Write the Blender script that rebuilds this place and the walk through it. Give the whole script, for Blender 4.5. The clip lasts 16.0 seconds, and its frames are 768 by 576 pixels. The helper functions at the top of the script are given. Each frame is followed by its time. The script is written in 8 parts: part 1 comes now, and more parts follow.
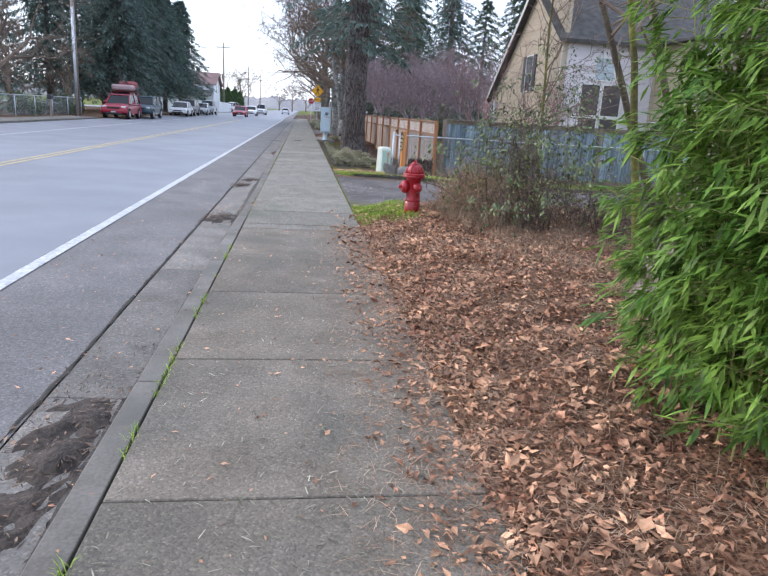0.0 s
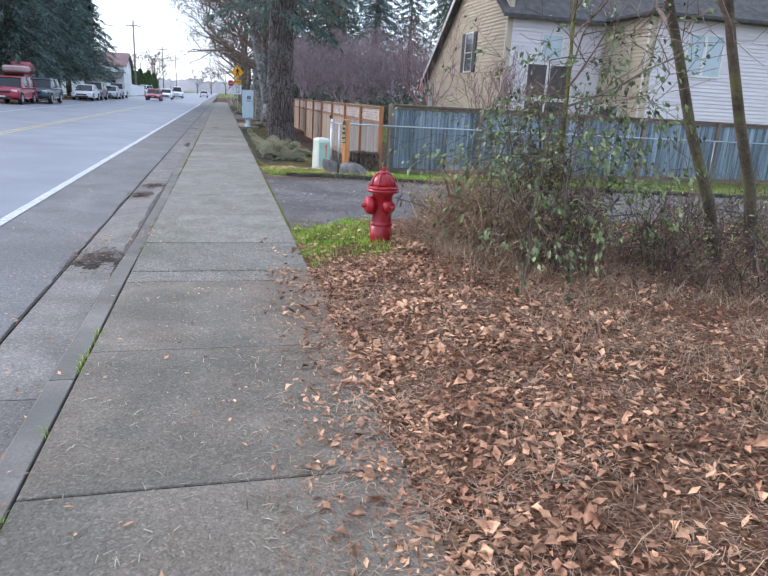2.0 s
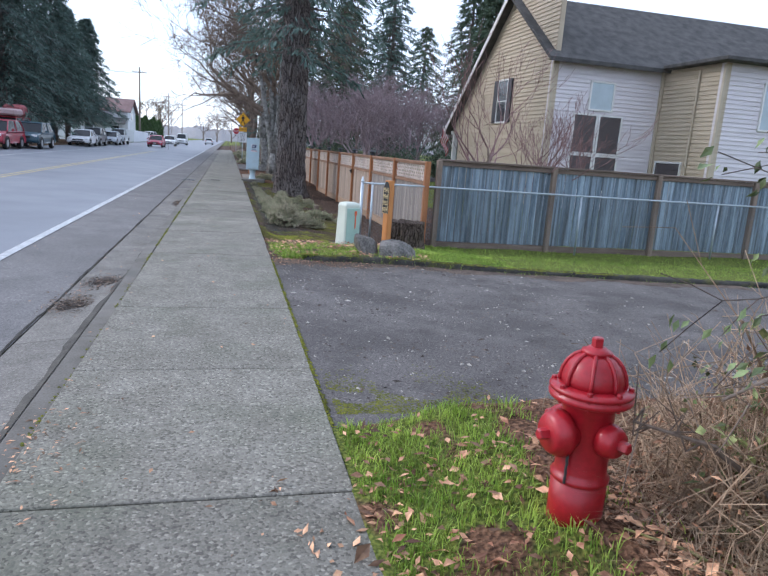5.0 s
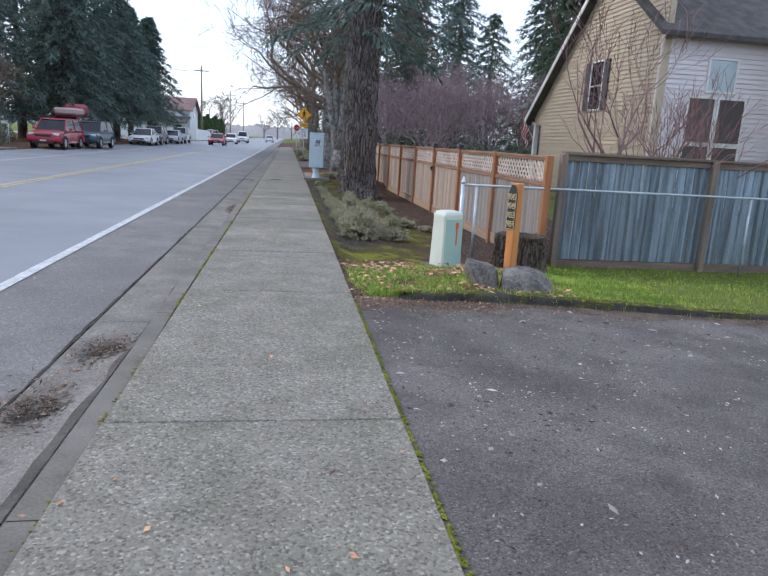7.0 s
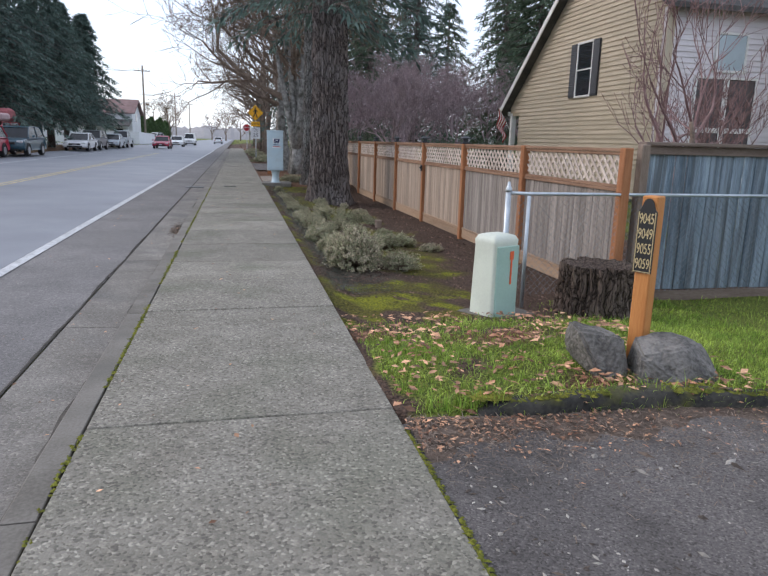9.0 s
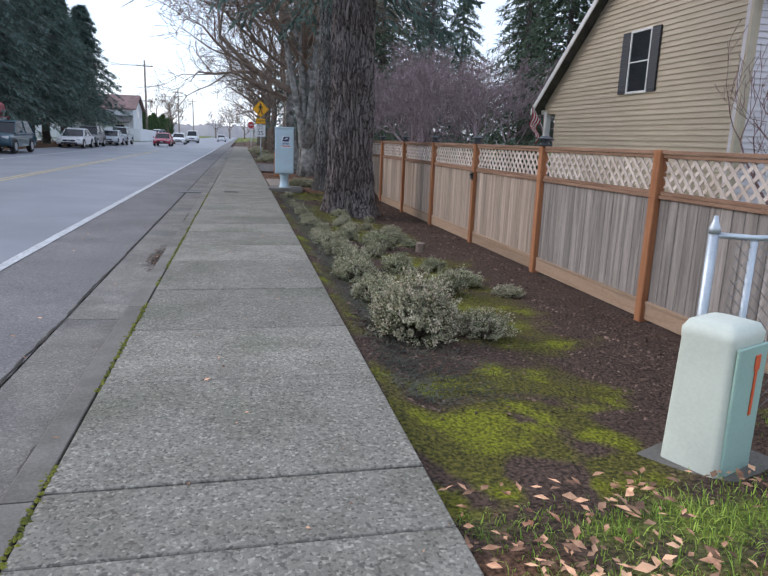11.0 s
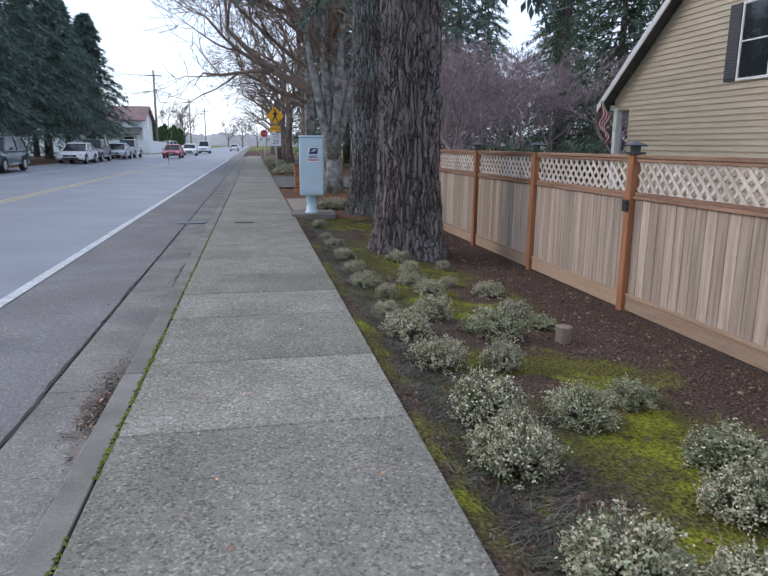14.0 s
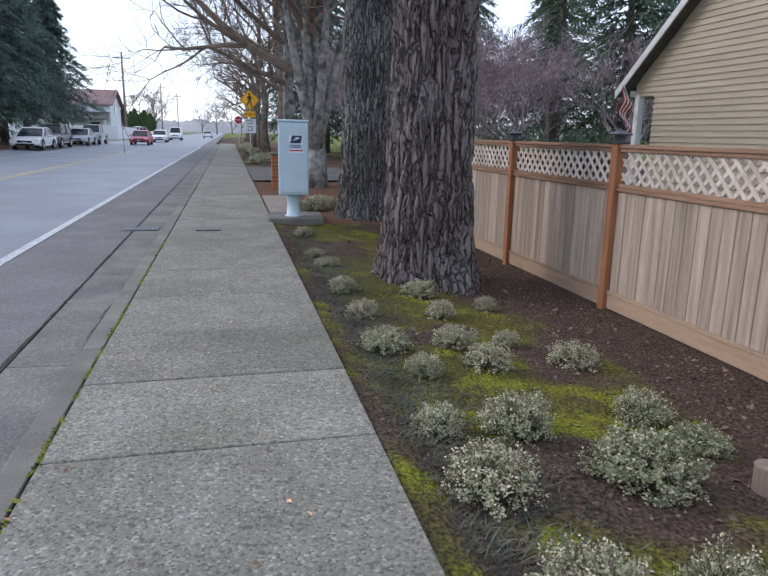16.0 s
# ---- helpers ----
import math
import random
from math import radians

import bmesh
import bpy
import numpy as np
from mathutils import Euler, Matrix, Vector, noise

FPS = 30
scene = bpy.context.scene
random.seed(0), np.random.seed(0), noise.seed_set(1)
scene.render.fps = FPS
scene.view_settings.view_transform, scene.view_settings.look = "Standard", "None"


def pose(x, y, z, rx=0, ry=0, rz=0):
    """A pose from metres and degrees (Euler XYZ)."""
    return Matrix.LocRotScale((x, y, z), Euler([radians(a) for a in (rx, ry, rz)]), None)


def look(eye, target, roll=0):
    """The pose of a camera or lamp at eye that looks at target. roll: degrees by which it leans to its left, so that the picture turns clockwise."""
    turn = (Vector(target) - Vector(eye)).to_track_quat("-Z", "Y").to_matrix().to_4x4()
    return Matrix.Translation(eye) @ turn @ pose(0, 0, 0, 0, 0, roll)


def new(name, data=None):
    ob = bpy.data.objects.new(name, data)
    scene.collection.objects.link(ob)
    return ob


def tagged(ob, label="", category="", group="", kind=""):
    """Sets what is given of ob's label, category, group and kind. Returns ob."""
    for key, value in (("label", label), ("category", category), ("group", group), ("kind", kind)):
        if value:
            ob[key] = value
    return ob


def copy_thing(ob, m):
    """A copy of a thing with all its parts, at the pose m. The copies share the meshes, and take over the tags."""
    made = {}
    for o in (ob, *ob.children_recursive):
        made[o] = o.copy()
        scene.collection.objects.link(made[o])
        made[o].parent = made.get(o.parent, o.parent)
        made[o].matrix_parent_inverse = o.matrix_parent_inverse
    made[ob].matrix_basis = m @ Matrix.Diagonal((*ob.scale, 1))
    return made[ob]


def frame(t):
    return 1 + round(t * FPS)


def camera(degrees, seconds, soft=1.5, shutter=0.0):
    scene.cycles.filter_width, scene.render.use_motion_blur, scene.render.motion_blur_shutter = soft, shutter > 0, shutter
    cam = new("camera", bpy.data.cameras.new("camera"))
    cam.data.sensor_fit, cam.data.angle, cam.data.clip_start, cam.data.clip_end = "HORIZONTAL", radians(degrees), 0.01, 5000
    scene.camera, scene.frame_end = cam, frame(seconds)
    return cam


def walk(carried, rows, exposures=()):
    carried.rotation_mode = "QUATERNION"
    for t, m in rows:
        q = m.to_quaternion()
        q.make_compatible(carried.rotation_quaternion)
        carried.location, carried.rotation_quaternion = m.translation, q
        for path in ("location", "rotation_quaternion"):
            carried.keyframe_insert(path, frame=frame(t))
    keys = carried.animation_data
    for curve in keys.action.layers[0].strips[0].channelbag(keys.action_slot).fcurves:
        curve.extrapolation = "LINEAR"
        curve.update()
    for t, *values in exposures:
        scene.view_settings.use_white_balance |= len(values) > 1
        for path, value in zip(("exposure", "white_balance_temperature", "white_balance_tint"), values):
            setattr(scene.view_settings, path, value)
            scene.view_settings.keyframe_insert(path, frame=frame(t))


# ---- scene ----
cam = camera(60.7, 16.0)
METRES, EYE, TILT, LEAN, TURN = 23.4, 1.526, 0.0, 0.0, -7.8
ROWS = [
    (0.0, 0.0, 0.0, 0.0, 0.92, -14.87, -3.46),
    (0.5, -0.0027, 0.0313, -0.0001, -1.98, -15.84, -2.26),
    (1.0, -0.0072, 0.0632, -0.0001, -2.81, -15.63, -3.88),
    (1.5, -0.0086, 0.0951, -0.0, -5.88, -18.49, -2.0),
    (2.0, -0.0149, 0.1275, 0.0012, -5.54, -15.95, -3.13),
    (2.5, -0.0158, 0.1569, 0.0016, -5.79, -12.08, -3.57),
    (3.0, -0.0202, 0.1879, 0.0019, -5.74, -11.36, -4.47),
    (3.5, -0.0205, 0.2191, 0.0017, -6.05, -11.78, -4.06),
    (4.0, -0.0255, 0.2503, 0.0017, -5.75, -11.84, -4.09),
    (6.5, -0.0447, 0.404, 0.0004, -2.29, -12.18, -3.42),
    (7.0, -0.0521, 0.435, -0.0021, -0.33, -12.54, -3.2),
    (7.5, -0.0573, 0.4669, -0.0028, -0.67, -11.02, -3.23),
    (8.0, -0.0651, 0.4998, -0.0034, -1.26, -12.19, -2.91),
    (8.5, -0.0693, 0.532, -0.0032, -4.04, -11.21, -1.57),
    (9.0, -0.0761, 0.5636, -0.0045, -4.56, -12.59, -1.47),
    (11.5, -0.0966, 0.7208, -0.0052, -4.24, -12.67, -2.24),
    (12.0, -0.1013, 0.7512, -0.0038, -4.66, -13.12, -2.04),
    (12.5, -0.1068, 0.7808, -0.0019, -2.53, -11.95, -2.86),
    (13.0, -0.1117, 0.8098, -0.0012, -3.27, -11.66, -0.81),
    (13.5, -0.116, 0.8393, -0.0007, -2.47, -11.35, -0.64),
    (14.0, -0.1183, 0.869, -0.0014, -3.21, -12.3, -0.43),
    (14.5, -0.1192, 0.8995, -0.002, -4.15, -12.42, -1.12),
    (15.0, -0.1217, 0.9292, -0.0024, -5.63, -14.01, -1.73),
    (15.5, -0.1258, 0.9601, -0.003, -4.33, -14.08, -4.26),
    (16.0, -0.1289, 0.9885, -0.0024, -5.21, -13.21, -1.05),
]
walk(cam, [(t, pose(0, 0, EYE, TILT, LEAN, TURN) @ pose(METRES * x, METRES * y, METRES * z, 90 + pitch, roll, yaw)) for t, x, y, z, yaw, pitch, roll in ROWS], ((0.0, 0.54, 6100, 15), (2.0, 0.55, 5950, 13), (4.0, 0.36, 5900, 13), (7.0, 0.24, 6100, 13), (9.0, 0.1, 6450, 14), (12.5, 0.07, 5980, 13), (16.0, 0.25, 6080, 14)))

# ---- world, sun, exposure ----
world = bpy.data.worlds.new("overcast_sky")
scene.world = world
world.use_nodes = True
wn = world.node_tree
sky = wn.nodes.new("ShaderNodeTexSky")
sky.sky_type = 'NISHITA'
sky.sun_disc = False
sky.sun_elevation = radians(30)
sky.sun_rotation = radians(-62)
sky.air_density, sky.dust_density, sky.ozone_density = 1.0, 1.2, 1.0
# thin even cloud over the sky
cloud = wn.nodes.new("ShaderNodeMix")
cloud.data_type = 'RGBA'
cloud.inputs["Factor"].default_value = 0.6
cloud.inputs["B"].default_value = (8.0, 8.75, 10.0, 1)
wn.links.new(sky.outputs[0], cloud.inputs["A"])
wn.links.new(cloud.outputs["Result"], wn.nodes["Background"].inputs[0])
wn.nodes["Background"].inputs[1].default_value = 0.16
sun_data = bpy.data.lights.new("sun", "SUN")
sun_data.energy, sun_data.angle, sun_data.color = 1.15, radians(18), (1.0, 0.92, 0.83)
sun = new("sun", sun_data)
sun.matrix_world = look((-44, 24, 29), (0, 0, 0))


# ---- mesh tools ----
class Shape:
    """Collects vertices and faces for one mesh."""

    def __init__(self):
        self.v, self.f = [], []

    def add(self, verts, faces):
        n = len(self.v)
        self.v.extend(tuple(p) for p in verts)
        self.f.extend(tuple(i + n for i in f) for f in faces)
        return self

    def box(self, a, b, c=0.0, m=None):
        """A box from corner a to corner b with its edges chamfered by c."""
        x, y, z = [(p + q) / 2 for p, q in zip(a, b)]
        h = [abs(q - p) / 2 for p, q in zip(a, b)]
        vs, idx = [], {}
        if c <= 0:
            for s in ((i, j, k) for i in (-1, 1) for j in (-1, 1) for k in (-1, 1)):
                vs.append(Vector((x + s[0] * h[0], y + s[1] * h[1], z + s[2] * h[2])))
            fs = [(0, 1, 3, 2), (4, 6, 7, 5), (0, 4, 5, 1), (2, 3, 7, 6), (0, 2, 6, 4), (1, 5, 7, 3)]
        else:
            c = min(c, *[q * 0.9 for q in h])
            fs = []
            for s in ((i, j, k) for i in (-1, 1) for j in (-1, 1) for k in (-1, 1)):
                for ax in range(3):
                    p = [s[q] * (h[q] - (0 if q == ax else c)) for q in range(3)]
                    idx[s, ax] = len(vs)
                    vs.append(Vector((x + p[0], y + p[1], z + p[2])))
            for ax in range(3):
                u, w = (ax + 1) % 3, (ax + 2) % 3
                for sg in (-1, 1):
                    q = []
                    for su, sw in ((-1, -1), (1, -1), (1, 1), (-1, 1)):
                        s = [0, 0, 0]
                        s[ax], s[u], s[w] = sg, su, sw
                        q.append(idx[tuple(s), ax])
                    fs.append(tuple(q if sg > 0 else q[::-1]))
                for su in (-1, 1):
                    for sw in (-1, 1):
                        s0, s1 = [0, 0, 0], [0, 0, 0]
                        s0[ax], s1[ax] = -1, 1
                        s0[u] = s1[u] = su
                        s0[w] = s1[w] = sw
                        q = [idx[tuple(s0), u], idx[tuple(s1), u], idx[tuple(s1), w], idx[tuple(s0), w]]
                        fs.append(tuple(q if su * sw > 0 else q[::-1]))
            for s in ((i, j, k) for i in (-1, 1) for j in (-1, 1) for k in (-1, 1)):
                q = [idx[s, 0], idx[s, 1], idx[s, 2]]
                fs.append(tuple(q if s[0] * s[1] * s[2] > 0 else q[::-1]))
        if m is not None:
            vs = [m @ p for p in vs]
        return self.add(vs, fs)

    def tube(self, pts, radii, n=8, caps=True, squash=1.0):
        """A tapered tube along a line of points."""
        pts = [Vector(p) for p in pts]
        vs, fs = [], []
        side = None
        for i, p in enumerate(pts):
            d = (pts[min(i + 1, len(pts) - 1)] - pts[max(i - 1, 0)]).normalized()
            if side is None:
                side = d.orthogonal().normalized()
            side = (side - d * side.dot(d)).normalized()
            up = d.cross(side)
            r = radii[i] if hasattr(radii, "__len__") else radii
            for k in range(n):
                a = 2 * math.pi * k / n
                vs.append(p + side * (r * math.cos(a)) + up * (r * squash * math.sin(a)))
        for i in range(len(pts) - 1):
            for k in range(n):
                fs.append((i * n + k, i * n + (k + 1) % n, (i + 1) * n + (k + 1) % n, (i + 1) * n + k))
        if caps:
            fs.append(tuple(range(n))[::-1])
            fs.append(tuple(range((len(pts) - 1) * n, len(pts) * n)))
        return self.add(vs, fs)

    def lathe(self, profile, n=24, m=None):
        """Turns (radius, height) pairs round the z axis."""
        vs, fs = [], []
        for r, z in profile:
            for k in range(n):
                a = 2 * math.pi * k / n
                p = Vector((r * math.cos(a), r * math.sin(a), z))
                vs.append(m @ p if m is not None else p)
        for i in range(len(profile) - 1):
            for k in range(n):
                fs.append((i * n + k, i * n + (k + 1) % n, (i + 1) * n + (k + 1) % n, (i + 1) * n + k))
        fs.append(tuple(range(n))[::-1])
        fs.append(tuple(range((len(profile) - 1) * n, len(profile) * n)))
        return self.add(vs, fs)

    def extrude(self, outline, a, b, axis=1, m=None):
        """A flat outline of (u, v) pairs drawn out along an axis from a to b."""
        n = len(outline)
        put = {0: lambda u, v, w: (w, u, v), 1: lambda u, v, w: (u, w, v), 2: lambda u, v, w: (u, v, w)}[axis]
        vs = [Vector(put(u, v, a)) for u, v in outline] + [Vector(put(u, v, b)) for u, v in outline]
        fs = [tuple(range(n))[::-1], tuple(range(n, 2 * n))]
        fs += [(i, (i + 1) % n, n + (i + 1) % n, n + i) for i in range(n)]
        if m is not None:
            vs = [m @ p for p in vs]
        return self.add(vs, fs)

    def leaf(self, p, d, up, length, width, fold=0.25):
        """A folded, pointed leaf."""
        d = d.normalized()
        s = d.cross(up)
        s = s.normalized() if s.length > 1e-4 else d.orthogonal().normalized()
        u = s.cross(d)
        a, b = p + d * length * 0.42 + u * fold * width * 0.5, p + d * length
        l = p + d * length * 0.45 + s * width / 2 + u * fold * width
        r = p + d * length * 0.45 - s * width / 2 + u * fold * width
        n = len(self.v)
        self.v.extend((tuple(p), tuple(a), tuple(b), tuple(l), tuple(r)))
        self.f.extend(((n, n + 1, n + 3), (n + 3, n + 1, n + 2), (n, n + 4, n + 1), (n + 4, n + 2, n + 1)))

    def leaflet(self, p, d, up, length, width):
        """A small plain leaf of four corners."""
        d = d.normalized()
        s = d.cross(up)
        s = s.normalized() if s.length > 1e-4 else d.orthogonal().normalized()
        m, n = p + d * length * 0.5, len(self.v)
        self.v.extend((tuple(p), tuple(m + s * width / 2), tuple(p + d * length), tuple(m - s * width / 2)))
        self.f.append((n, n + 1, n + 2, n + 3))

    def mesh(self, name, material, smooth=False):
        me = bpy.data.meshes.new(name)
        me.from_pydata(self.v, [], self.f)
        if material:
            me.materials.append(material)
        if smooth:
            me.polygons.foreach_set("use_smooth", [True] * len(me.polygons))
        me.update()
        return me


LOOSE = ("foliage", "dry_foliage", "twig_crown", "stem_tangle", "cane_clump", "leaf_scatter", "limb_framework")


def part(name, shape, material, parent=None, label="", smooth=False):
    """One mesh object, under a thing or a part if one is given."""
    ob = new(name, shape if isinstance(shape, bpy.types.Mesh) else shape.mesh(name, material, smooth))
    ob.parent = parent
    return tagged(ob, label, kind="stuff" if name in LOOSE else "")


def thing(name, label, category, at=(0, 0, 0), turn=0.0, group="", kind=""):
    """An Empty at a thing's base, to parent its parts."""
    ob = new(name)
    ob.matrix_basis = pose(at[0], at[1], at[2], 0, 0, turn)
    ob.empty_display_size = 0.2
    return tagged(ob, label, category, group, kind)


def solid(name, shape, material, label, category, at=(0, 0, 0), turn=0.0, group="", kind="", smooth=False):
    """A thing that is one mesh."""
    ob = new(name, shape if isinstance(shape, bpy.types.Mesh) else shape.mesh(name, material, smooth))
    ob.matrix_basis = pose(at[0], at[1], at[2], 0, 0, turn)
    return tagged(ob, label, category, group, kind)


# ---- materials ----
def material(name, col, col2, rough=0.8, scale=6.0, bump=0.3, fine=80.0, metal=0.0, stretch=(1, 1, 1), island=0.0, objrand=0.0, depth=0.01, spec=0.4, stain=None, stain_scale=1.2, stain_amount=0.5):
    """Two colours mixed by noise at two scales, with a fine relief; island and objrand vary the value piece by piece."""
    m = bpy.data.materials.new(name)
    m.use_nodes = True
    nt = m.node_tree
    N, L = nt.nodes.new, nt.links.new
    b = nt.nodes["Principled BSDF"]
    b.inputs["Roughness"].default_value, b.inputs["Metallic"].default_value = rough, metal
    b.inputs["Specular IOR Level"].default_value = spec
    co, mp, oi = N("ShaderNodeTexCoord"), N("ShaderNodeMapping"), N("ShaderNodeObjectInfo")
    mp.inputs["Scale"].default_value = stretch
    off = N("ShaderNodeVectorMath")
    off.operation = 'MULTIPLY_ADD'
    off.inputs[1].default_value = (37.0, 53.0, 71.0)
    L(oi.outputs["Random"], off.inputs[0])
    L(co.outputs["Object"], off.inputs[2])
    L(off.outputs[0], mp.inputs[0])
    n1, n2 = N("ShaderNodeTexNoise"), N("ShaderNodeTexNoise")
    n1.inputs["Scale"].default_value, n1.inputs["Detail"].default_value = scale, 6
    n2.inputs["Scale"].default_value, n2.inputs["Detail"].default_value = fine, 4
    L(mp.outputs[0], n1.inputs["Vector"])
    L(mp.outputs[0], n2.inputs["Vector"])
    add = N("ShaderNodeMath")
    add.operation = 'MULTIPLY_ADD'
    add.inputs[1].default_value = 0.6
    sub = N("ShaderNodeMath")
    sub.operation = 'SUBTRACT'
    sub.inputs[1].default_value = 0.3
    L(n2.outputs["Fac"], add.inputs[0])
    L(n1.outputs["Fac"], add.inputs[2])
    L(add.outputs[0], sub.inputs[0])
    ramp = N("ShaderNodeMapRange")
    ramp.inputs["From Min"].default_value, ramp.inputs["From Max"].default_value = 0.32, 0.68
    L(sub.outputs[0], ramp.inputs["Value"])
    mix = N("ShaderNodeMix")
    mix.data_type = 'RGBA'
    mix.inputs["A"].default_value, mix.inputs["B"].default_value = (*col, 1), (*col2, 1)
    L(ramp.outputs[0], mix.inputs["Factor"])
    out = mix.outputs["Result"]
    if stain:
        n3 = N("ShaderNodeTexNoise")
        n3.inputs["Scale"].default_value, n3.inputs["Detail"].default_value = stain_scale, 8
        L(mp.outputs[0], n3.inputs["Vector"])
        r3 = N("ShaderNodeMapRange")
        r3.inputs["From Min"].default_value, r3.inputs["From Max"].default_value = 0.5, 0.66
        r3.inputs["To Max"].default_value = stain_amount
        L(n3.outputs["Fac"], r3.inputs["Value"])
        mx = N("ShaderNodeMix")
        mx.data_type = 'RGBA'
        mx.inputs["B"].default_value = (*stain, 1)
        L(r3.outputs[0], mx.inputs["Factor"])
        L(out, mx.inputs["A"])
        out = mx.outputs["Result"]
    if island or objrand:
        hsv = N("ShaderNodeHueSaturation")
        rr = N("ShaderNodeMapRange")
        k = island or objrand
        rr.inputs["To Min"].default_value, rr.inputs["To Max"].default_value = 1 - k, 1 + k
        if island:
            geo = N("ShaderNodeNewGeometry")
            L(geo.outputs["Random Per Island"], rr.inputs["Value"])
        else:
            L(oi.outputs["Random"], rr.inputs["Value"])
        L(rr.outputs[0], hsv.inputs["Value"])
        L(out, hsv.inputs["Color"])
        out = hsv.outputs[0]
    L(out, b.inputs["Base Color"])
    if bump:
        bp = N("ShaderNodeBump")
        bp.inputs["Strength"].default_value, bp.inputs["Distance"].default_value = bump, depth
        L(sub.outputs[0], bp.inputs["Height"])
        L(bp.outputs[0], b.inputs["Normal"])
    return m


def paint(name, col, rough=0.35, metal=0.0, wear=0.12, coat=0.0):
    """A painted or plain surface with slight unevenness."""
    m = material(name, col, tuple(c * (1 - wear) for c in col), rough, 3.0, 0.05, 60.0, metal, depth=0.004, spec=0.5)
    m.node_tree.nodes["Principled BSDF"].inputs["Coat Weight"].default_value = coat
    return m


def glass(name, tint=(0.02, 0.025, 0.03), rough=0.05):
    m = paint(name, tint, rough)
    m.node_tree.nodes["Principled BSDF"].inputs["Specular IOR Level"].default_value = 0.8
    return m


def aggregate(name, cols, cell, base_args):
    """Concrete or asphalt with single stones showing: random cell colours over the base mix."""
    m = material(name, *base_args[0], **base_args[1])
    nt = m.node_tree
    N, L = nt.nodes.new, nt.links.new
    b = nt.nodes["Principled BSDF"]
    src = b.inputs["Base Color"].links[0].from_socket
    co, vo = N("ShaderNodeTexCoord"), N("ShaderNodeTexVoronoi")
    vo.inputs["Scale"].default_value = cell
    L(co.outputs["Object"], vo.inputs["Vector"])
    ramp = N("ShaderNodeValToRGB")
    ramp.color_ramp.interpolation = 'CONSTANT'
    els = ramp.color_ramp.elements
    for i, (p, c) in enumerate(cols):
        e = els[i] if i < 2 else els.new(p)
        e.position, e.color = p, (*c, 1)
    sep = N("ShaderNodeSeparateColor")
    L(vo.outputs["Color"], sep.inputs[0])
    L(sep.outputs[0], ramp.inputs[0])
    mul = N("ShaderNodeMix")
    mul.data_type, mul.blend_type = 'RGBA', 'MULTIPLY'
    mul.inputs["Factor"].default_value = 1.0
    L(src, mul.inputs["A"])
    L(ramp.outputs[0], mul.inputs["B"])
    L(mul.outputs["Result"], b.inputs["Base Color"])
    old = b.inputs["Normal"].links[0].from_node
    bp = N("ShaderNodeBump")
    bp.inputs["Strength"].default_value, bp.inputs["Distance"].default_value = 0.5, 0.004
    L(vo.outputs["Distance"], bp.inputs["Height"])
    bp.invert = True
    L(old.outputs[0], bp.inputs["Normal"])
    L(bp.outputs[0], b.inputs["Normal"])
    return m


STONES = ((0.0, (0.56, 0.54, 0.53)), (0.14, (0.8, 0.79, 0.78)), (0.40, (0.95, 0.94, 0.92)), (0.70, (1.06, 1.05, 1.02)), (0.86, (1.24, 1.22, 1.19)), (0.95, (1.55, 1.53, 1.50)))
GRIT = ((0.0, (0.78, 0.78, 0.78)), (0.3, (0.95, 0.95, 0.95)), (0.7, (1.08, 1.08, 1.08)), (0.93, (1.35, 1.34, 1.32)))
ASPHALT = material("asphalt", (0.187, 0.197, 0.22), (0.235, 0.246, 0.27), 0.56, 0.7, 0.3, 160.0, depth=0.005, spec=0.5, stain=(0.14, 0.148, 0.165), stain_scale=0.25, stain_amount=0.45)
SHOULDER = aggregate("worn_asphalt", GRIT, 80.0, (((0.155, 0.148, 0.145), (0.222, 0.212, 0.206), 0.95, 1.6, 0.5, 150.0), dict(depth=0.006, stain=(0.125, 0.12, 0.115), stain_scale=0.8, stain_amount=0.6)))
DRIVE = aggregate("driveway_asphalt", STONES, 120.0, (((0.092, 0.084, 0.081), (0.17, 0.156, 0.15), 0.95, 1.3, 0.8, 90.0), dict(depth=0.012, stain=(0.06, 0.055, 0.051), stain_scale=2.4, stain_amount=0.5)))
CONCRETE = aggregate("aggregate_concrete", STONES, 78.0, (((0.192, 0.18, 0.151), (0.255, 0.242, 0.208), 0.9, 3.2, 0.6, 120.0), dict(objrand=0.11, depth=0.006, stain=(0.145, 0.15, 0.11), stain_scale=0.9, stain_amount=0.65)))
CONCRETE_OLD = aggregate("old_smooth_concrete", GRIT, 95.0, (((0.158, 0.134, 0.104), (0.226, 0.196, 0.157), 0.92, 2.6, 0.4, 150.0), dict(objrand=0.1, depth=0.004, stain=(0.115, 0.11, 0.092), stain_scale=1.0, stain_amount=0.65)))
KERB = material("kerb_concrete", (0.125, 0.114, 0.097), (0.215, 0.2, 0.176), 0.9, 2.5, 0.5, 70.0, objrand=0.12, depth=0.006, stain=(0.13, 0.125, 0.11), stain_scale=1.6, stain_amount=0.7)
GUTTER = aggregate("gutter_concrete", GRIT, 80.0, (((0.165, 0.152, 0.134), (0.245, 0.229, 0.204), 0.92, 2.4, 0.45, 150.0), dict(objrand=0.14, depth=0.005, stain=(0.13, 0.125, 0.12), stain_scale=1.0, stain_amount=0.7)))
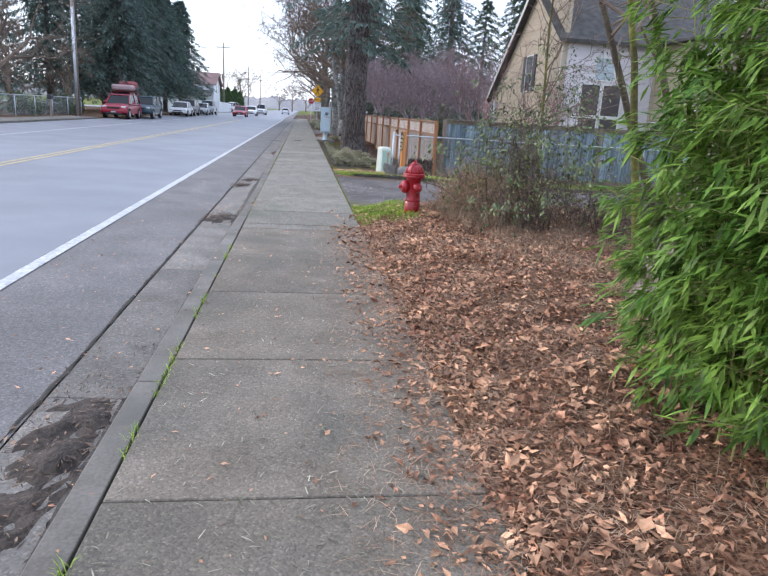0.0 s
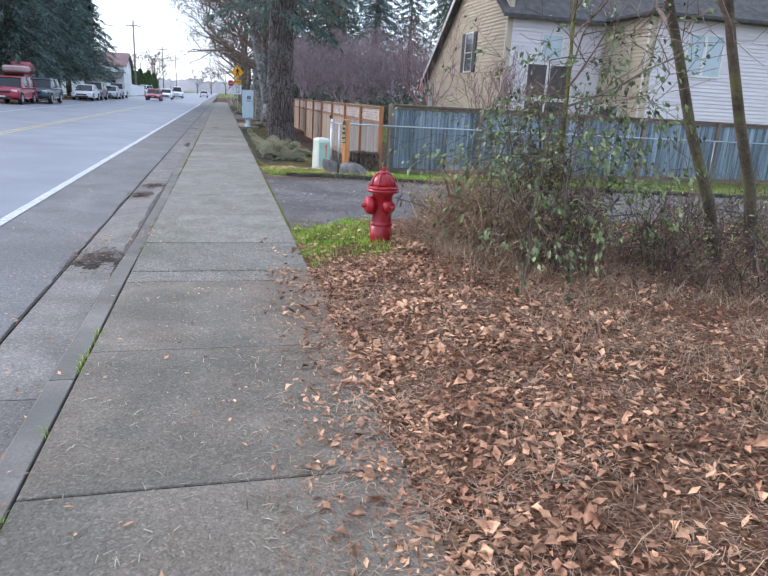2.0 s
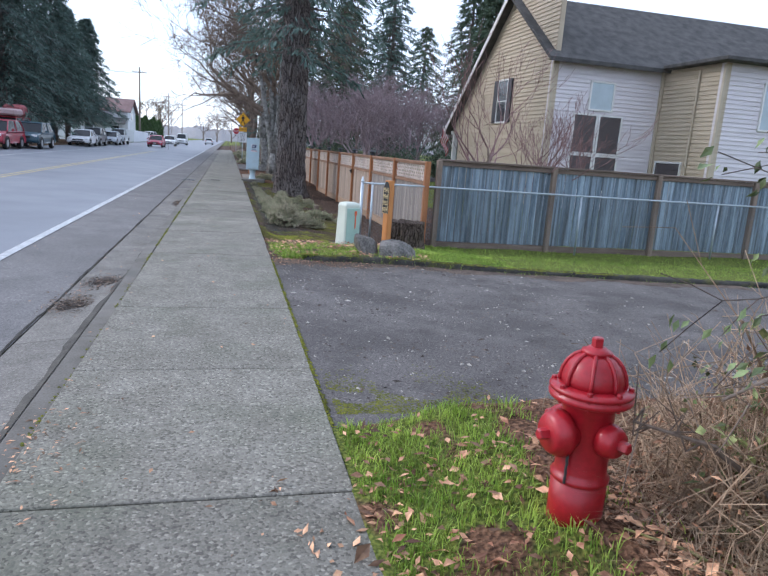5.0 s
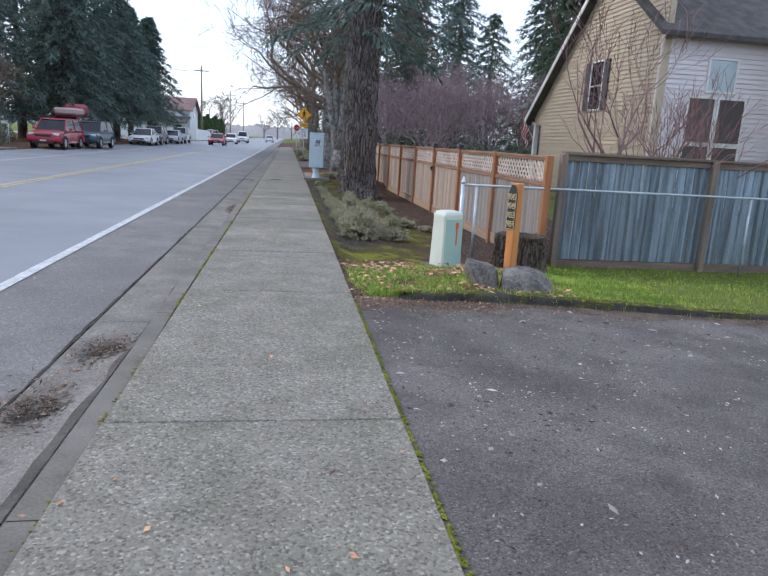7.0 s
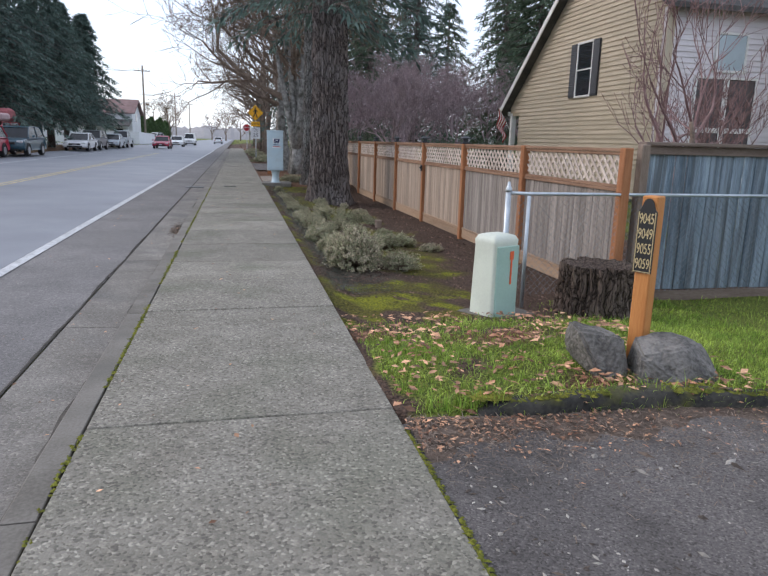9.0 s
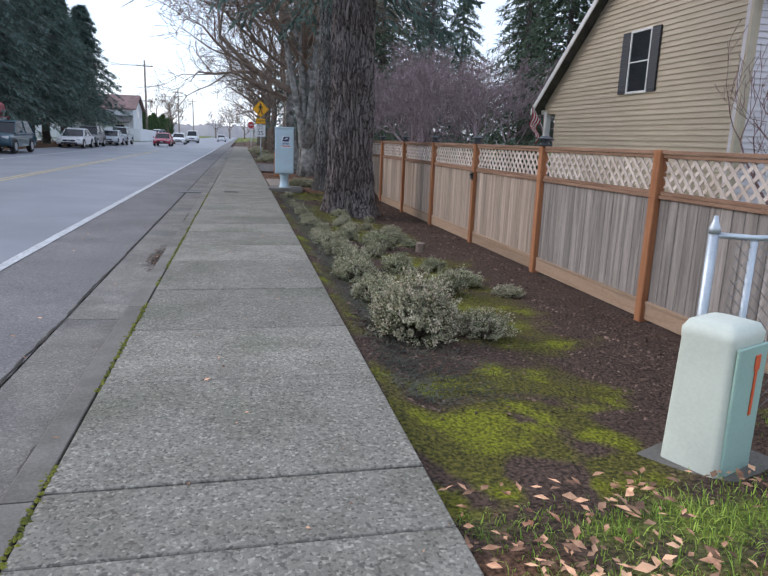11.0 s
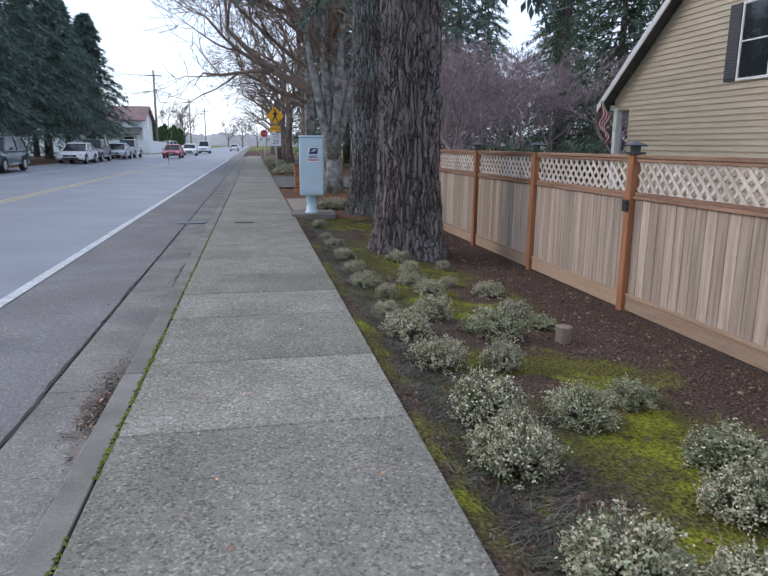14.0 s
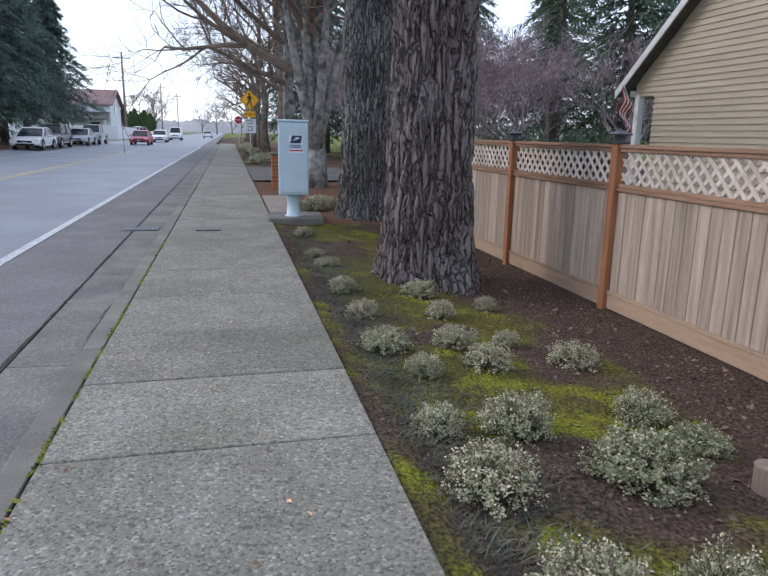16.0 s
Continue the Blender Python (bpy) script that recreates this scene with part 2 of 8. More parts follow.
LINE_WHITE = material("worn_white_line", (0.62, 0.63, 0.64), (0.42, 0.43, 0.44), 0.7, 9.0, 0.3, 70.0, stain=(0.24, 0.24, 0.245), stain_scale=26.0, stain_amount=0.6)
LINE_YELLOW = material("worn_yellow_line", (0.62, 0.50, 0.26), (0.45, 0.38, 0.23), 0.7, 3.0, 0.3, 50.0, stain=(0.2, 0.18, 0.14), stain_scale=5.0, stain_amount=0.7)
SEAM_DIRT = material("seam_dirt", (0.035, 0.032, 0.028), (0.07, 0.062, 0.052), 1.0, 5.0, 0.5, 60.0)
JOINT_DIRT = material("joint_dirt", (0.035, 0.032, 0.024), (0.06, 0.055, 0.035), 1.0, 5.0, 0.5, 60.0, stain=(0.12, 0.13, 0.02), stain_scale=1.1, stain_amount=0.8)
MUCK = material("wet_leaf_muck", (0.035, 0.027, 0.022), (0.09, 0.07, 0.055), 0.8, 9.0, 1.0, 40.0, depth=0.03)
WET_LEAF = material("wet_brown_leaf", (0.10, 0.06, 0.04), (0.30, 0.20, 0.13), 0.55, 3.0, 0.1, 30.0, island=0.6)
WET_TWIG = material("wet_dark_twig", (0.03, 0.022, 0.018), (0.13, 0.095, 0.07), 0.6, 3.0, 0.1, 30.0, island=0.6)
CEDAR_POST = material("cedar_post_wood", (0.27, 0.105, 0.042), (0.39, 0.17, 0.075), 0.75, 3.0, 0.3, 30.0, stretch=(8, 8, 0.7), objrand=0.12)
CEDAR = material("weathered_cedar_board", (0.285, 0.215, 0.163), (0.425, 0.338, 0.268), 0.8, 2.0, 0.3, 26.0, stretch=(9, 9, 0.45), objrand=0.2, stain=(0.15, 0.11, 0.085), stain_scale=2.2, stain_amount=0.45)
CEDAR_RAIL = material("cedar_rail_wood", (0.17, 0.092, 0.055), (0.30, 0.18, 0.115), 0.78, 2.0, 0.3, 26.0, stretch=(6, 0.6, 6), objrand=0.12)
CEDAR_GREY = material("greyed_cedar_board", (0.175, 0.15, 0.132), (0.33, 0.29, 0.258), 0.82, 2.0, 0.4, 26.0, stretch=(9, 9, 0.45), objrand=0.2, stain=(0.10, 0.085, 0.075), stain_scale=2.2, stain_amount=0.5)
CEDAR_KICK = material("pale_cedar_skirting", (0.27, 0.175, 0.11), (0.40, 0.28, 0.19), 0.78, 2.0, 0.3, 26.0, stretch=(6, 0.6, 6), objrand=0.14, stain=(0.16, 0.11, 0.075), stain_scale=2.0, stain_amount=0.5)
LATTICE = material("lattice_wood", (0.44, 0.36, 0.30), (0.58, 0.50, 0.44), 0.8, 4.0, 0.3, 40.0, island=0.15)
GREY_BOARD = material("grey_fence_board", (0.10, 0.14, 0.175), (0.33, 0.41, 0.475), 0.85, 1.5, 0.6, 22.0, stretch=(9, 9, 0.35), objrand=0.24, stain=(0.075, 0.08, 0.08), stain_scale=1.7, stain_amount=0.75)
GREY_RAIL = material("dark_fence_rail", (0.13, 0.095, 0.075), (0.22, 0.17, 0.14), 0.85, 2.0, 0.4, 26.0, stretch=(0.7, 6, 6), objrand=0.15)
GREY_POST = material("brown_fence_post", (0.16, 0.12, 0.095), (0.27, 0.21, 0.165), 0.85, 2.0, 0.4, 26.0, stretch=(8, 8, 0.6), objrand=0.12)
WIRE = material("dull_wire", (0.16, 0.17, 0.18), (0.24, 0.25, 0.26), 0.6, 8.0, 0.0, 40.0, metal=0.3)
GALV = material("galvanised_steel", (0.42, 0.47, 0.51), (0.55, 0.60, 0.64), 0.45, 8.0, 0.1, 90.0, metal=0.7)
# light painted into one siding: warm on street walls, cool skylight on south walls
SIDING_WARM_LIT = material("warm_lit_lap_siding", (0.42, 0.35, 0.25), (0.50, 0.42, 0.31), 0.7, 1.0, 0.1, 40.0, objrand=0.03)
SIDING_SKY_LIT = material("sky_lit_lap_siding", (0.60, 0.56, 0.57), (0.68, 0.64, 0.65), 0.7, 1.0, 0.1, 40.0, objrand=0.03)
TRIM_WHITE = paint("white_trim_paint", (0.74, 0.73, 0.70), 0.5)
TRIM_TAN = paint("tan_trim_paint", (0.50, 0.43, 0.32), 0.55)
ROOFING = material("dark_roof_shingle", (0.05, 0.048, 0.047), (0.10, 0.095, 0.09), 0.9, 3.0, 0.5, 50.0)
DARK_GLASS = glass("window_glass")
# panes whose sky reflection is put into a pale blue base colour
SKY_PAINTED_GLASS = paint("sky_painted_window_glass", (0.42, 0.50, 0.54), 0.06)
BLIND = paint("dark_window_blind", (0.09, 0.075, 0.075), 0.6)
SHUTTER = paint("black_shutter_paint", (0.02, 0.021, 0.025), 0.5)


def bark_material(name, furrow, plate, plate2, cell=11.0, long=0.24):
    """Grey-brown bark plates, long upwards, with darker red-brown furrows that hold painted shade."""
    m = bpy.data.materials.new(name)
    m.use_nodes = True
    nt = m.node_tree
    N, L = nt.nodes.new, nt.links.new
    b = nt.nodes["Principled BSDF"]
    b.inputs["Roughness"].default_value, b.inputs["Specular IOR Level"].default_value = 0.95, 0.2
    co, mp, warp = N("ShaderNodeTexCoord"), N("ShaderNodeMapping"), N("ShaderNodeTexNoise")
    mp.inputs["Scale"].default_value = (1, 1, long)
    warp.inputs["Scale"].default_value, warp.inputs["Detail"].default_value = 5.0, 5
    L(co.outputs["Object"], warp.inputs["Vector"])
    L(co.outputs["Object"], mp.inputs[0])
    mad = N("ShaderNodeVectorMath")
    mad.operation = 'MULTIPLY_ADD'
    mad.inputs[1].default_value = (0.16, 0.16, 0.16)
    L(warp.outputs["Color"], mad.inputs[0])
    L(mp.outputs[0], mad.inputs[2])
    vo, vo2, grain = N("ShaderNodeTexVoronoi"), N("ShaderNodeTexVoronoi"), N("ShaderNodeTexNoise")
    vo.feature = 'DISTANCE_TO_EDGE'
    vo.inputs["Scale"].default_value, vo2.inputs["Scale"].default_value = cell, cell * 2.6
    vo2.feature = 'DISTANCE_TO_EDGE'
    grain.inputs["Scale"].default_value, grain.inputs["Detail"].default_value = 60.0, 6
    for q in (vo, vo2, grain):
        L(mad.outputs[0], q.inputs["Vector"])
    hi, lo = N("ShaderNodeMapRange"), N("ShaderNodeMapRange")
    hi.inputs["From Max"].default_value, lo.inputs["From Max"].default_value = 0.16, 0.22
    L(vo.outputs["Distance"], hi.inputs["Value"])
    L(vo2.outputs["Distance"], lo.inputs["Value"])
    hh = N("ShaderNodeMath")
    hh.operation = 'MULTIPLY_ADD'
    hh.inputs[1].default_value = 0.3
    L(lo.outputs[0], hh.inputs[0])
    L(hi.outputs[0], hh.inputs[2])
    big = N("ShaderNodeTexNoise")
    big.inputs["Scale"].default_value, big.inputs["Detail"].default_value = 1.1, 5
    L(co.outputs["Object"], big.inputs["Vector"])
    bigr = N("ShaderNodeMapRange")
    bigr.inputs["From Min"].default_value, bigr.inputs["From Max"].default_value = 0.42, 0.62
    L(big.outputs["Fac"], bigr.inputs["Value"])

    def two(a, c, fac):
        x = N("ShaderNodeMix")
        x.data_type = 'RGBA'
        for slot, val in (("A", a), ("B", c)):
            if isinstance(val, tuple):
                x.inputs[slot].default_value = (*val, 1)
            else:
                L(val, x.inputs[slot])
        L(fac, x.inputs["Factor"])
        return x.outputs["Result"]

    tone = two(plate, plate2, bigr.outputs[0])
    dark = two(tone, tuple(c * 0.55 for c in plate), grain.outputs["Fac"])
    L(two(furrow, dark, hh.outputs[0]), b.inputs["Base Color"])
    tot = N("ShaderNodeMath")
    tot.operation = 'MULTIPLY_ADD'
    tot.inputs[1].default_value = 0.35
    L(grain.outputs["Fac"], tot.inputs[0])
    L(hh.outputs[0], tot.inputs[2])
    bp = N("ShaderNodeBump")
    bp.inputs["Strength"].default_value, bp.inputs["Distance"].default_value = 1.0, 0.035
    L(tot.outputs[0], bp.inputs["Height"])
    L(bp.outputs[0], b.inputs["Normal"])
    return m


BARK = bark_material("fissured_dark_bark", (0.03, 0.022, 0.02), (0.26, 0.215, 0.195), (0.36, 0.33, 0.315), 12.0, 0.14)
BARK_LICHEN = bark_material("lichened_bark", (0.032, 0.028, 0.026), (0.25, 0.23, 0.215), (0.46, 0.48, 0.46), 15.0, 0.16)
STUMP_BARK = bark_material("old_stump_bark", (0.02, 0.014, 0.012), (0.21, 0.155, 0.125), (0.31, 0.25, 0.205), 20.0, 0.05)
BARK_PALE = bark_material("pale_flaky_bark", (0.06, 0.045, 0.038), (0.42, 0.35, 0.29), (0.33, 0.29, 0.26), 9.0)
BARK_GREY = material("smooth_grey_bark", (0.13, 0.125, 0.115), (0.32, 0.315, 0.295), 0.9, 6.0, 0.7, 30.0, depth=0.02, stain=(0.055, 0.055, 0.042), stain_scale=3.5, stain_amount=0.9)
BARK_MOSSY = material("mossy_thin_bark", (0.075, 0.068, 0.025), (0.21, 0.205, 0.05), 0.95, 4.0, 0.6, 30.0, depth=0.01, stain=(0.06, 0.05, 0.035), stain_scale=2.0, stain_amount=0.7)
BARK_DULL = material("dull_brown_thin_bark", (0.06, 0.048, 0.034), (0.15, 0.125, 0.08), 0.95, 4.0, 0.6, 30.0, depth=0.01, stain=(0.13, 0.13, 0.04), stain_scale=2.0, stain_amount=0.6)
TWIG = material("brown_twig", (0.12, 0.088, 0.066), (0.24, 0.185, 0.145), 0.9, 5.0, 0.2, 30.0, island=0.25)
DARK_TWIG = material("dark_bramble_stem", (0.04, 0.03, 0.024), (0.20, 0.15, 0.115), 0.85, 5.0, 0.2, 30.0, island=0.4)
TWIG_RED = material("reddish_twig", (0.15, 0.085, 0.08), (0.28, 0.175, 0.165), 0.9, 5.0, 0.2, 30.0, island=0.25)
TWIG_PURPLE = material("purplish_twig", (0.21, 0.155, 0.165), (0.36, 0.285, 0.295), 0.9, 5.0, 0.2, 30.0, island=0.3)
NEEDLE_DARK = material("dark_conifer_needles", (0.08, 0.13, 0.115), (0.17, 0.235, 0.20), 0.8, 3.0, 0.0, 20.0, island=0.45)
NEEDLE_MID = material("green_conifer_needles", (0.06, 0.10, 0.07), (0.13, 0.175, 0.11), 0.8, 3.0, 0.0, 20.0, island=0.4)
HEDGE = material("hedge_leaf", (0.04, 0.085, 0.03), (0.09, 0.15, 0.055), 0.7, 3.0, 0.0, 20.0, island=0.4)
BAMBOO_LEAF = material("bamboo_leaf", (0.075, 0.175, 0.022), (0.25, 0.38, 0.07), 0.5, 4.0, 0.0, 30.0, island=0.65)
BAMBOO_CANE = material("bamboo_cane", (0.22, 0.24, 0.07), (0.36, 0.32, 0.13), 0.5, 4.0, 0.1, 30.0)
SHRUB_LEAF = material("evergreen_shrub_leaf", (0.085, 0.12, 0.035), (0.38, 0.40, 0.16), 0.5, 4.0, 0.0, 30.0, island=0.55)
SAGE_LEAF = material("silver_green_leaf", (0.16, 0.19, 0.095), (0.50, 0.51, 0.33), 0.75, 4.0, 0.0, 30.0, island=0.4)
SAGE_TIP = material("dried_pale_tip", (0.36, 0.305, 0.21), (0.62, 0.545, 0.41), 0.85, 4.0, 0.0, 30.0, island=0.35)
DEADLEAF = material("dead_brown_leaf", (0.22, 0.092, 0.05), (0.60, 0.35, 0.205), 0.75, 3.0, 0.1, 30.0, island=0.75)
NEEDLES = material("fallen_needle", (0.22, 0.12, 0.07), (0.50, 0.36, 0.25), 0.85, 3.0, 0.0, 20.0, island=0.45)
DEADGRASS = material("dead_grass_stem", (0.22, 0.14, 0.085), (0.48, 0.35, 0.235), 0.9, 3.0, 0.0, 20.0, island=0.45)
GRASS = material("grass_blade", (0.15, 0.27, 0.03), (0.42, 0.53, 0.10), 0.6, 3.0, 0.0, 20.0, island=0.5)


def translucent(m, amount):
    """Lets light through thin leaves."""
    nt = m.node_tree
    b = nt.nodes["Principled BSDF"]
    out = nt.nodes["Material Output"]
    tr, mx = nt.nodes.new("ShaderNodeBsdfTranslucent"), nt.nodes.new("ShaderNodeMixShader")
    nt.links.new(b.inputs["Base Color"].links[0].from_socket, tr.inputs[0])
    mx.inputs[0].default_value = amount
    nt.links.new(b.outputs[0], mx.inputs[1])
    nt.links.new(tr.outputs[0], mx.inputs[2])
    nt.links.new(mx.outputs[0], out.inputs["Surface"])


for leafy in (BAMBOO_LEAF, SHRUB_LEAF, SAGE_LEAF, GRASS, NEEDLE_DARK, NEEDLE_MID, HEDGE):
    translucent(leafy, 0.35)
MOSS = material("yellow_green_moss", (0.07, 0.08, 0.012), (0.18, 0.18, 0.025), 1.0, 6.0, 0.5, 60.0, island=0.35)
ROCK = material("grey_boulder", (0.085, 0.08, 0.074), (0.235, 0.22, 0.20), 0.9, 5.0, 0.9, 40.0, depth=0.03)
RED_PAINT = paint("red_hydrant_paint", (0.42, 0.012, 0.022), 0.38, coat=0.15, wear=0.3)
PEDESTAL = paint("pale_green_plastic", (0.62, 0.66, 0.57), 0.6)
PEDESTAL_SIDE = paint("faded_green_plastic", (0.36, 0.52, 0.45), 0.6)
ORANGE = paint("orange_marker", (0.75, 0.13, 0.04), 0.6)
BLACK = paint("black_paint", (0.015, 0.015, 0.016), 0.5)
SIGN_YELLOW = paint("sign_yellow", (0.85, 0.42, 0.01), 0.45)
SIGN_WHITE = paint("sign_white", (0.75, 0.76, 0.77), 0.45)
SIGN_RED = paint("sign_red", (0.45, 0.02, 0.03), 0.45)
BOX_GREY = material("pale_blue_grey_enamel", (0.44, 0.56, 0.62), (0.50, 0.61, 0.66), 0.45, 2.0, 0.03, 50.0, stain=(0.38, 0.44, 0.45), stain_scale=4.0, stain_amount=0.4)
NAVY = paint("navy_decal", (0.015, 0.03, 0.10), 0.5)
DARK_METAL = paint("dark_metal", (0.05, 0.055, 0.06), 0.45, 0.3)
GOLD = paint("gold_figure", (0.62, 0.50, 0.28), 0.4, 0.3)
POST_ORANGE = material("stained_orange_post", (0.45, 0.17, 0.045), (0.58, 0.25, 0.075), 0.6, 2.0, 0.2, 26.0, stretch=(8, 8, 0.5))
RUBBER = paint("black_rubber", (0.018, 0.018, 0.019), 0.8)
RIM = paint("silver_rim", (0.45, 0.46, 0.48), 0.3, 0.7)
POLE_WOOD = material("weathered_pole_wood", (0.19, 0.155, 0.125), (0.33, 0.28, 0.235), 0.9, 2.0, 0.4, 26.0, stretch=(7, 7, 0.4))


# ---- ground: one sheet to the horizon ----
def smooth01(a, b, x):
    t = max(0.0, min(1.0, (x - a) / (b - a)))
    return t * t * (3 - 2 * t)


def kerb_y(x):
    """Line of the low kerb on the far side of the driveway."""
    return 16.45 - 0.14 * max(0.0, x - 2.4)


def ground_z(x, y):
    n = noise.noise((x * 0.9, y * 0.9, 3.0))
    if x < -13.1:
        return 0.10 + 0.05 * n * min(1.0, (-13.1 - x) / 4)
    if x < 0.8:
        return -0.35
    e = smooth01(0.8, 1.9, x)
    verge = 0.0 + 0.17 * e + 0.05 * n * e + (0.015 + 0.045 * e) * noise.noise((x * 3.2, y * 3.2, 7)) + 0.02 * e * noise.noise((x * 9, y * 9, 2))
    drive = -0.16 if x < 16 else -0.1
    lawn = 0.0 - 0.14 * smooth01(17.2, 19.2, y) - 0.09 * smooth01(2.8, 4.4, x) - 0.08 * smooth01(4.4, 8, x) + 0.02 * n + 0.012 * noise.noise((x * 4, y * 4, 6))
    bed = -0.03 - 0.10 * smooth01(0.83, 1.2, x) - 0.09 * smooth01(1.5, 2.8, x) + 0.03 * n + 0.012 * noise.noise((x * 5, y * 5, 1))
    a = smooth01(10.72, 11.2, y)
    b = smooth01(kerb_y(x) - 0.08, kerb_y(x) + 0.06, y)
    c = smooth01(18.6, 19.8, y)
    z = verge * (1 - a) + drive * a
    z = z * (1 - b) + lawn * b
    z = z * (1 - c) + bed * c
    d = smooth01(33.5, 35.0, y)
    return z * (1 - d) + (-0.03 + 0.02 * n) * d


def masks(x, y):
    """Litter, lawn and moss cover, 0 to 1 each; bare soil where all are 0."""
    n1 = noise.noise((x * 1.3, y * 1.3, 11.0))
    n2 = noise.noise((x * 3.1, y * 3.1, 5.0))
    lit = lawn = moss = 0.0
    if x < -13 and y > 108:
        return (0.0, 1.0, 0.0)
    if x < -13:
        return (0.45, 0.3 + 0.4 * n1, 0.0)
    if y < 11:
        lit = 1.0
        corner = smooth01(8.7, 9.6, y + 0.5 * n1) * (1 - smooth01(1.5, 2.1, x + 0.4 * n2))
        corner *= smooth01(-0.32, 0.12, n2 + 0.5 * n1 + 0.1)
        lit, lawn = 1 - corner, corner * 0.9
    elif y < 19.7 and x < 30:
        lawn = 0.55 + 0.8 * n1 + 0.4 * n2 if x < 3.0 else 0.9 + 0.4 * n1
        if x < 2.2:
            lawn *= 1 - 0.75 * smooth01(18.3, 18.9, y)
        lawn *= smooth01(0.83, 0.98, x + 0.1 * n2)
        moss = 0.5 * smooth01(0.1, 0.5, n2)
        lit = 0.6 * smooth01(-0.1, 0.4, -n1) if x < 3 else 0.1
        fade = smooth01(18.4, 18.9, y) * (1 - smooth01(2.8, 4.0, x))
        lit, lawn = lit * (1 - fade), lawn * (1 - fade)
        moss = max(moss * (1 - fade), fade * 0.95 * (1 - smooth01(1.7, 2.5, x)) * smooth01(-0.3, 0.15, n1 + n2 + 0.2))
    elif y < 34.5 and x < 4:
        strip = math.exp(-((x - 1.95 - 0.4 * n1) / 0.95) ** 2)
        n3 = noise.noise((x * 0.8, y * 0.6, 31.0))
        moss = 0.9 * strip * smooth01(-0.7, 0.2, n3 + 0.45 * n1 + 0.3 * n2) + 0.45 * math.exp(-((x - 0.9) / 0.1) ** 2) * smooth01(-0.2, 0.3, n1)
        moss = max(moss, 0.95 * (1 - smooth01(20.1, 20.6, y + 0.4 * n2)) * smooth01(0.95, 1.25, x + 0.2 * n2) * (1 - smooth01(1.75, 2.2, x + 0.4 * n2)) * smooth01(-0.45, 0.1, n1 + n2))
    elif y < 44 and x < 4:
        lit = 0.6
    elif x < 7 and y < 180:
        lit = 0.35 + 0.3 * n1
    else:
        lawn = 0.6 + 0.5 * n1
    return (max(0, min(1, lit)), max(0, min(1, lawn)), max(0, min(1, moss)))


def span(a, b, step):
    n = max(1, round((b - a) / step))
    return [a + (b - a) * i / n for i in range(n)]


gx = [-1500, -700, -300, -150, -80, -50, -36, -26, -20, -16, -13.6, -13.1, -13.0, -6, -1, 0.5, 0.78] + span(0.82, 4.6, 0.07) + span(4.6, 8, 0.3) + span(8, 30, 1.5) + [30, 45, 80, 150, 300, 700, 1500]
gy = [-1500, -600, -250, -100, -50, -25, -12, -6, -3] + span(-2, 36, 0.08) + span(36, 70, 1.2) + [70, 80, 95, 110, 130, 160, 220, 320, 600, 1500]
ground_shape = Shape()
ground_shape.v = [(x, y, ground_z(x, y) if abs(x) < 200 and abs(y) < 400 else 0.05) for y in gy for x in gx]
nx = len(gx)
ground_shape.f = [(j * nx + i, j * nx + i + 1, (j + 1) * nx + i + 1, (j + 1) * nx + i) for j in range(len(gy) - 1) for i in range(nx - 1)]


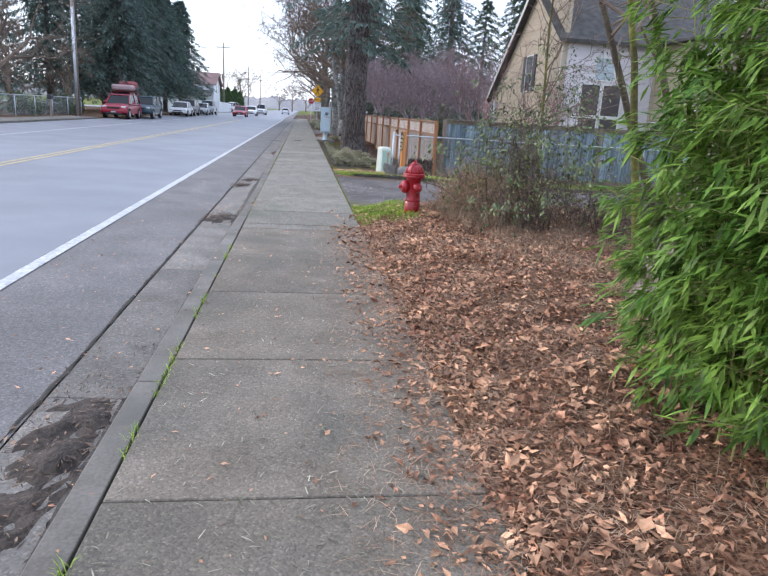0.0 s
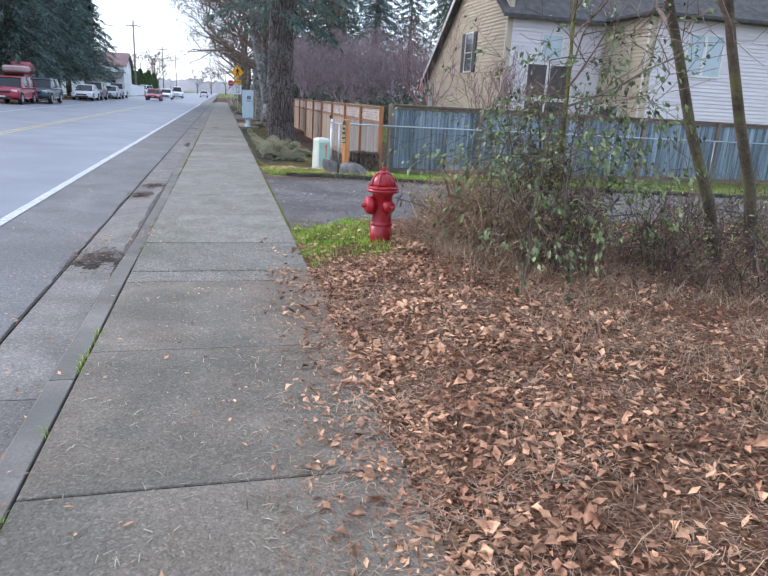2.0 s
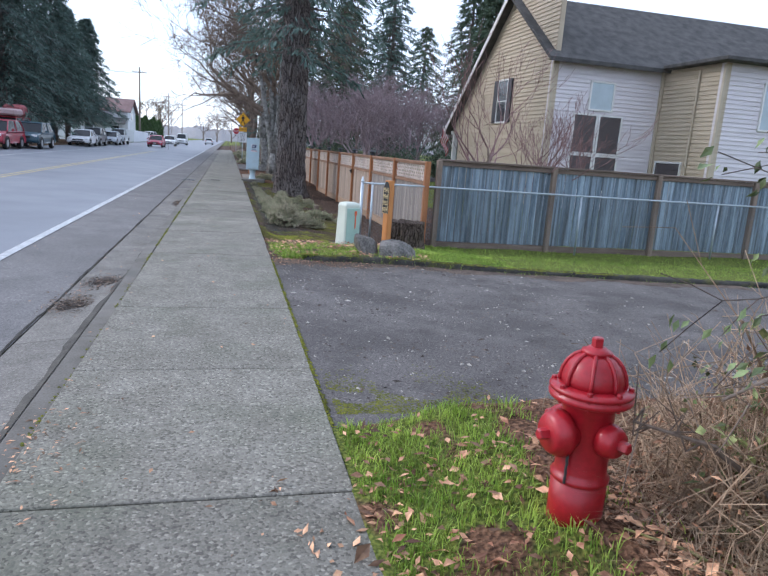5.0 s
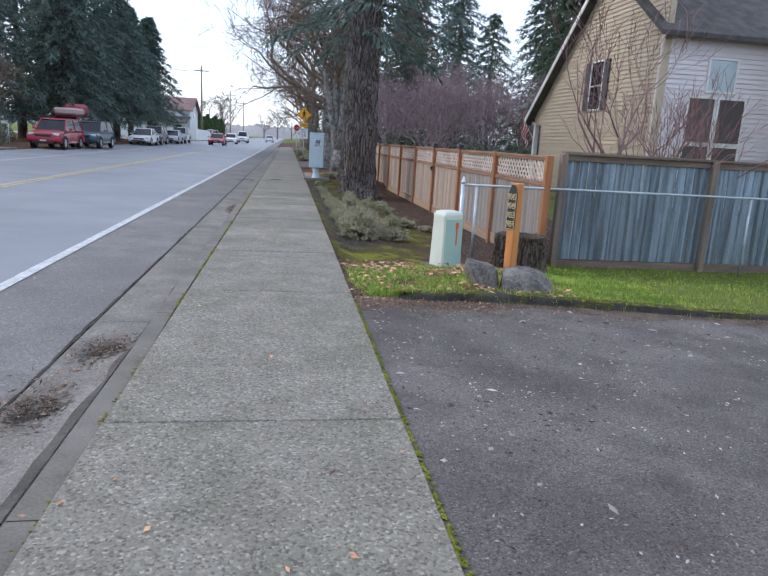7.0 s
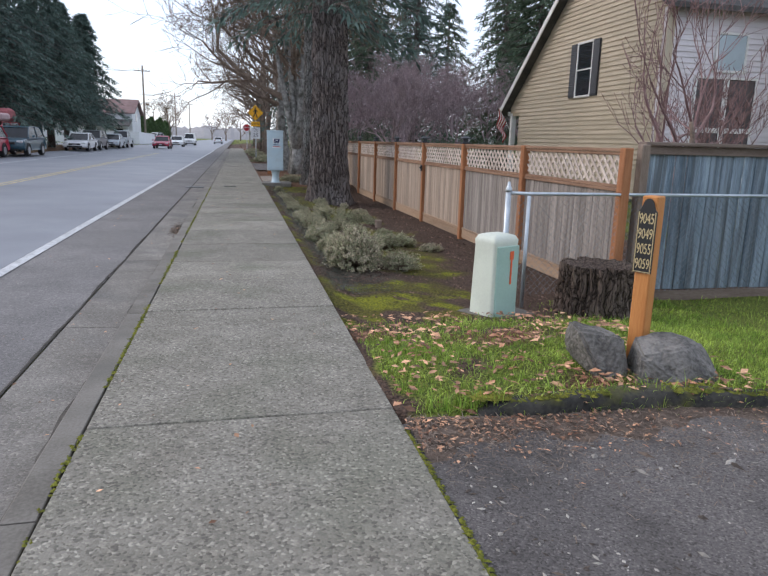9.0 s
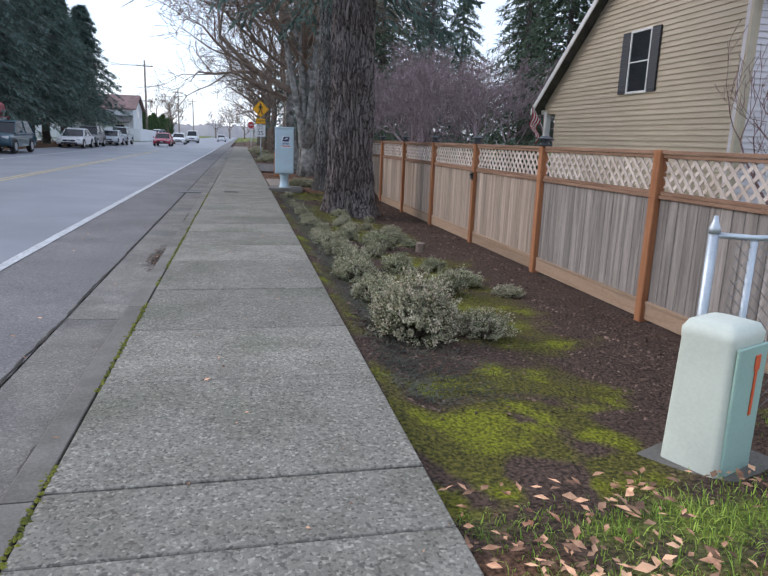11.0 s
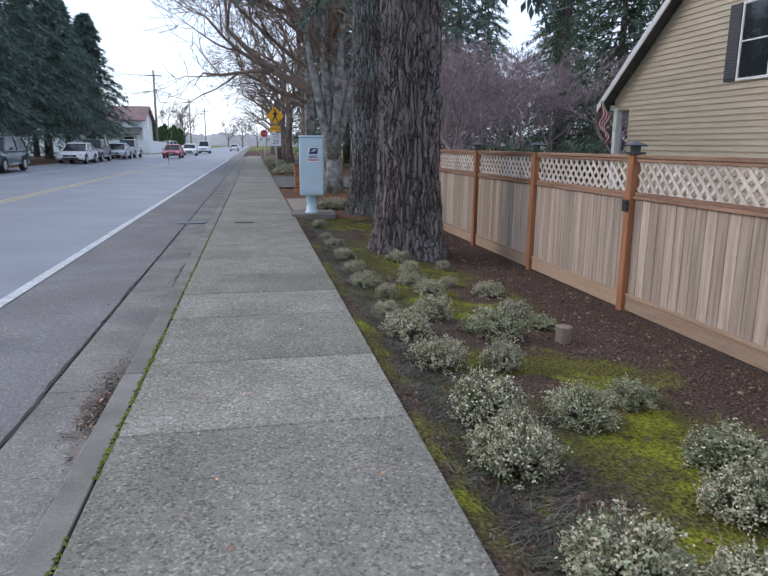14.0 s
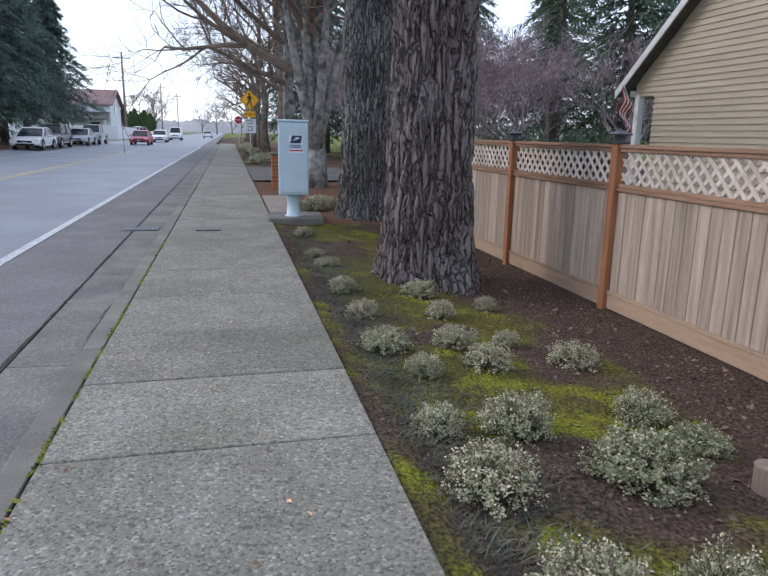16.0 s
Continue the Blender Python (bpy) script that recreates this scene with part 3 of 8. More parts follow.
def ground_material():
    m = bpy.data.materials.new("mixed_ground")
    m.use_nodes = True
    nt = m.node_tree
    N, L = nt.nodes.new, nt.links.new
    b = nt.nodes["Principled BSDF"]
    b.inputs["Roughness"].default_value = 0.95
    b.inputs["Specular IOR Level"].default_value = 0.2
    co = N("ShaderNodeTexCoord")
    big, small, chip = N("ShaderNodeTexNoise"), N("ShaderNodeTexNoise"), N("ShaderNodeTexVoronoi")
    big.inputs["Scale"].default_value, big.inputs["Detail"].default_value = 3.0, 8
    small.inputs["Scale"].default_value, small.inputs["Detail"].default_value = 45.0, 6
    chip.inputs["Scale"].default_value = 38.0
    for t in (big, small, chip):
        L(co.outputs["Object"], t.inputs["Vector"])

    def two(a, c, fac):
        x = N("ShaderNodeMix")
        x.data_type = 'RGBA'
        for slot, val in (("A", a), ("B", c)):
            if isinstance(val, tuple):
                x.inputs[slot].default_value = (*val, 1)
            else:
                L(val, x.inputs[slot])
        L(fac, x.inputs["Factor"])
        return x.outputs["Result"]

    def spread(src, lo, hi):
        r = N("ShaderNodeMapRange")
        r.inputs["From Min"].default_value, r.inputs["From Max"].default_value = lo, hi
        L(src, r.inputs["Value"])
        return r.outputs[0]

    fine = spread(small.outputs["Fac"], 0.35, 0.65)
    soil = two((0.035, 0.024, 0.018), (0.135, 0.088, 0.066), fine)
    litter = two((0.06, 0.03, 0.018), (0.25, 0.135, 0.08), fine)
    lawn = two((0.05, 0.075, 0.016), (0.22, 0.25, 0.05), fine)
    moss = two(two((0.035, 0.036, 0.012), (0.17, 0.15, 0.03), fine), two((0.08, 0.082, 0.012), (0.27, 0.28, 0.022), fine), spread(big.outputs["Fac"], 0.5, 0.62))
    col = soil
    for key, layer in (("moss", moss), ("lawn", lawn), ("litter", litter)):
        at = N("ShaderNodeAttribute")
        at.attribute_name = key
        s = N("ShaderNodeMath")
        s.operation = 'MULTIPLY_ADD'
        s.inputs[1].default_value = 0.7
        L(big.outputs["Fac"], s.inputs[0])
        L(at.outputs["Fac"], s.inputs[2])
        col = two(col, layer, spread(s.outputs[0], 0.62, 0.95))
    L(col, b.inputs["Base Color"])
    bp = N("ShaderNodeBump")
    bp.inputs["Strength"].default_value, bp.inputs["Distance"].default_value = 0.8, 0.03
    mixh = N("ShaderNodeMath")
    mixh.operation = 'ADD'
    L(small.outputs["Fac"], mixh.inputs[0])
    L(chip.outputs["Distance"], mixh.inputs[1])
    L(mixh.outputs[0], bp.inputs["Height"])
    L(bp.outputs[0], b.inputs["Normal"])
    return m


GROUND = ground_material()
ground_mesh = ground_shape.mesh("ground", GROUND, True)
cover = [masks(x, y) for y in gy for x in gx]
for k, key in enumerate(("litter", "lawn", "moss")):
    ground_mesh.attributes.new(key, 'FLOAT', 'POINT').data.foreach_set("value", [c[k] for c in cover])
tagged(new("ground", ground_mesh), "earth ground with leaf litter, lawn, moss and bare soil", "ground", kind="structure")

# ---- road, markings, driveway ----
PROFILE = ((-13.2, 0.10), (-12.0, 0.06), (-10.5, 0.0), (-8.5, -0.02), (-6.45, -0.03), (-4.5, -0.05), (-2.6, -0.09))


def road_z(x):
    for (a, za), (b, zb) in zip(PROFILE, PROFILE[1:]):
        if a <= x <= b:
            return za + (zb - za) * (x - a) / (b - a)
    return PROFILE[-1][1] if x > -2.6 else PROFILE[0][1]


def strip(xs, ys, zf):
    s = Shape()
    s.v = [(x, y, zf(x, y)) for y in ys for x in xs]
    n = len(xs)
    s.f = [(j * n + i, j * n + i + 1, (j + 1) * n + i + 1, (j + 1) * n + i) for j in range(len(ys) - 1) for i in range(n - 1)]
    return s


road_ys = [-300, -100, -40] + span(-20, 120, 4) + [120, 160, 220, 300, 420, 700]
tagged(new("road", strip([p[0] for p in PROFILE], road_ys, lambda x, y: road_z(x)).mesh("road", ASPHALT, True)), "grey worn asphalt road", "road", kind="structure")
tagged(new("road_shoulder", strip([-2.6, -2.0, -1.37], road_ys, lambda x, y: -0.09 - 0.012 * (x + 2.6) + 0.004 * noise.noise((x * 3, y, 0))).mesh("road_shoulder", SHOULDER, True)), "rough worn asphalt shoulder with debris", "road", kind="structure")
tagged(new("side_road", strip([-80, -50, -30, -18, -13.1], [97, 101, 106, 110], lambda x, y: 0.125).mesh("side_road", ASPHALT)), "grey asphalt side street", "road", kind="structure")


def stripe(name, x, w, y0, y1, m, label):
    s = strip([x - w / 2, x + w / 2], span(y0, y1, 3) + [y1], lambda u, y: road_z(u) + 0.006)
    s.add([(u, y, road_z(u) - 0.01) for y in (y0, y1) for u in (x - w / 2, x + w / 2)], [(0, 2, 3, 1)])
    tagged(new(name, s.mesh(name, m)), label, "road marking", kind="structure")


stripe("edge_line", -2.52, 0.13, -30, 92, LINE_WHITE, "worn white painted edge line")
stripe("centre_line", -6.56, 0.10, -30, 73, LINE_YELLOW, "worn yellow painted centre line")
stripe("centre_line", -6.34, 0.10, -30, 73, LINE_YELLOW, "worn yellow painted centre line")
stripe("far_edge_line", -10.5, 0.11, -30, 72, LINE_WHITE, "worn white painted edge line")
tagged(new("stop_bar", strip([-12.6, -12.2, -11.5, -10.6, -2.7], [110.4, 110.8], lambda x, y: road_z(x) + 0.008).mesh("stop_bar", LINE_WHITE)), "worn white painted line across the road", "road marking", kind="structure")


def drive_z(x, y):
    return -0.012 - (0.012 + 0.018 * smooth01(11.5, 16, y)) * smooth01(0.84, 1.6, x) - 0.05 * smooth01(1.6, 5.0, x) * smooth01(11.5, 15.5, y) + 0.012 * noise.noise((x * 0.7, y * 0.7, 2)) * smooth01(0.84, 2, x)


dxs = span(0.833, 16, 0.25) + [16]
dshape = Shape()
rows_n = 24
for j in range(rows_n + 1):
    for x in dxs:
        y0 = 10.75 + 0.08 * noise.noise((x * 1.5, 0, 4)) + 0.25 * smooth01(2.2, 4.0, x)
        y1 = kerb_y(x) - 0.02 if x > 1.15 else 16.45 - 0.55 * (1.15 - x) * 0.4
        y = y0 + (y1 - y0) * j / rows_n
        dshape.v.append((x, y, drive_z(x, y)))
n = len(dxs)
dshape.f = [(j * n + i, j * n + i + 1, (j + 1) * n + i + 1, (j + 1) * n + i) for j in range(rows_n) for i in range(n - 1)]
tagged(new("driveway", dshape.mesh("driveway", DRIVE, True)), "grey cracked asphalt driveway", "driveway", kind="structure")

# sub-base that shows dark in the joints of slabs, kerb and gutter
tagged(new("pavement_bed", strip([-1.4, -0.885, -0.88, 0.85], span(-6, 108, 2) + [108], lambda x, y: -0.13 if x < -0.8825 else -0.07).mesh("pavement_bed", JOINT_DIRT)), "dark mossy dirt under the paving joints", "ground", kind="structure")

# ---- lap-sided house across the grey fence ----
SIDE = 0.15


def lap_wall(name, length, z0, top_at, mat, label, parent, notch=0.0):
    """Overlapping boards along local x, facing local -y; top_at(u) is the height of the wall at u."""
    backing = Shape()
    us = sorted([length * i / 48 for i in range(49)] + ([notch] if notch else []))
    top = [(u, top_at(u)) for u in us]
    backing.extrude(([(notch, z0)] if not notch else [(0, 2.75), (notch, 2.75), (notch, z0)]) + [(length, z0)] + top[::-1], 0.03, 0.22)
    wall = part(name, backing, mat, parent, label)
    z = z0
    while z < max(t for _, t in top):
        inside = [u for u, t in top if t > z + 0.02 and (u >= notch or z > 2.7)]
        if inside:
            u0, u1 = min(inside), max(inside)
            s = Shape()
            h = SIDE
            s.add([(u0, 0.0, z), (u1, 0.0, z), (u1, 0.03, z + h), (u0, 0.03, z + h), (u0, 0.032, z), (u1, 0.032, z)], [(0, 1, 2, 3), (0, 4, 5, 1)])
            part("siding_board", s, mat, wall)
        z += SIDE
    return wall


def window(parent, u0, z0, u1, z1, blind=True, mullion=True, shutters=False):
    """A white-framed window on a wall's face, local axes as the wall's."""
    w = part("window", Shape().box((u0, -0.02, z0), (u1, 0.035, z1), 0.004), DARK_GLASS if blind or shutters else SKY_PAINTED_GLASS, parent)
    f = 0.07
    for a, b in (((u0 - f, z0 - f), (u1 + f, z0)), ((u0 - f, z1), (u1 + f, z1 + f)), ((u0 - f, z0), (u0, z1)), ((u1, z0), (u1 + f, z1))):
        part("window_frame", Shape().box((a[0], -0.045, a[1]), (b[0], 0.03, b[1]), 0.006), TRIM_WHITE, w)
    if mullion:
        zm = (z0 + z1) / 2
        part("glazing_bar", Shape().box((u0, -0.034, zm - 0.02), (u1, 0.0, zm + 0.02), 0.004), TRIM_WHITE, w)
    if blind:
        rim, zz = [(-0.0205, z0 + 0.02)], z0 + 0.03
        while zz < z1 - 0.03:
            rim += [(-0.0215, zz), (-0.0275, zz + 0.004), (-0.0275, zz + 0.026), (-0.0215, zz + 0.03)]
            zz += 0.05
        s = Shape().extrude(rim + [(-0.0205, z1 - 0.02)], u0 + 0.03, u1 - 0.03, axis=0)
        part("blind", s, BLIND, w)
    if shutters:
        for a in (u0 - f - 0.42, u1 + f):
            rim = [(0.02, z0 - 0.05), (-0.045, z0 - 0.05)]
            zz = z0 + 0.02
            while zz < z1 - 0.04:
                rim += [(-0.042, zz), (-0.058, zz + 0.005), (-0.046, zz + 0.045)]
                zz += 0.06
            s = Shape().extrude(rim + [(-0.045, z1 + 0.05), (0.02, z1 + 0.05)], a, a + 0.40, axis=0)
            part("shutter", s, SHUTTER, w, "black louvred shutter")
    return w


house = thing("house", "tan lap-sided house with white window trim", "house", (0, 0, -0.1))
YF, YN, XW = 41.0, 30.4, 11.7
ridge = (YF + YN) / 2
# street side: gable wall, its local x runs from the far end to the near end
gable = lap_wall("wall", YF - YN, 0.0, lambda u: min(3.15 + 0.78 * u, 3.15 + 0.78 * (YF - YN) * 0.62), SIDING_WARM_LIT, "", house, 0.9)
gable.matrix_basis = pose(XW, YF, 0, 0, 0, -90)
gw = window(gable, YF - 35.3, 3.25, YF - 34.35, 4.95, False, True, True)
south = lap_wall("wall", 4.6, 0.0, lambda u: 5.35, SIDING_SKY_LIT, "", house)
south.matrix_basis = pose(XW + 0.001, YN, 0, 0, 0, 0)
for a, b, c, d in ((1.10, 2.15, 1.98, 3.5), (2.15, 2.15, 3.03, 3.5), (1.10, 0.75, 1.98, 2.0), (2.15, 0.75, 3.03, 2.0)):
    window(south, a, b, c, d, True, False)
window(south, 1.65, 3.75, 2.55, 4.7, False, False)
wing_w = lap_wall("wall", 3.3, 0.0, lambda u: 5.35, SIDING_WARM_LIT, "", house)
wing_w.matrix_basis = pose(XW + 4.6, YN - 0.001, 0, 0, 0, -90)
window(wing_w, 0.35, 1.3, 1.75, 1.95, True, False)
wing_s = lap_wall("wall", 9.0, 0.0, lambda u: 5.35, SIDING_SKY_LIT, "", house)
wing_s.matrix_basis = pose(XW + 4.601, YN - 3.3, 0, 0, 0, 0)
window(wing_s, 1.7, 3.3, 2.4, 4.8, False, False)
window(wing_s, 2.55, 3.3, 3.3, 4.8, False, False)
for x, y, mm in ((XW - 0.03, YN - 0.03, TRIM_TAN), (XW + 4.57, YN - 3.33, TRIM_TAN), (XW + 4.5, YN - 0.1, TRIM_TAN)):
    part("corner_board", Shape().box((x, y, 0), (x + 0.1, y + 0.1, 5.3), 0.006), mm, house)
# downspout on the wing
part("downspout", Shape().tube([(XW + 4.55, YN - 2.1, 5.2), (XW + 4.55, YN - 2.1, 0.1)], 0.04, 8), TRIM_TAN, house)
roof_s = Shape()
eave, slope = 0.45, 0.78
top_y = YF - (YF - YN) * 0.62
zr = 3.15 + slope * (YF - YN) * 0.62
roof_s.add([(XW - 0.35, YF + eave, 3.15 - slope * eave + 0.10), (XW + 15, YF + eave, 3.15 - slope * eave + 0.10), (XW + 15, top_y, zr + 0.1), (XW - 0.35, top_y, zr + 0.1),
            (XW - 0.35, YF + eave, 3.15 - slope * eave - 0.05), (XW + 15, YF + eave, 3.15 - slope * eave - 0.05), (XW + 15, top_y, zr - 0.05), (XW - 0.35, top_y, zr - 0.05)],
           [(3, 2, 1, 0), (4, 5, 6, 7), (0, 1, 5, 4), (1, 2, 6, 5), (2, 3, 7, 6), (3, 0, 4, 7)])
part("roof", roof_s, ROOFING, house)
roof2 = Shape().add([(XW - 0.35, top_y, zr + 0.1), (XW + 15, top_y, zr + 0.1), (XW + 15, YN - 0.4, 5.4), (XW - 0.35, YN - 0.4, 5.4),
                     (XW - 0.35, top_y, zr - 0.05), (XW + 15, top_y, zr - 0.05), (XW + 15, YN - 0.4, 5.25), (XW - 0.35, YN - 0.4, 5.25)],
                    [(0, 1, 2, 3), (7, 6, 5, 4), (2, 6, 7, 3), (0, 3, 7, 4), (1, 5, 6, 2)])
part("roof", roof2, ROOFING, house)
wing_roof = Shape().box((XW + 4.2, YN - 3.8, 5.36), (XW + 14, YN - 0.45, 5.5), 0.02)
part("roof", wing_roof, ROOFING, house)
rake = Shape()
rake.add([(XW - 0.38, YF + eave, 2.72), (XW - 0.34, YF + eave, 2.72), (XW - 0.34, YF + eave, 2.94), (XW - 0.38, YF + eave, 2.94),
          (XW - 0.38, top_y, zr - 0.12), (XW - 0.34, top_y, zr - 0.12), (XW - 0.34, top_y, zr + 0.12), (XW - 0.38, top_y, zr + 0.12)],
         [(0, 1, 2, 3), (4, 7, 6, 5), (0, 4, 5, 1), (1, 5, 6, 2), (2, 6, 7, 3), (3, 7, 4, 0)])
part("fascia", rake, TRIM_WHITE, house)
# porch at the far end: post and beam
part("porch_post", Shape().box((XW + 0.0, YF - 0.2, 0), (XW + 0.2, YF - 0.0, 2.85), 0.01), TRIM_WHITE, house)
part("porch_beam", Shape().box((XW - 0.04, YF + 0.02, 2.75), (XW + 6, YF + 0.2, 2.92), 0.01), TRIM_WHITE, house)

# ---- red fire hydrant ----
def hydrant(x, y, z):
    h = thing("fire_hydrant", "glossy red cast-iron fire hydrant in leaf litter", "hydrant", (x, y, z - 0.03))
    part("barrel", Shape().lathe([(0.112, -0.05), (0.112, 0.19), (0.108, 0.192), (0.118, 0.20), (0.118, 0.216), (0.108, 0.224), (0.104, 0.24), (0.103, 0.50), (0.12, 0.52), (0.12, 0.535)], 36), RED_PAINT, h, smooth=True)
    part("flange", Shape().lathe([(0.12, 0.535), (0.16, 0.54), (0.165, 0.548), (0.165, 0.562), (0.155, 0.567), (0.155, 0.572), (0.165, 0.576), (0.165, 0.588), (0.15, 0.596), (0.12, 0.6)], 36), RED_PAINT, h, smooth=True)
    prof = [(0.12, 0.598), (0.122, 0.62), (0.116, 0.65), (0.10, 0.685), (0.078, 0.71), (0.055, 0.722), (0.05, 0.724)]
    part("bonnet", Shape().lathe(prof, 32), RED_PAINT, h, smooth=True)
    for k in range(8):
        a = k * math.pi / 4 + 0.2
        pts = [((r + 0.004) * math.cos(a), (r + 0.004) * math.sin(a), zz) and Vector(((r + 0.004) * math.cos(a), (r + 0.004) * math.sin(a), zz)) for r, zz in prof]
        part("rib", Shape().tube(pts, 0.009, 6), RED_PAINT, h, smooth=True)
        part("bolt", Shape().lathe([(0.012, 0.0), (0.012, 0.07), (0.009, 0.074)], 6, pose(0.148 * math.cos(a), 0.148 * math.sin(a), 0.534)), RED_PAINT, h)
    part("cap_ring", Shape().lathe([(0.05, 0.72), (0.058, 0.726), (0.058, 0.738), (0.04, 0.744), (0.034, 0.752)], 24), RED_PAINT, h, smooth=True)
    part("operating_nut", Shape().lathe([(0.024, 0.75), (0.024, 0.785), (0.019, 0.79)], 5), RED_PAINT, h)
    for ang, r, reach, z0 in ((186, 0.085, 0.17, 0.40), (292, 0.062, 0.15, 0.40), (112, 0.062, 0.15, 0.40)):
        m = pose(0, 0, z0, 0, 0, ang) @ pose(0, 0, 0, 0, 90, 0)
        nz = part("nozzle", Shape().lathe([(r * 0.86, 0.05), (r * 0.86, reach - 0.06), (r * 1.12, reach - 0.058), (r * 1.12, reach - 0.03), (r * 0.95, reach), (r * 0.8, reach + 0.012)], 20, m), RED_PAINT, h, smooth=True)
        part("nozzle_nut", Shape().lathe([(0.026, reach + 0.01), (0.024, reach + 0.05), (0.018, reach + 0.054)], 5, m), RED_PAINT, nz)
    links = Shape()
    for k in range(6):
        zz = 0.34 - k * 0.022
        links.tube([(-0.10 - 0.002 * (k % 2), -0.06, zz), (-0.103, -0.062, zz - 0.026)], 0.006, 5)
    part("chain", links, DARK_METAL, h)
    return h


hydrant(1.65, 9.55, ground_z(1.65, 9.55) - 0.0)

# ---- cedar fence with lattice ----
FENCE_A, FENCE_B = Vector((3.93, 19.45, 0)), Vector((3.72, 41.4, 0))
POST_Y = [19.45, 21.86, 24.29, 26.74, 29.12, 31.5, 33.9, 36.3, 38.72, 41.15]


def fence_x(y):
    return FENCE_A.x + (FENCE_B.x - FENCE_A.x) * (y - FENCE_A.y) / (FENCE_B.y - FENCE_A.y)


post_mesh = Shape().box((-0.05, -0.05, -0.3), (0.05, 0.05, 1.62), 0.008).mesh("post", CEDAR_POST)
cap_shape = Shape().box((-0.075, -0.075, 1.62), (0.075, 0.075, 1.645), 0.005)
cap_shape.lathe([(0.05, 1.645), (0.052, 1.69), (0.05, 1.70)], 4, pose(0, 0, 0, 0, 0, 45))
cap_shape.lathe([(0.115, 1.70), (0.12, 1.712), (0.03, 1.745), (0.012, 1.75)], 4, pose(0, 0, 0, 0, 0, 45))
cap_mesh = cap_shape.mesh("solar_cap", DARK_METAL)
board_mesh = Shape().box((-0.008, -0.0675, 0.14), (0.012, 0.0675, 1.20), 0.004).mesh("board", CEDAR)

old_board_mesh = board_mesh.copy()
old_board_mesh.materials[0] = CEDAR_GREY


def cedar_fence():
    fence = thing("cedar_fence", "brown cedar board fence with lattice top and dark post caps", "fence", (0, 0, 0))
    base = -0.20
    for i, y in enumerate(POST_Y):
        x = fence_x(y)
        p = part("post", post_mesh, None, fence)
        p.matrix_basis = pose(x - 0.02, y, base)
        if i in (2, 3, 4, 5, 6, 7, 8):
            c = part("solar_cap", cap_mesh, None, p, "dark metal solar post cap")
    for y0, y1 in zip(POST_Y, POST_Y[1:]):
        a, b = Vector((fence_x(y0), y0, base)), Vector((fence_x(y1), y1, base))
        ln = (b - a).length - 0.1
        ang = math.degrees(math.atan2(b.y - a.y, b.x - a.x)) - 90
        m = pose(a.x, a.y, a.z, 0, 0, ang) @ pose(0, 0.05, 0)
        bay = part("fence_bay", Shape().box((-0.02, 0, 1.205), (0.03, ln, 1.24), 0.004), CEDAR_RAIL, fence)
        bay.matrix_basis = m
        for nm, lo, hi in (("top_rail", (-0.045, -0.04, 1.58), (0.045, ln + 0.04, 1.615)), ("lattice_rail", (-0.03, 0, 1.545), (0.02, ln, 1.578)), ("lattice_rail", (-0.035, 0, 1.17), (-0.01, ln, 1.204)),
                           ("kick_board", (-0.025, 0, 0.0), (0.015, ln, 0.145)), ("bottom_rail", (-0.034, 0, 0.146), (0.0, ln, 0.18))):
            part(nm, Shape().box(lo, hi, 0.004), CEDAR_KICK if hi[2] < 1 else CEDAR_RAIL, bay)
        k = round(ln / 0.14)
        for j in range(k):
            bd = part("board", old_board_mesh if y0 < 23 else board_mesh, None, bay)
            bd.matrix_basis = pose(random.uniform(-0.002, 0.002), (j + 0.5) * ln / k, random.uniform(-0.004, 0.004)) @ Matrix.Diagonal((1, ln / k / 0.1405, 1, 1))
        lat = Shape()
        h0, h1, w, pitch = 1.242, 1.544, 0.034, 0.135
        hh = h1 - h0
        for sgn, xo in ((1, -0.006), (-1, 0.003)):
            u = -hh
            while u < ln:
                e = [(u, h0), (u + w * 1.4, h0), (u + w * 1.4 + hh, h1), (u + hh, h1)]
                lo, hi = max(0, -u), min(hh, ln - u - w * 1.4)
                if hi > lo + 0.03:
                    q = [(u + lo, h0 + lo), (u + lo + w * 1.4, h0 + lo), (u + hi + w * 1.4, h0 + hi), (u + hi, h0 + hi)]
                    if sgn < 0:
                        q = [(ln - uu, zz) for uu, zz in q]
                    lat.extrude(q, xo, xo + 0.008, axis=0)
                u += pitch
        part("lattice", lat, LATTICE, bay, "pale diagonal wooden lattice")
    # gate latch on a post
    part("latch", Shape().box((-0.095, 26.69, 0.84), (-0.071, 26.79, 0.96), 0.008, Matrix.Translation((fence_x(26.74), 0, 0))).tube([(fence_x(26.74) - 0.09, 26.71, 0.93), (fence_x(26.74) - 0.13, 26.70, 0.91), (fence_x(26.74) - 0.13, 26.62, 0.90)], 0.012, 8), BLACK, fence, "small black latch")


cedar_fence()

# ---- grey board fence ----
gboard = Shape().box((-0.0665, -0.01, 0.03), (0.0665, 0.01, 1.52), 0.005).mesh("board", GREY_BOARD)
gpost = Shape().box((-0.05, -0.05, -0.5), (0.05, 0.05, 1.60), 0.008).mesh("post", GREY_POST)


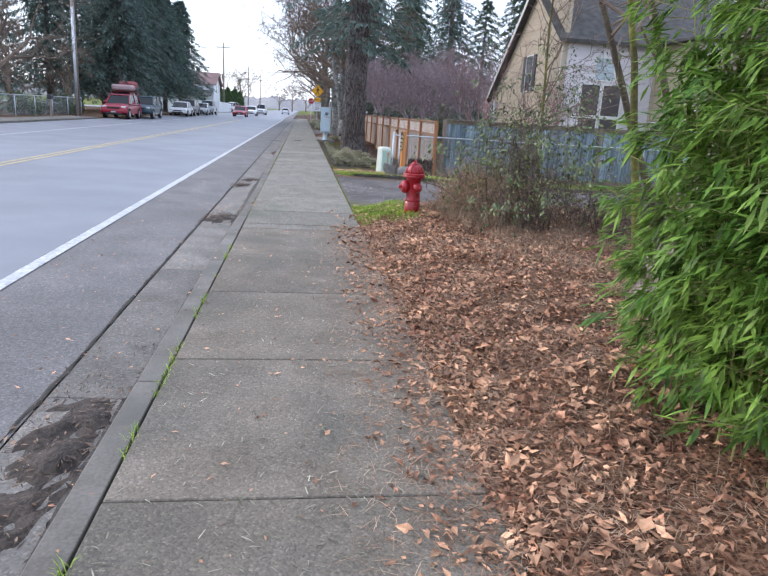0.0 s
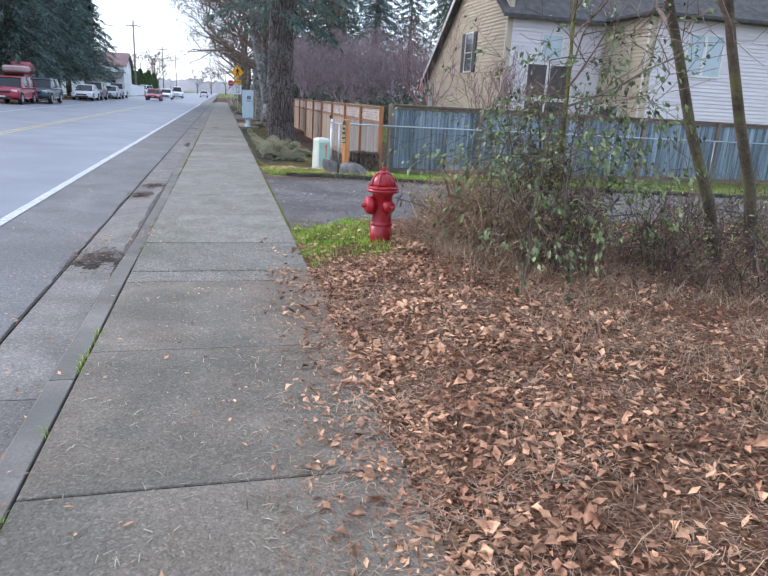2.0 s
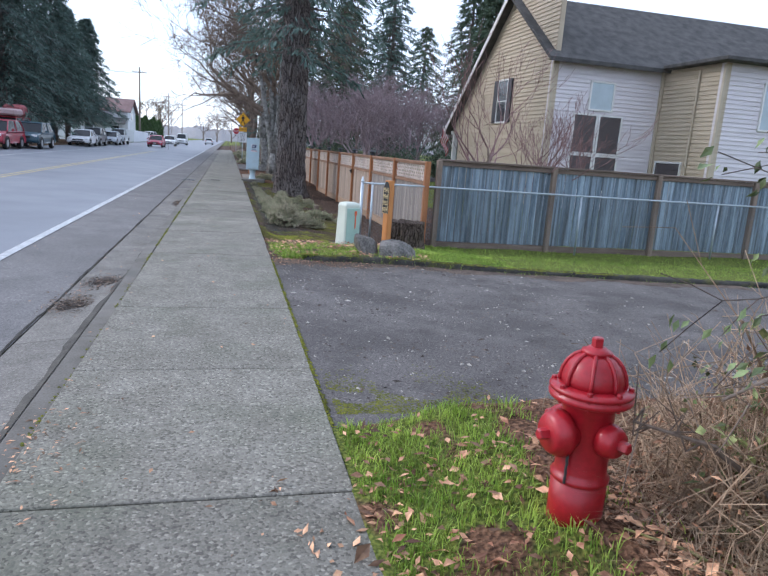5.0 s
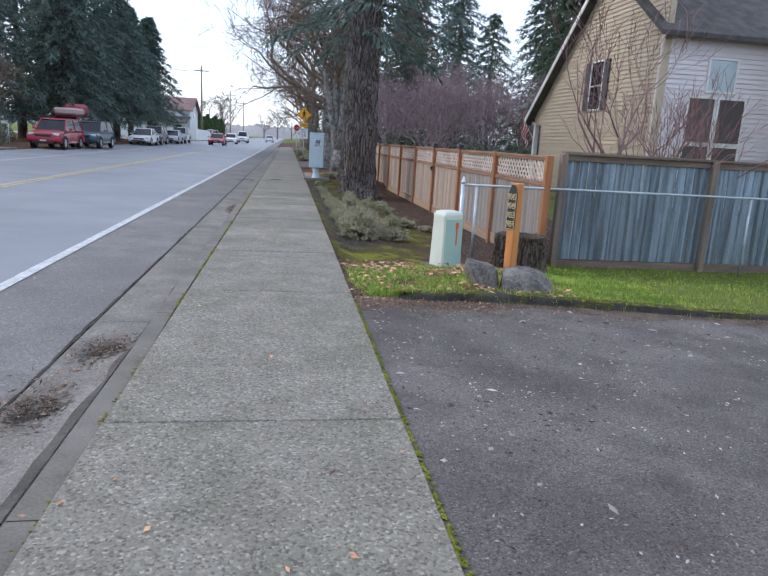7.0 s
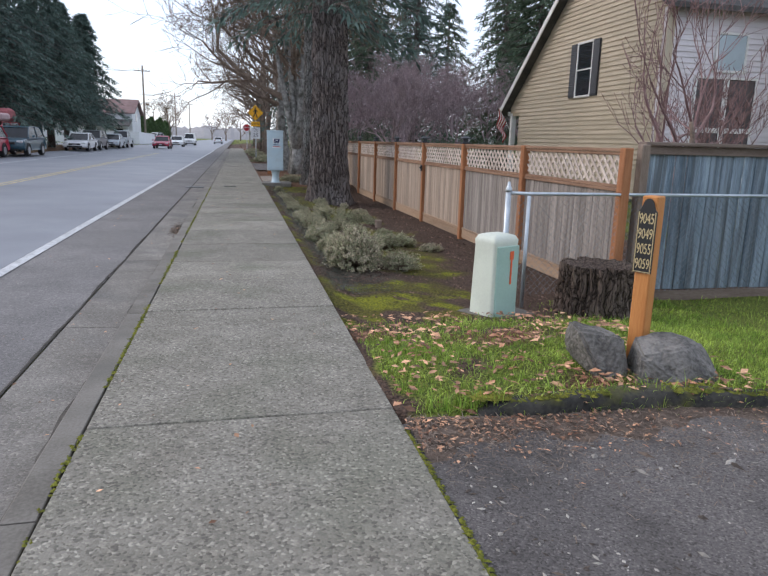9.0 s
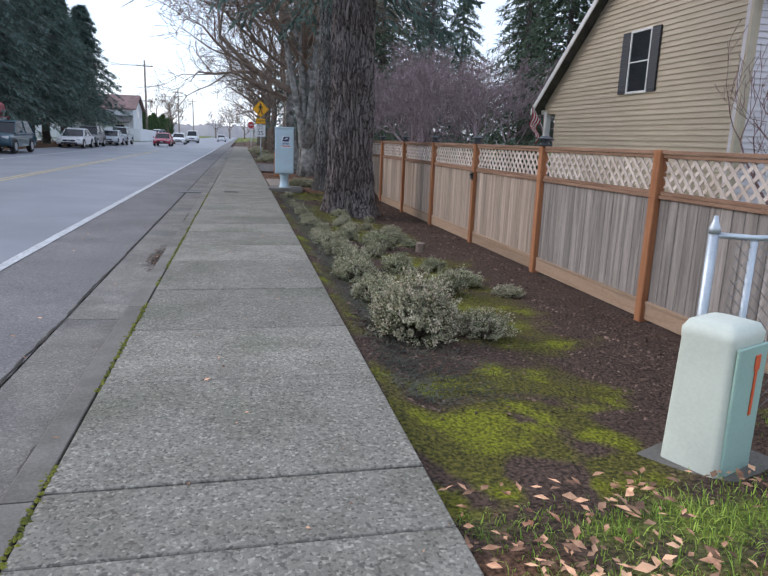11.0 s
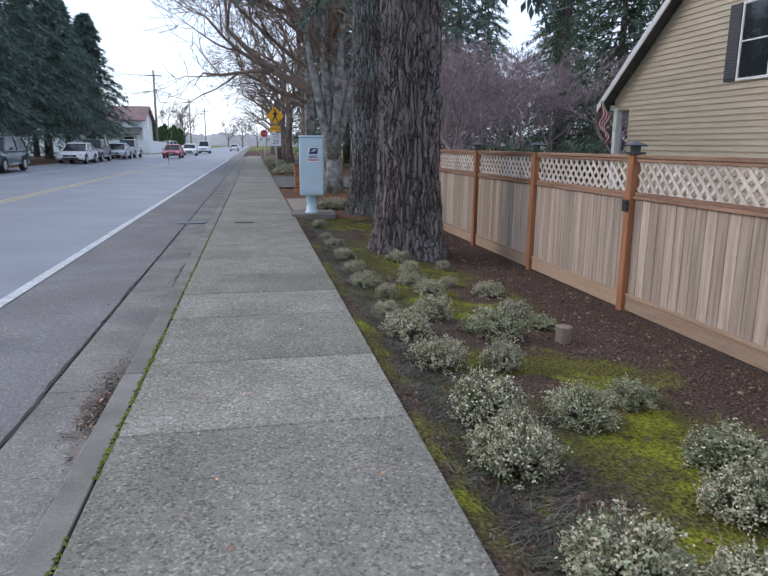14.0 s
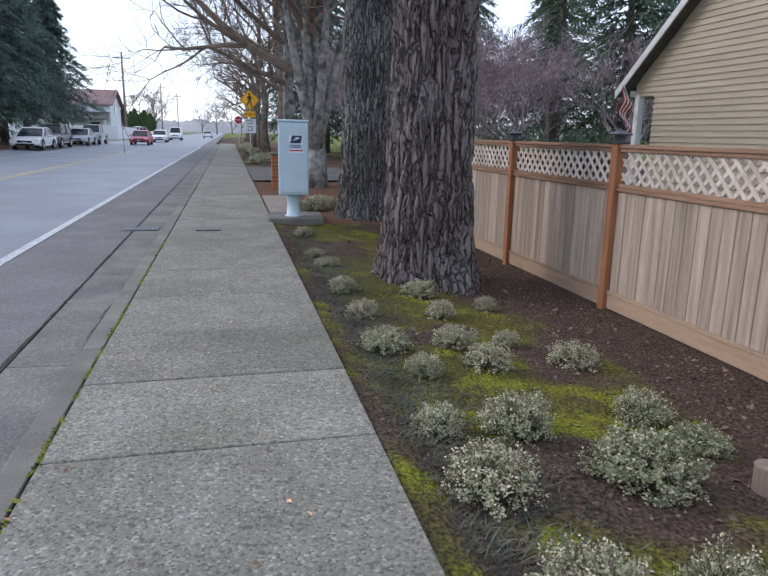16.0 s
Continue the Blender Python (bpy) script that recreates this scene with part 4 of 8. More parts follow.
def grey_fence():
    fence = thing("board_fence", "weathered blue-grey board fence with brown rails", "fence", (0, 0, 0))
    base, y = -0.14, 19.62
    xs = [4.18 + 2.42 * i for i in range(8)]
    for i, x in enumerate(xs):
        part("post", gpost, None, fence).matrix_basis = pose(x, y - 0.055, base)
    for x0, x1 in zip(xs, xs[1:]):
        bay = part("fence_bay", Shape().box((x0 + 0.05, y - 0.045, base + 1.50), (x1 - 0.05, y - 0.012, base + 1.59), 0.005), GREY_RAIL, fence)
        part("cap_rail", Shape().box((x0, y - 0.09, base + 1.592), (x1, y + 0.05, base + 1.63), 0.006), GREY_RAIL, bay)
        part("kick_board", Shape().box((x0 + 0.05, y - 0.04, base - 0.19), (x1 - 0.05, y - 0.012, base + 0.02), 0.005), GREY_RAIL, bay)
        k = 17
        for j in range(k):
            b = part("board", gboard, None, bay)
            b.matrix_basis = pose(x0 + (j + 0.5) * (x1 - x0) / k, y + random.uniform(-0.003, 0.003), base + random.uniform(-0.006, 0.006), 0, random.uniform(-0.15, 0.15), 0)


grey_fence()


# ---- chain-link fence ----
def wire_mesh(length, height, pitch=0.055, r=0.002):
    s = Shape()
    u = -height
    while u < length:
        for sg in (1, -1):
            lo, hi = max(0, -u), min(height, length - u)
            if hi - lo > 0.03:
                p = [(u + lo, lo), (u + hi, hi)]
                if sg < 0:
                    p = [(length - a, b) for a, b in p]
                s.tube([(p[0][0], 0.001 * sg, p[0][1]), (p[1][0], 0.001 * sg, p[1][1])], r, 3, False)
        u += pitch * 1.3
    return s


def chain_fence():
    f = thing("chain_link_fence", "low galvanised chain-link fence with a top rail", "fence", (2.74, 19.42, -0.13))
    part("post", Shape().tube([(-0.05, 0.12, -0.2), (-0.05, 0.12, 1.10)], 0.029, 12).lathe([(0.033, 1.09), (0.033, 1.12), (0.02, 1.15), (0.012, 1.19)], 12, pose(-0.05, 0.12, 0)), GALV, f, "capped end post", True)
    part("post", Shape().tube([(0.12, 0, -0.2), (0.12, 0, 1.06)], 0.02, 10), GALV, f, smooth=True)
    for x in (1.2, 4.45, 7.7, 10.95):
        part("post", Shape().tube([(x, 0, -0.2), (x, 0, 1.08)], 0.02, 10), GALV, f, smooth=True)
    part("top_rail", Shape().tube([(-0.05, 0.12, 1.08), (0.12, 0, 1.08), (14, -0.02, 1.08)], 0.017, 8), GALV, f, smooth=True)
    part("wire_mesh", wire_mesh(14, 1.02), WIRE, f).matrix_basis = pose(0, 0.0, 0.05)


chain_fence()

# ---- utility pedestal, stump, number post, boulders ----
ped = thing("utility_pedestal", "pale green plastic utility pedestal with orange marker", "utility box", (2.36, 18.97, -0.165), 24)
ped.matrix_basis = ped.matrix_basis @ Matrix.Diagonal((1.22, 1.2, 0.965, 1))
body = Shape()
rings = [(0.00, 0.145, 0.13), (0.03, 0.142, 0.128), (0.70, 0.128, 0.115), (0.73, 0.131, 0.118), (0.76, 0.131, 0.118), (0.80, 0.112, 0.10), (0.815, 0.07, 0.06)]
nn = 28
for z, a, b in rings:
    for k in range(nn):
        t = 2 * math.pi * k / nn
        c, s_ = math.cos(t), math.sin(t)
        body.v.append((a * abs(c) ** 0.22 * (1 if c > 0 else -1), b * abs(s_) ** 0.22 * (1 if s_ > 0 else -1), z))
for i in range(len(rings) - 1):
    body.f += [(i * nn + k, i * nn + (k + 1) % nn, (i + 1) * nn + (k + 1) % nn, (i + 1) * nn + k) for k in range(nn)]
body.f.append(tuple(range((len(rings) - 1) * nn, len(rings) * nn)))
part("body", body, PEDESTAL, ped, smooth=True)
part("front_panel", Shape().box((-0.115, -0.134, 0.03), (0.115, -0.118, 0.71), 0.005), PEDESTAL_SIDE, ped, "faded green front panel")
part("marker", Shape().box((0.022, -0.140, 0.34), (0.04, -0.1345, 0.60), 0.002).box((0.012, -0.140, 0.58), (0.052, -0.1345, 0.66), 0.002), ORANGE, ped, "orange paint mark")
part("base", Shape().box((-0.19, -0.19, -0.06), (0.28, 0.2, 0.035), 0.01), KERB, ped, "low concrete base")


def stump(x, y, z):
    s = Shape()
    n, m = 96, 14
    for j in range(m + 1):
        h = 0.58 * j / m
        for k in range(n):
            a = 2 * math.pi * k / n
            r = 0.30 + 0.07 * (1 - j / m) ** 2 + 0.055 * abs(math.sin(a * 12 + 2 * noise.noise((a * 2, h * 3, 1)))) + 0.03 * noise.noise((math.cos(a) * 6, math.sin(a) * 6, h * 2))
            s.v.append((r * math.cos(a), r * math.sin(a), h + 0.03 * noise.noise((a * 3, 0, 5)) * j / m))
    s.f = [(j * n + k, j * n + (k + 1) % n, (j + 1) * n + (k + 1) % n, (j + 1) * n + k) for j in range(m) for k in range(n)]
    s.add([(0, 0, 0.55)], [])
    c = len(s.v) - 1
    s.f += [(m * n + k, m * n + (k + 1) % n, c) for k in range(n)]
    solid("tree_stump", s, STUMP_BARK, "old dark cut tree stump with furrowed bark", "stump", (x, y, z), smooth=False)


stump(3.43, 18.98, -0.26)
npost = thing("number_post", "orange-stained wooden post with a black house number plaque", "sign post", (2.60, 17.02, 0.0), -60)
part("post", Shape().box((-0.052, -0.052, -0.15), (0.052, 0.052, 1.13), 0.008), POST_ORANGE, npost)
pl = Shape()
w_, z0, z1 = 0.061, 0.64, 1.05
arch = [(-w_, z0), (w_, z0), (w_, z1 - 0.02), (w_ * 0.72, z1), (w_ * 0.55, z1 + 0.035)] + [(w_ * 0.5 * math.cos(a), z1 + 0.035 + 0.03 * math.sin(a)) for a in (0.6, 1.2, 1.57, 1.94, 2.54)] + [(-w_ * 0.55, z1 + 0.035), (-w_ * 0.72, z1), (-w_, z1 - 0.02)]
pl.extrude(arch, -0.012, 0.0)
plaque = part("plaque", pl, BLACK, npost, "black plaque with gold numbers")
plaque.matrix_basis = pose(0, -0.054, 0)
for a, b in (((-w_ + 0.004, z0 + 0.004), (w_ - 0.004, z0 + 0.009)), ((-w_ + 0.004, z0), (-w_ + 0.009, z1 - 0.02)), ((w_ - 0.009, z0), (w_ - 0.004, z1 - 0.02))):
    part("border", Shape().box((a[0], -0.0155, a[1]), (b[0], -0.012, b[1])), GOLD, plaque)


def lettering(name, body_text, size, m, at, parent, label=""):
    """Flat text, turned into a mesh, facing local -y."""
    cu = bpy.data.curves.new(name, "FONT")
    cu.body, cu.size, cu.align_x, cu.align_y, cu.extrude = body_text, size, 'CENTER', 'CENTER', 0.0012
    tmp = new("text_source", cu)
    me = bpy.data.meshes.new_from_object(tmp.evaluated_get(bpy.context.evaluated_depsgraph_get()))
    bpy.data.objects.remove(tmp)
    me.materials.clear()
    me.materials.append(m)
    ob = new(name, me)
    ob.parent = parent
    ob.matrix_basis = at @ pose(0, 0, 0, 90)
    return tagged(ob, label)


for k, num in enumerate(("9045", "9049", "9055", "9059")):
    lettering("house_number", num, 0.094, GOLD, pose(0, -0.0145, 0.985 - 0.096 * k) @ Matrix.Diagonal((0.52, 1, 1, 1)), plaque)


def boulder(x, y, z, corners, seed, turn, label):
    """A broken stone: the hull of a few corners, its edges worn and its faces roughened."""
    bm = bmesh.new()
    for c in corners:
        bm.verts.new(c)
    bmesh.ops.convex_hull(bm, input=bm.verts)
    bmesh.ops.delete(bm, geom=[v for v in bm.verts if not v.link_faces], context='VERTS')
    bmesh.ops.bevel(bm, geom=bm.edges[:], offset=0.014, segments=2, affect='EDGES', clamp_overlap=True)
    bmesh.ops.triangulate(bm, faces=bm.faces[:])
    bmesh.ops.subdivide_edges(bm, edges=bm.edges[:], cuts=3, use_grid_fill=True)
    bmesh.ops.triangulate(bm, faces=bm.faces[:])
    for v in bm.verts:
        p = v.co * 1.0
        v.co = p + p.normalized() * (0.016 * noise.noise(p * 7 + Vector((seed, 0, 0))) + 0.010 * noise.noise(p * 21 + Vector((0, seed, 0))))
    me = bpy.data.meshes.new("boulder")
    bm.to_mesh(me)
    bm.free()
    me.materials.append(ROCK)
    solid("boulder", me, None, label, "boulder", (x, y, z), turn, "boulders")


boulder(2.72, 16.82, 0.03, [(-0.30, -0.10, -0.08), (-0.29, -0.08, 0.14), (-0.22, 0.10, 0.21), (-0.02, -0.13, 0.19), (0.06, 0.12, 0.23), (0.22, -0.02, 0.17), (0.33, 0.06, 0.08), (0.30, -0.12, -0.06), (-0.08, -0.24, -0.05), (-0.02, -0.20, 0.08), (0.16, -0.20, 0.02), (0.2, 0.2, -0.08), (-0.2, 0.22, -0.08)], 5.0, 4, "broad grey broken boulder at the foot of the number post")
boulder(2.30, 17.0, 0.02, [(-0.20, -0.02, 0.27), (-0.14, 0.14, 0.30), (-0.10, -0.20, -0.06), (0.04, -0.17, 0.24), (0.10, -0.20, -0.06), (0.18, 0.0, 0.14), (0.16, 0.1, 0.20), (0.02, 0.2, -0.06), (-0.14, 0.18, 0.1), (0.17, 0.12, -0.06)], 8.0, 12, "slab-sided grey boulder leaning beside the number post")

# ---- low mossy kerb along the driveway ----
ks = Shape()
kerb_xs = span(1.2, 14, 0.05)
for x in kerb_xs:
    yc = kerb_y(x) + 0.06 + 0.03 * noise.noise((x * 1.6, 0, 0))
    zc = 0.02 * noise.noise((x * 3.5, 3, 0)) - 0.07 * smooth01(2, 5, x) - 0.09 * (1 - smooth01(1.2, 1.5, x))
    for dy, dz in ((-0.075, -0.12), (-0.07, 0.012), (-0.05, 0.042), (0.03, 0.055), (0.08, 0.03), (0.1, -0.1)):
        ks.v.append((x, yc + dy + 0.012 * noise.noise((x * 9, dz * 30, 2)), zc + dz + 0.010 * noise.noise((x * 12, dy * 30, 5))))
ks.f = [(6 * i + j, 6 * i + j + 6, 6 * i + j + 7, 6 * i + j + 1) for i in range(len(kerb_xs) - 1) for j in range(5)] + [(0, 1, 2, 3, 4, 5)]
tagged(new("driveway_kerb", ks.mesh("driveway_kerb", material("mossy_kerb", (0.022, 0.022, 0.02), (0.07, 0.065, 0.055), 0.95, 4.0, 0.8, 40.0, stain=(0.11, 0.11, 0.02), stain_scale=5.0, stain_amount=0.6), True)), "low dark mossy asphalt kerb", "kerb", kind="structure")


# ---- post relay box ----
def relay_box(x, y, z):
    b = thing("mail_relay_box", "pale blue-grey steel mail box on a pedestal", "mail box", (x, y, z), -4)
    part("base_slab", Shape().box((-0.42, -0.30, -0.08), (0.50, 0.62, 0.06), 0.02), KERB, b, "square concrete slab")
    part("pedestal", Shape().lathe([(0.155, 0.06), (0.155, 0.075), (0.125, 0.08), (0.105, 0.26), (0.13, 0.40), (0.15, 0.44)], 20), BOX_GREY, b, smooth=True)
    part("body", Shape().box((-0.25, -0.23, 0.44), (0.25, 0.25, 1.64), 0.012), BOX_GREY, b)
    part("roof_lip", Shape().box((-0.265, -0.25, 1.64), (0.265, 0.265, 1.675), 0.008), BOX_GREY, b)
    door = part("door", Shape().box((-0.225, -0.245, 0.48), (0.235, -0.232, 1.60), 0.005), BOX_GREY, b)
    part("decal", Shape().box((-0.07, -0.249, 1.28), (0.15, -0.2455, 1.43)), SIGN_WHITE, door, "white decal with a navy emblem")
    part("emblem", Shape().extrude([(-0.055, 1.295), (0.13, 1.295), (0.145, 1.42), (-0.02, 1.42)], -0.252, -0.2495), NAVY, door)
    part("emblem_stroke", Shape().extrude([(-0.045, 1.33), (0.06, 1.355), (0.11, 1.385), (0.0, 1.395), (0.06, 1.375)], -0.2545, -0.2525), SIGN_WHITE, door)
    for k in range(2):
        part("text_bar", Shape().box((-0.05, -0.249, 1.225 + 0.025 * k), (0.12, -0.2455, 1.237 + 0.025 * k)), NAVY, door)
    lab = part("notice", Shape().box((-0.08, -0.249, 1.14), (0.17, -0.2455, 1.195)), SIGN_WHITE, door, "white notice with red text")
    part("text_bar", Shape().box((-0.07, -0.252, 1.165), (0.16, -0.2495, 1.188)), SIGN_RED, lab)


relay_box(1.21, 34.75, 0.0)


# ---- road signs ----
def sign_post(x, y, z, h, label):
    s = thing("road_sign", label, "road sign", (x, y, z), -2)
    part("post", Shape().box((-0.03, -0.02, -0.2), (0.03, 0.02, h), 0.006), GALV, s)
    return s


def plate(parent, name, outline, m, y=-0.03, label=""):
    return part(name, Shape().extrude(outline, y - 0.004, y), m, parent, label)


def rounded(w, h, z, r=0.03):
    return [(cx * (w - r) + r * math.cos(a), z + cz * (h - r) + r * math.sin(a)) for cx, cz, a0 in ((1, 1, 0), (-1, 1, 90), (-1, -1, 180), (1, -1, 270)) for a in (radians(a0), radians(a0 + 45), radians(a0 + 90))]


sg = sign_post(1.33, 61.0, 0.0, 3.2, "yellow diamond pedestrian sign above a white speed limit sign")
dia = plate(sg, "diamond_plate", [(0, 3.67), (-0.54, 3.13), (0, 2.59), (0.54, 3.13)], SIGN_YELLOW)
b_ = 0.5
for i, (p, q) in enumerate(zip([(0, 3.13 + b_), (-b_, 3.13), (0, 3.13 - b_), (b_, 3.13)], [(-b_, 3.13), (0, 3.13 - b_), (b_, 3.13), (0, 3.13 + b_)])):
    plate(dia, "border", [p, q, (q[0] * 0.965, 3.13 + (q[1] - 3.13) * 0.965), (p[0] * 0.965, 3.13 + (p[1] - 3.13) * 0.965)], BLACK, -0.036)
fig = Shape()
fig.extrude([(0.06 * math.cos(a), 3.43 + 0.06 * math.sin(a)) for a in [k * math.pi / 5 for k in range(10)]], -0.040, -0.036)
for q in ([(-0.07, 3.35), (0.07, 3.36), (0.06, 3.08), (-0.06, 3.08)], [(-0.06, 3.10), (0.02, 3.10), (-0.12, 2.82), (-0.18, 2.82)], [(0.0, 3.10), (0.06, 3.10), (0.15, 2.80), (0.08, 2.80)], [(0.06, 3.34), (0.17, 3.20), (0.14, 3.17), (0.04, 3.28)], [(-0.06, 3.34), (-0.17, 3.18), (-0.14, 3.15), (-0.04, 3.28)]):
    fig.extrude(q, -0.040, -0.036)
part("symbol", fig, BLACK, dia, "black walking figure symbol")
ah = plate(sg, "ahead_plate", rounded(0.31, 0.16, 2.38), SIGN_YELLOW)
lettering("word", "AHEAD", 0.2, BLACK, pose(0, -0.037, 2.38), ah)
sp = plate(sg, "speed_plate", rounded(0.31, 0.38, 1.77), SIGN_WHITE)
for txt, size, zz in (("SPEED", 0.16, 2.05), ("LIMIT", 0.16, 1.89), ("25", 0.36, 1.62)):
    lettering("word", txt, size, BLACK, pose(0, -0.037, zz), sp)
stp = sign_post(1.3, 101.0, 0.0, 2.9, "red octagonal stop sign on a post")
octo = plate(stp, "octagon_plate", [(0.46 * math.cos(radians(22.5 + 45 * k)), 2.7 + 0.46 * math.sin(radians(22.5 + 45 * k))) for k in range(8)], SIGN_WHITE)
octi = plate(stp, "octagon_face", [(0.42 * math.cos(radians(22.5 + 45 * k)), 2.7 + 0.42 * math.sin(radians(22.5 + 45 * k))) for k in range(8)], SIGN_RED, -0.036)
lettering("word", "STOP", 0.26, SIGN_WHITE, pose(0, -0.043, 2.7), octi)


# ---- big trunks ----
def bark_trunk(name, label, x, y, z, profile, mat, seed, cell=0.085, depth=0.06, n=190, m=230, lean=0.0):
    """A tall trunk of raised bark plates parted by furrows; profile: (height, radius) pairs."""
    s = Shape()
    H = profile[-1][0]
    for j in range(m + 1):
        h = H * (j / m) ** 1.6
        for (h0, r0), (h1, r1) in zip(profile, profile[1:]):
            if h0 <= h <= h1:
                r = r0 + (r1 - r0) * (h - h0) / (h1 - h0)
        for k in range(n):
            a = 2 * math.pi * k / n
            ca, sa = math.cos(a), math.sin(a)
            wx, wy = 0.3 * noise.noise((ca * 3, sa * 3, h * 1.6 + seed)), 0.3 * noise.noise((sa * 3, ca * 3, h * 1.6 - seed))
            dist, _ = noise.voronoi((ca * 0.45 / cell + wx * 1.5, sa * 0.45 / cell + wy * 1.5, h * 0.11 / cell + seed))
            edge = min(1.0, (dist[1] - dist[0]) * 2.6)
            d = depth * (edge ** 0.6 - 0.8) + depth * 0.35 * noise.noise((ca * 9, sa * 9, h * 5 + seed)) + 0.02 * noise.noise((ca * 2, sa * 2, h * 0.8 + seed))
            flare = 0.13 * r * math.exp(-h / 0.3) * (1 + math.sin(a * 5 + seed))
            rr = r + d + flare
            s.v.append((rr * ca + lean * h, rr * sa, h - 0.25))
    s.f = [(j * n + k, j * n + (k + 1) % n, (j + 1) * n + (k + 1) % n, (j + 1) * n + k) for j in range(m) for k in range(n)]
    t = thing(name, label, "tree", (x, y, z))
    part("trunk", s, mat, t, smooth=True)
    return t


fir_a = bark_trunk("conifer_tree", "huge conifer with deeply fissured dark bark", 2.36, 30.55, -0.1, [(0, 0.66), (0.4, 0.55), (1.2, 0.49), (3, 0.45), (7, 0.40), (14, 0.22)], BARK, 1.0, 0.07, 0.075, 300, 300)
fir_b = bark_trunk("conifer_tree", "large conifer with fissured bark and pale lichen", 2.62, 35.3, -0.05, [(0, 0.62), (0.5, 0.52), (1.5, 0.47), (3, 0.45), (7, 0.38), (14, 0.2)], BARK_LICHEN, 5.3, 0.06, 0.06, 200, 220)
pine = bark_trunk("pine_tree", "old tree with pale flaking plated bark", 3.02, 4.6, 0.1, [(0, 0.58), (0.3, 0.46), (1.0, 0.36), (2.2, 0.30), (5, 0.25), (9, 0.15)], BARK_PALE, 9.1, 0.09, 0.05, 170, 190, 0.13)

# ---- plants and litter beside the sidewalk ----
rng = random.Random(7)


def rvec(s=1.0):
    return Vector((rng.uniform(-1, 1), rng.uniform(-1, 1), rng.uniform(-1, 1))) * s


def grow(shape, p, d, length, r, depth, spread=0.6, kids=3, lift=0.1, wob=0.25, tips=None, sides=5, shrink=0.66, rmin=0.003):
    """A bare branch with side branches, grown recursively."""
    pts, rad = [p.copy()], [r]
    steps = 4 if depth > 1 else 3 if depth else 2
    q, e = p.copy(), d.normalized()
    for i in range(steps):
        e = (e + rvec(wob) * 0.6 + Vector((0, 0, lift))).normalized()
        q = q + e * (length / steps)
        pts.append(q.copy())
        rad.append(max(rmin, r * (1 - 0.55 * (i + 1) / steps)))
    shape.tube(pts, rad, max(3, sides), False)
    if tips is not None and depth == 0:
        tips.append((pts[-1], e.copy()))
        tips.append((pts[-2], e.copy()))
    if depth > 0:
        for k in range(kids):
            t = rng.uniform(0.35, 1.0) if k else 1.0
            i = min(steps, max(1, round(t * steps)))
            side = rvec().cross(e).normalized()
            nd = (e * (1 - spread * 0.5) + side * spread * rng.uniform(0.6, 1.2)).normalized()
            grow(shape, pts[i], nd, length * shrink * rng.uniform(0.75, 1.15), max(rmin, rad[i] * 0.7), depth - 1, spread, kids, lift, wob, tips, sides - 1, shrink, rmin)


def bare_tree(name, label, x, y, h, r, seed, lean=(0, 0), mat=None, twig=None, depth=4, kids=4, limbs=7, spread=0.7, fork=0.3, limb_len=0.45, lift=0.08, group="", toward=None, rmin=0.004, z=None):
    rng.seed(seed)
    t = thing(name, label, "tree", (x, y, ground_z(x, y) if z is None else z), group=group)
    pts, rad = [Vector((0, 0, -0.2))], [r * 1.25]
    for i in range(1, 9):
        k = i / 8
        pts.append(Vector((lean[0] * k * h + rng.uniform(-1, 1) * r * 0.5, lean[1] * k * h + rng.uniform(-1, 1) * r * 0.5, h * k)))
        rad.append(r * (1.05 - 0.75 * k))
    part("trunk", Shape().tube(pts, rad, 14), mat or BARK_GREY, t, smooth=True)
    cr = Shape()
    for k in range(limbs):
        f = fork + (1 - fork) * (k + rng.random()) / limbs
        i = min(7, int(f * 8))
        p = pts[i].lerp(pts[i + 1], f * 8 - i)
        a = rng.uniform(0, 6.28)
        d = Vector((math.cos(a), math.sin(a), rng.uniform(0.3, 1.0)))
        if toward is not None and k % 2 == 0:
            d = Vector(toward) + rvec(0.35)
        grow(cr, p, d, h * limb_len * rng.uniform(0.7, 1.1) * (1.15 - 0.5 * f), rad[i] * 0.6, depth, spread, kids, lift, 0.3, None, 6, 0.66, rmin)
    part("twig_crown", cr, twig or TWIG, t)
    return t


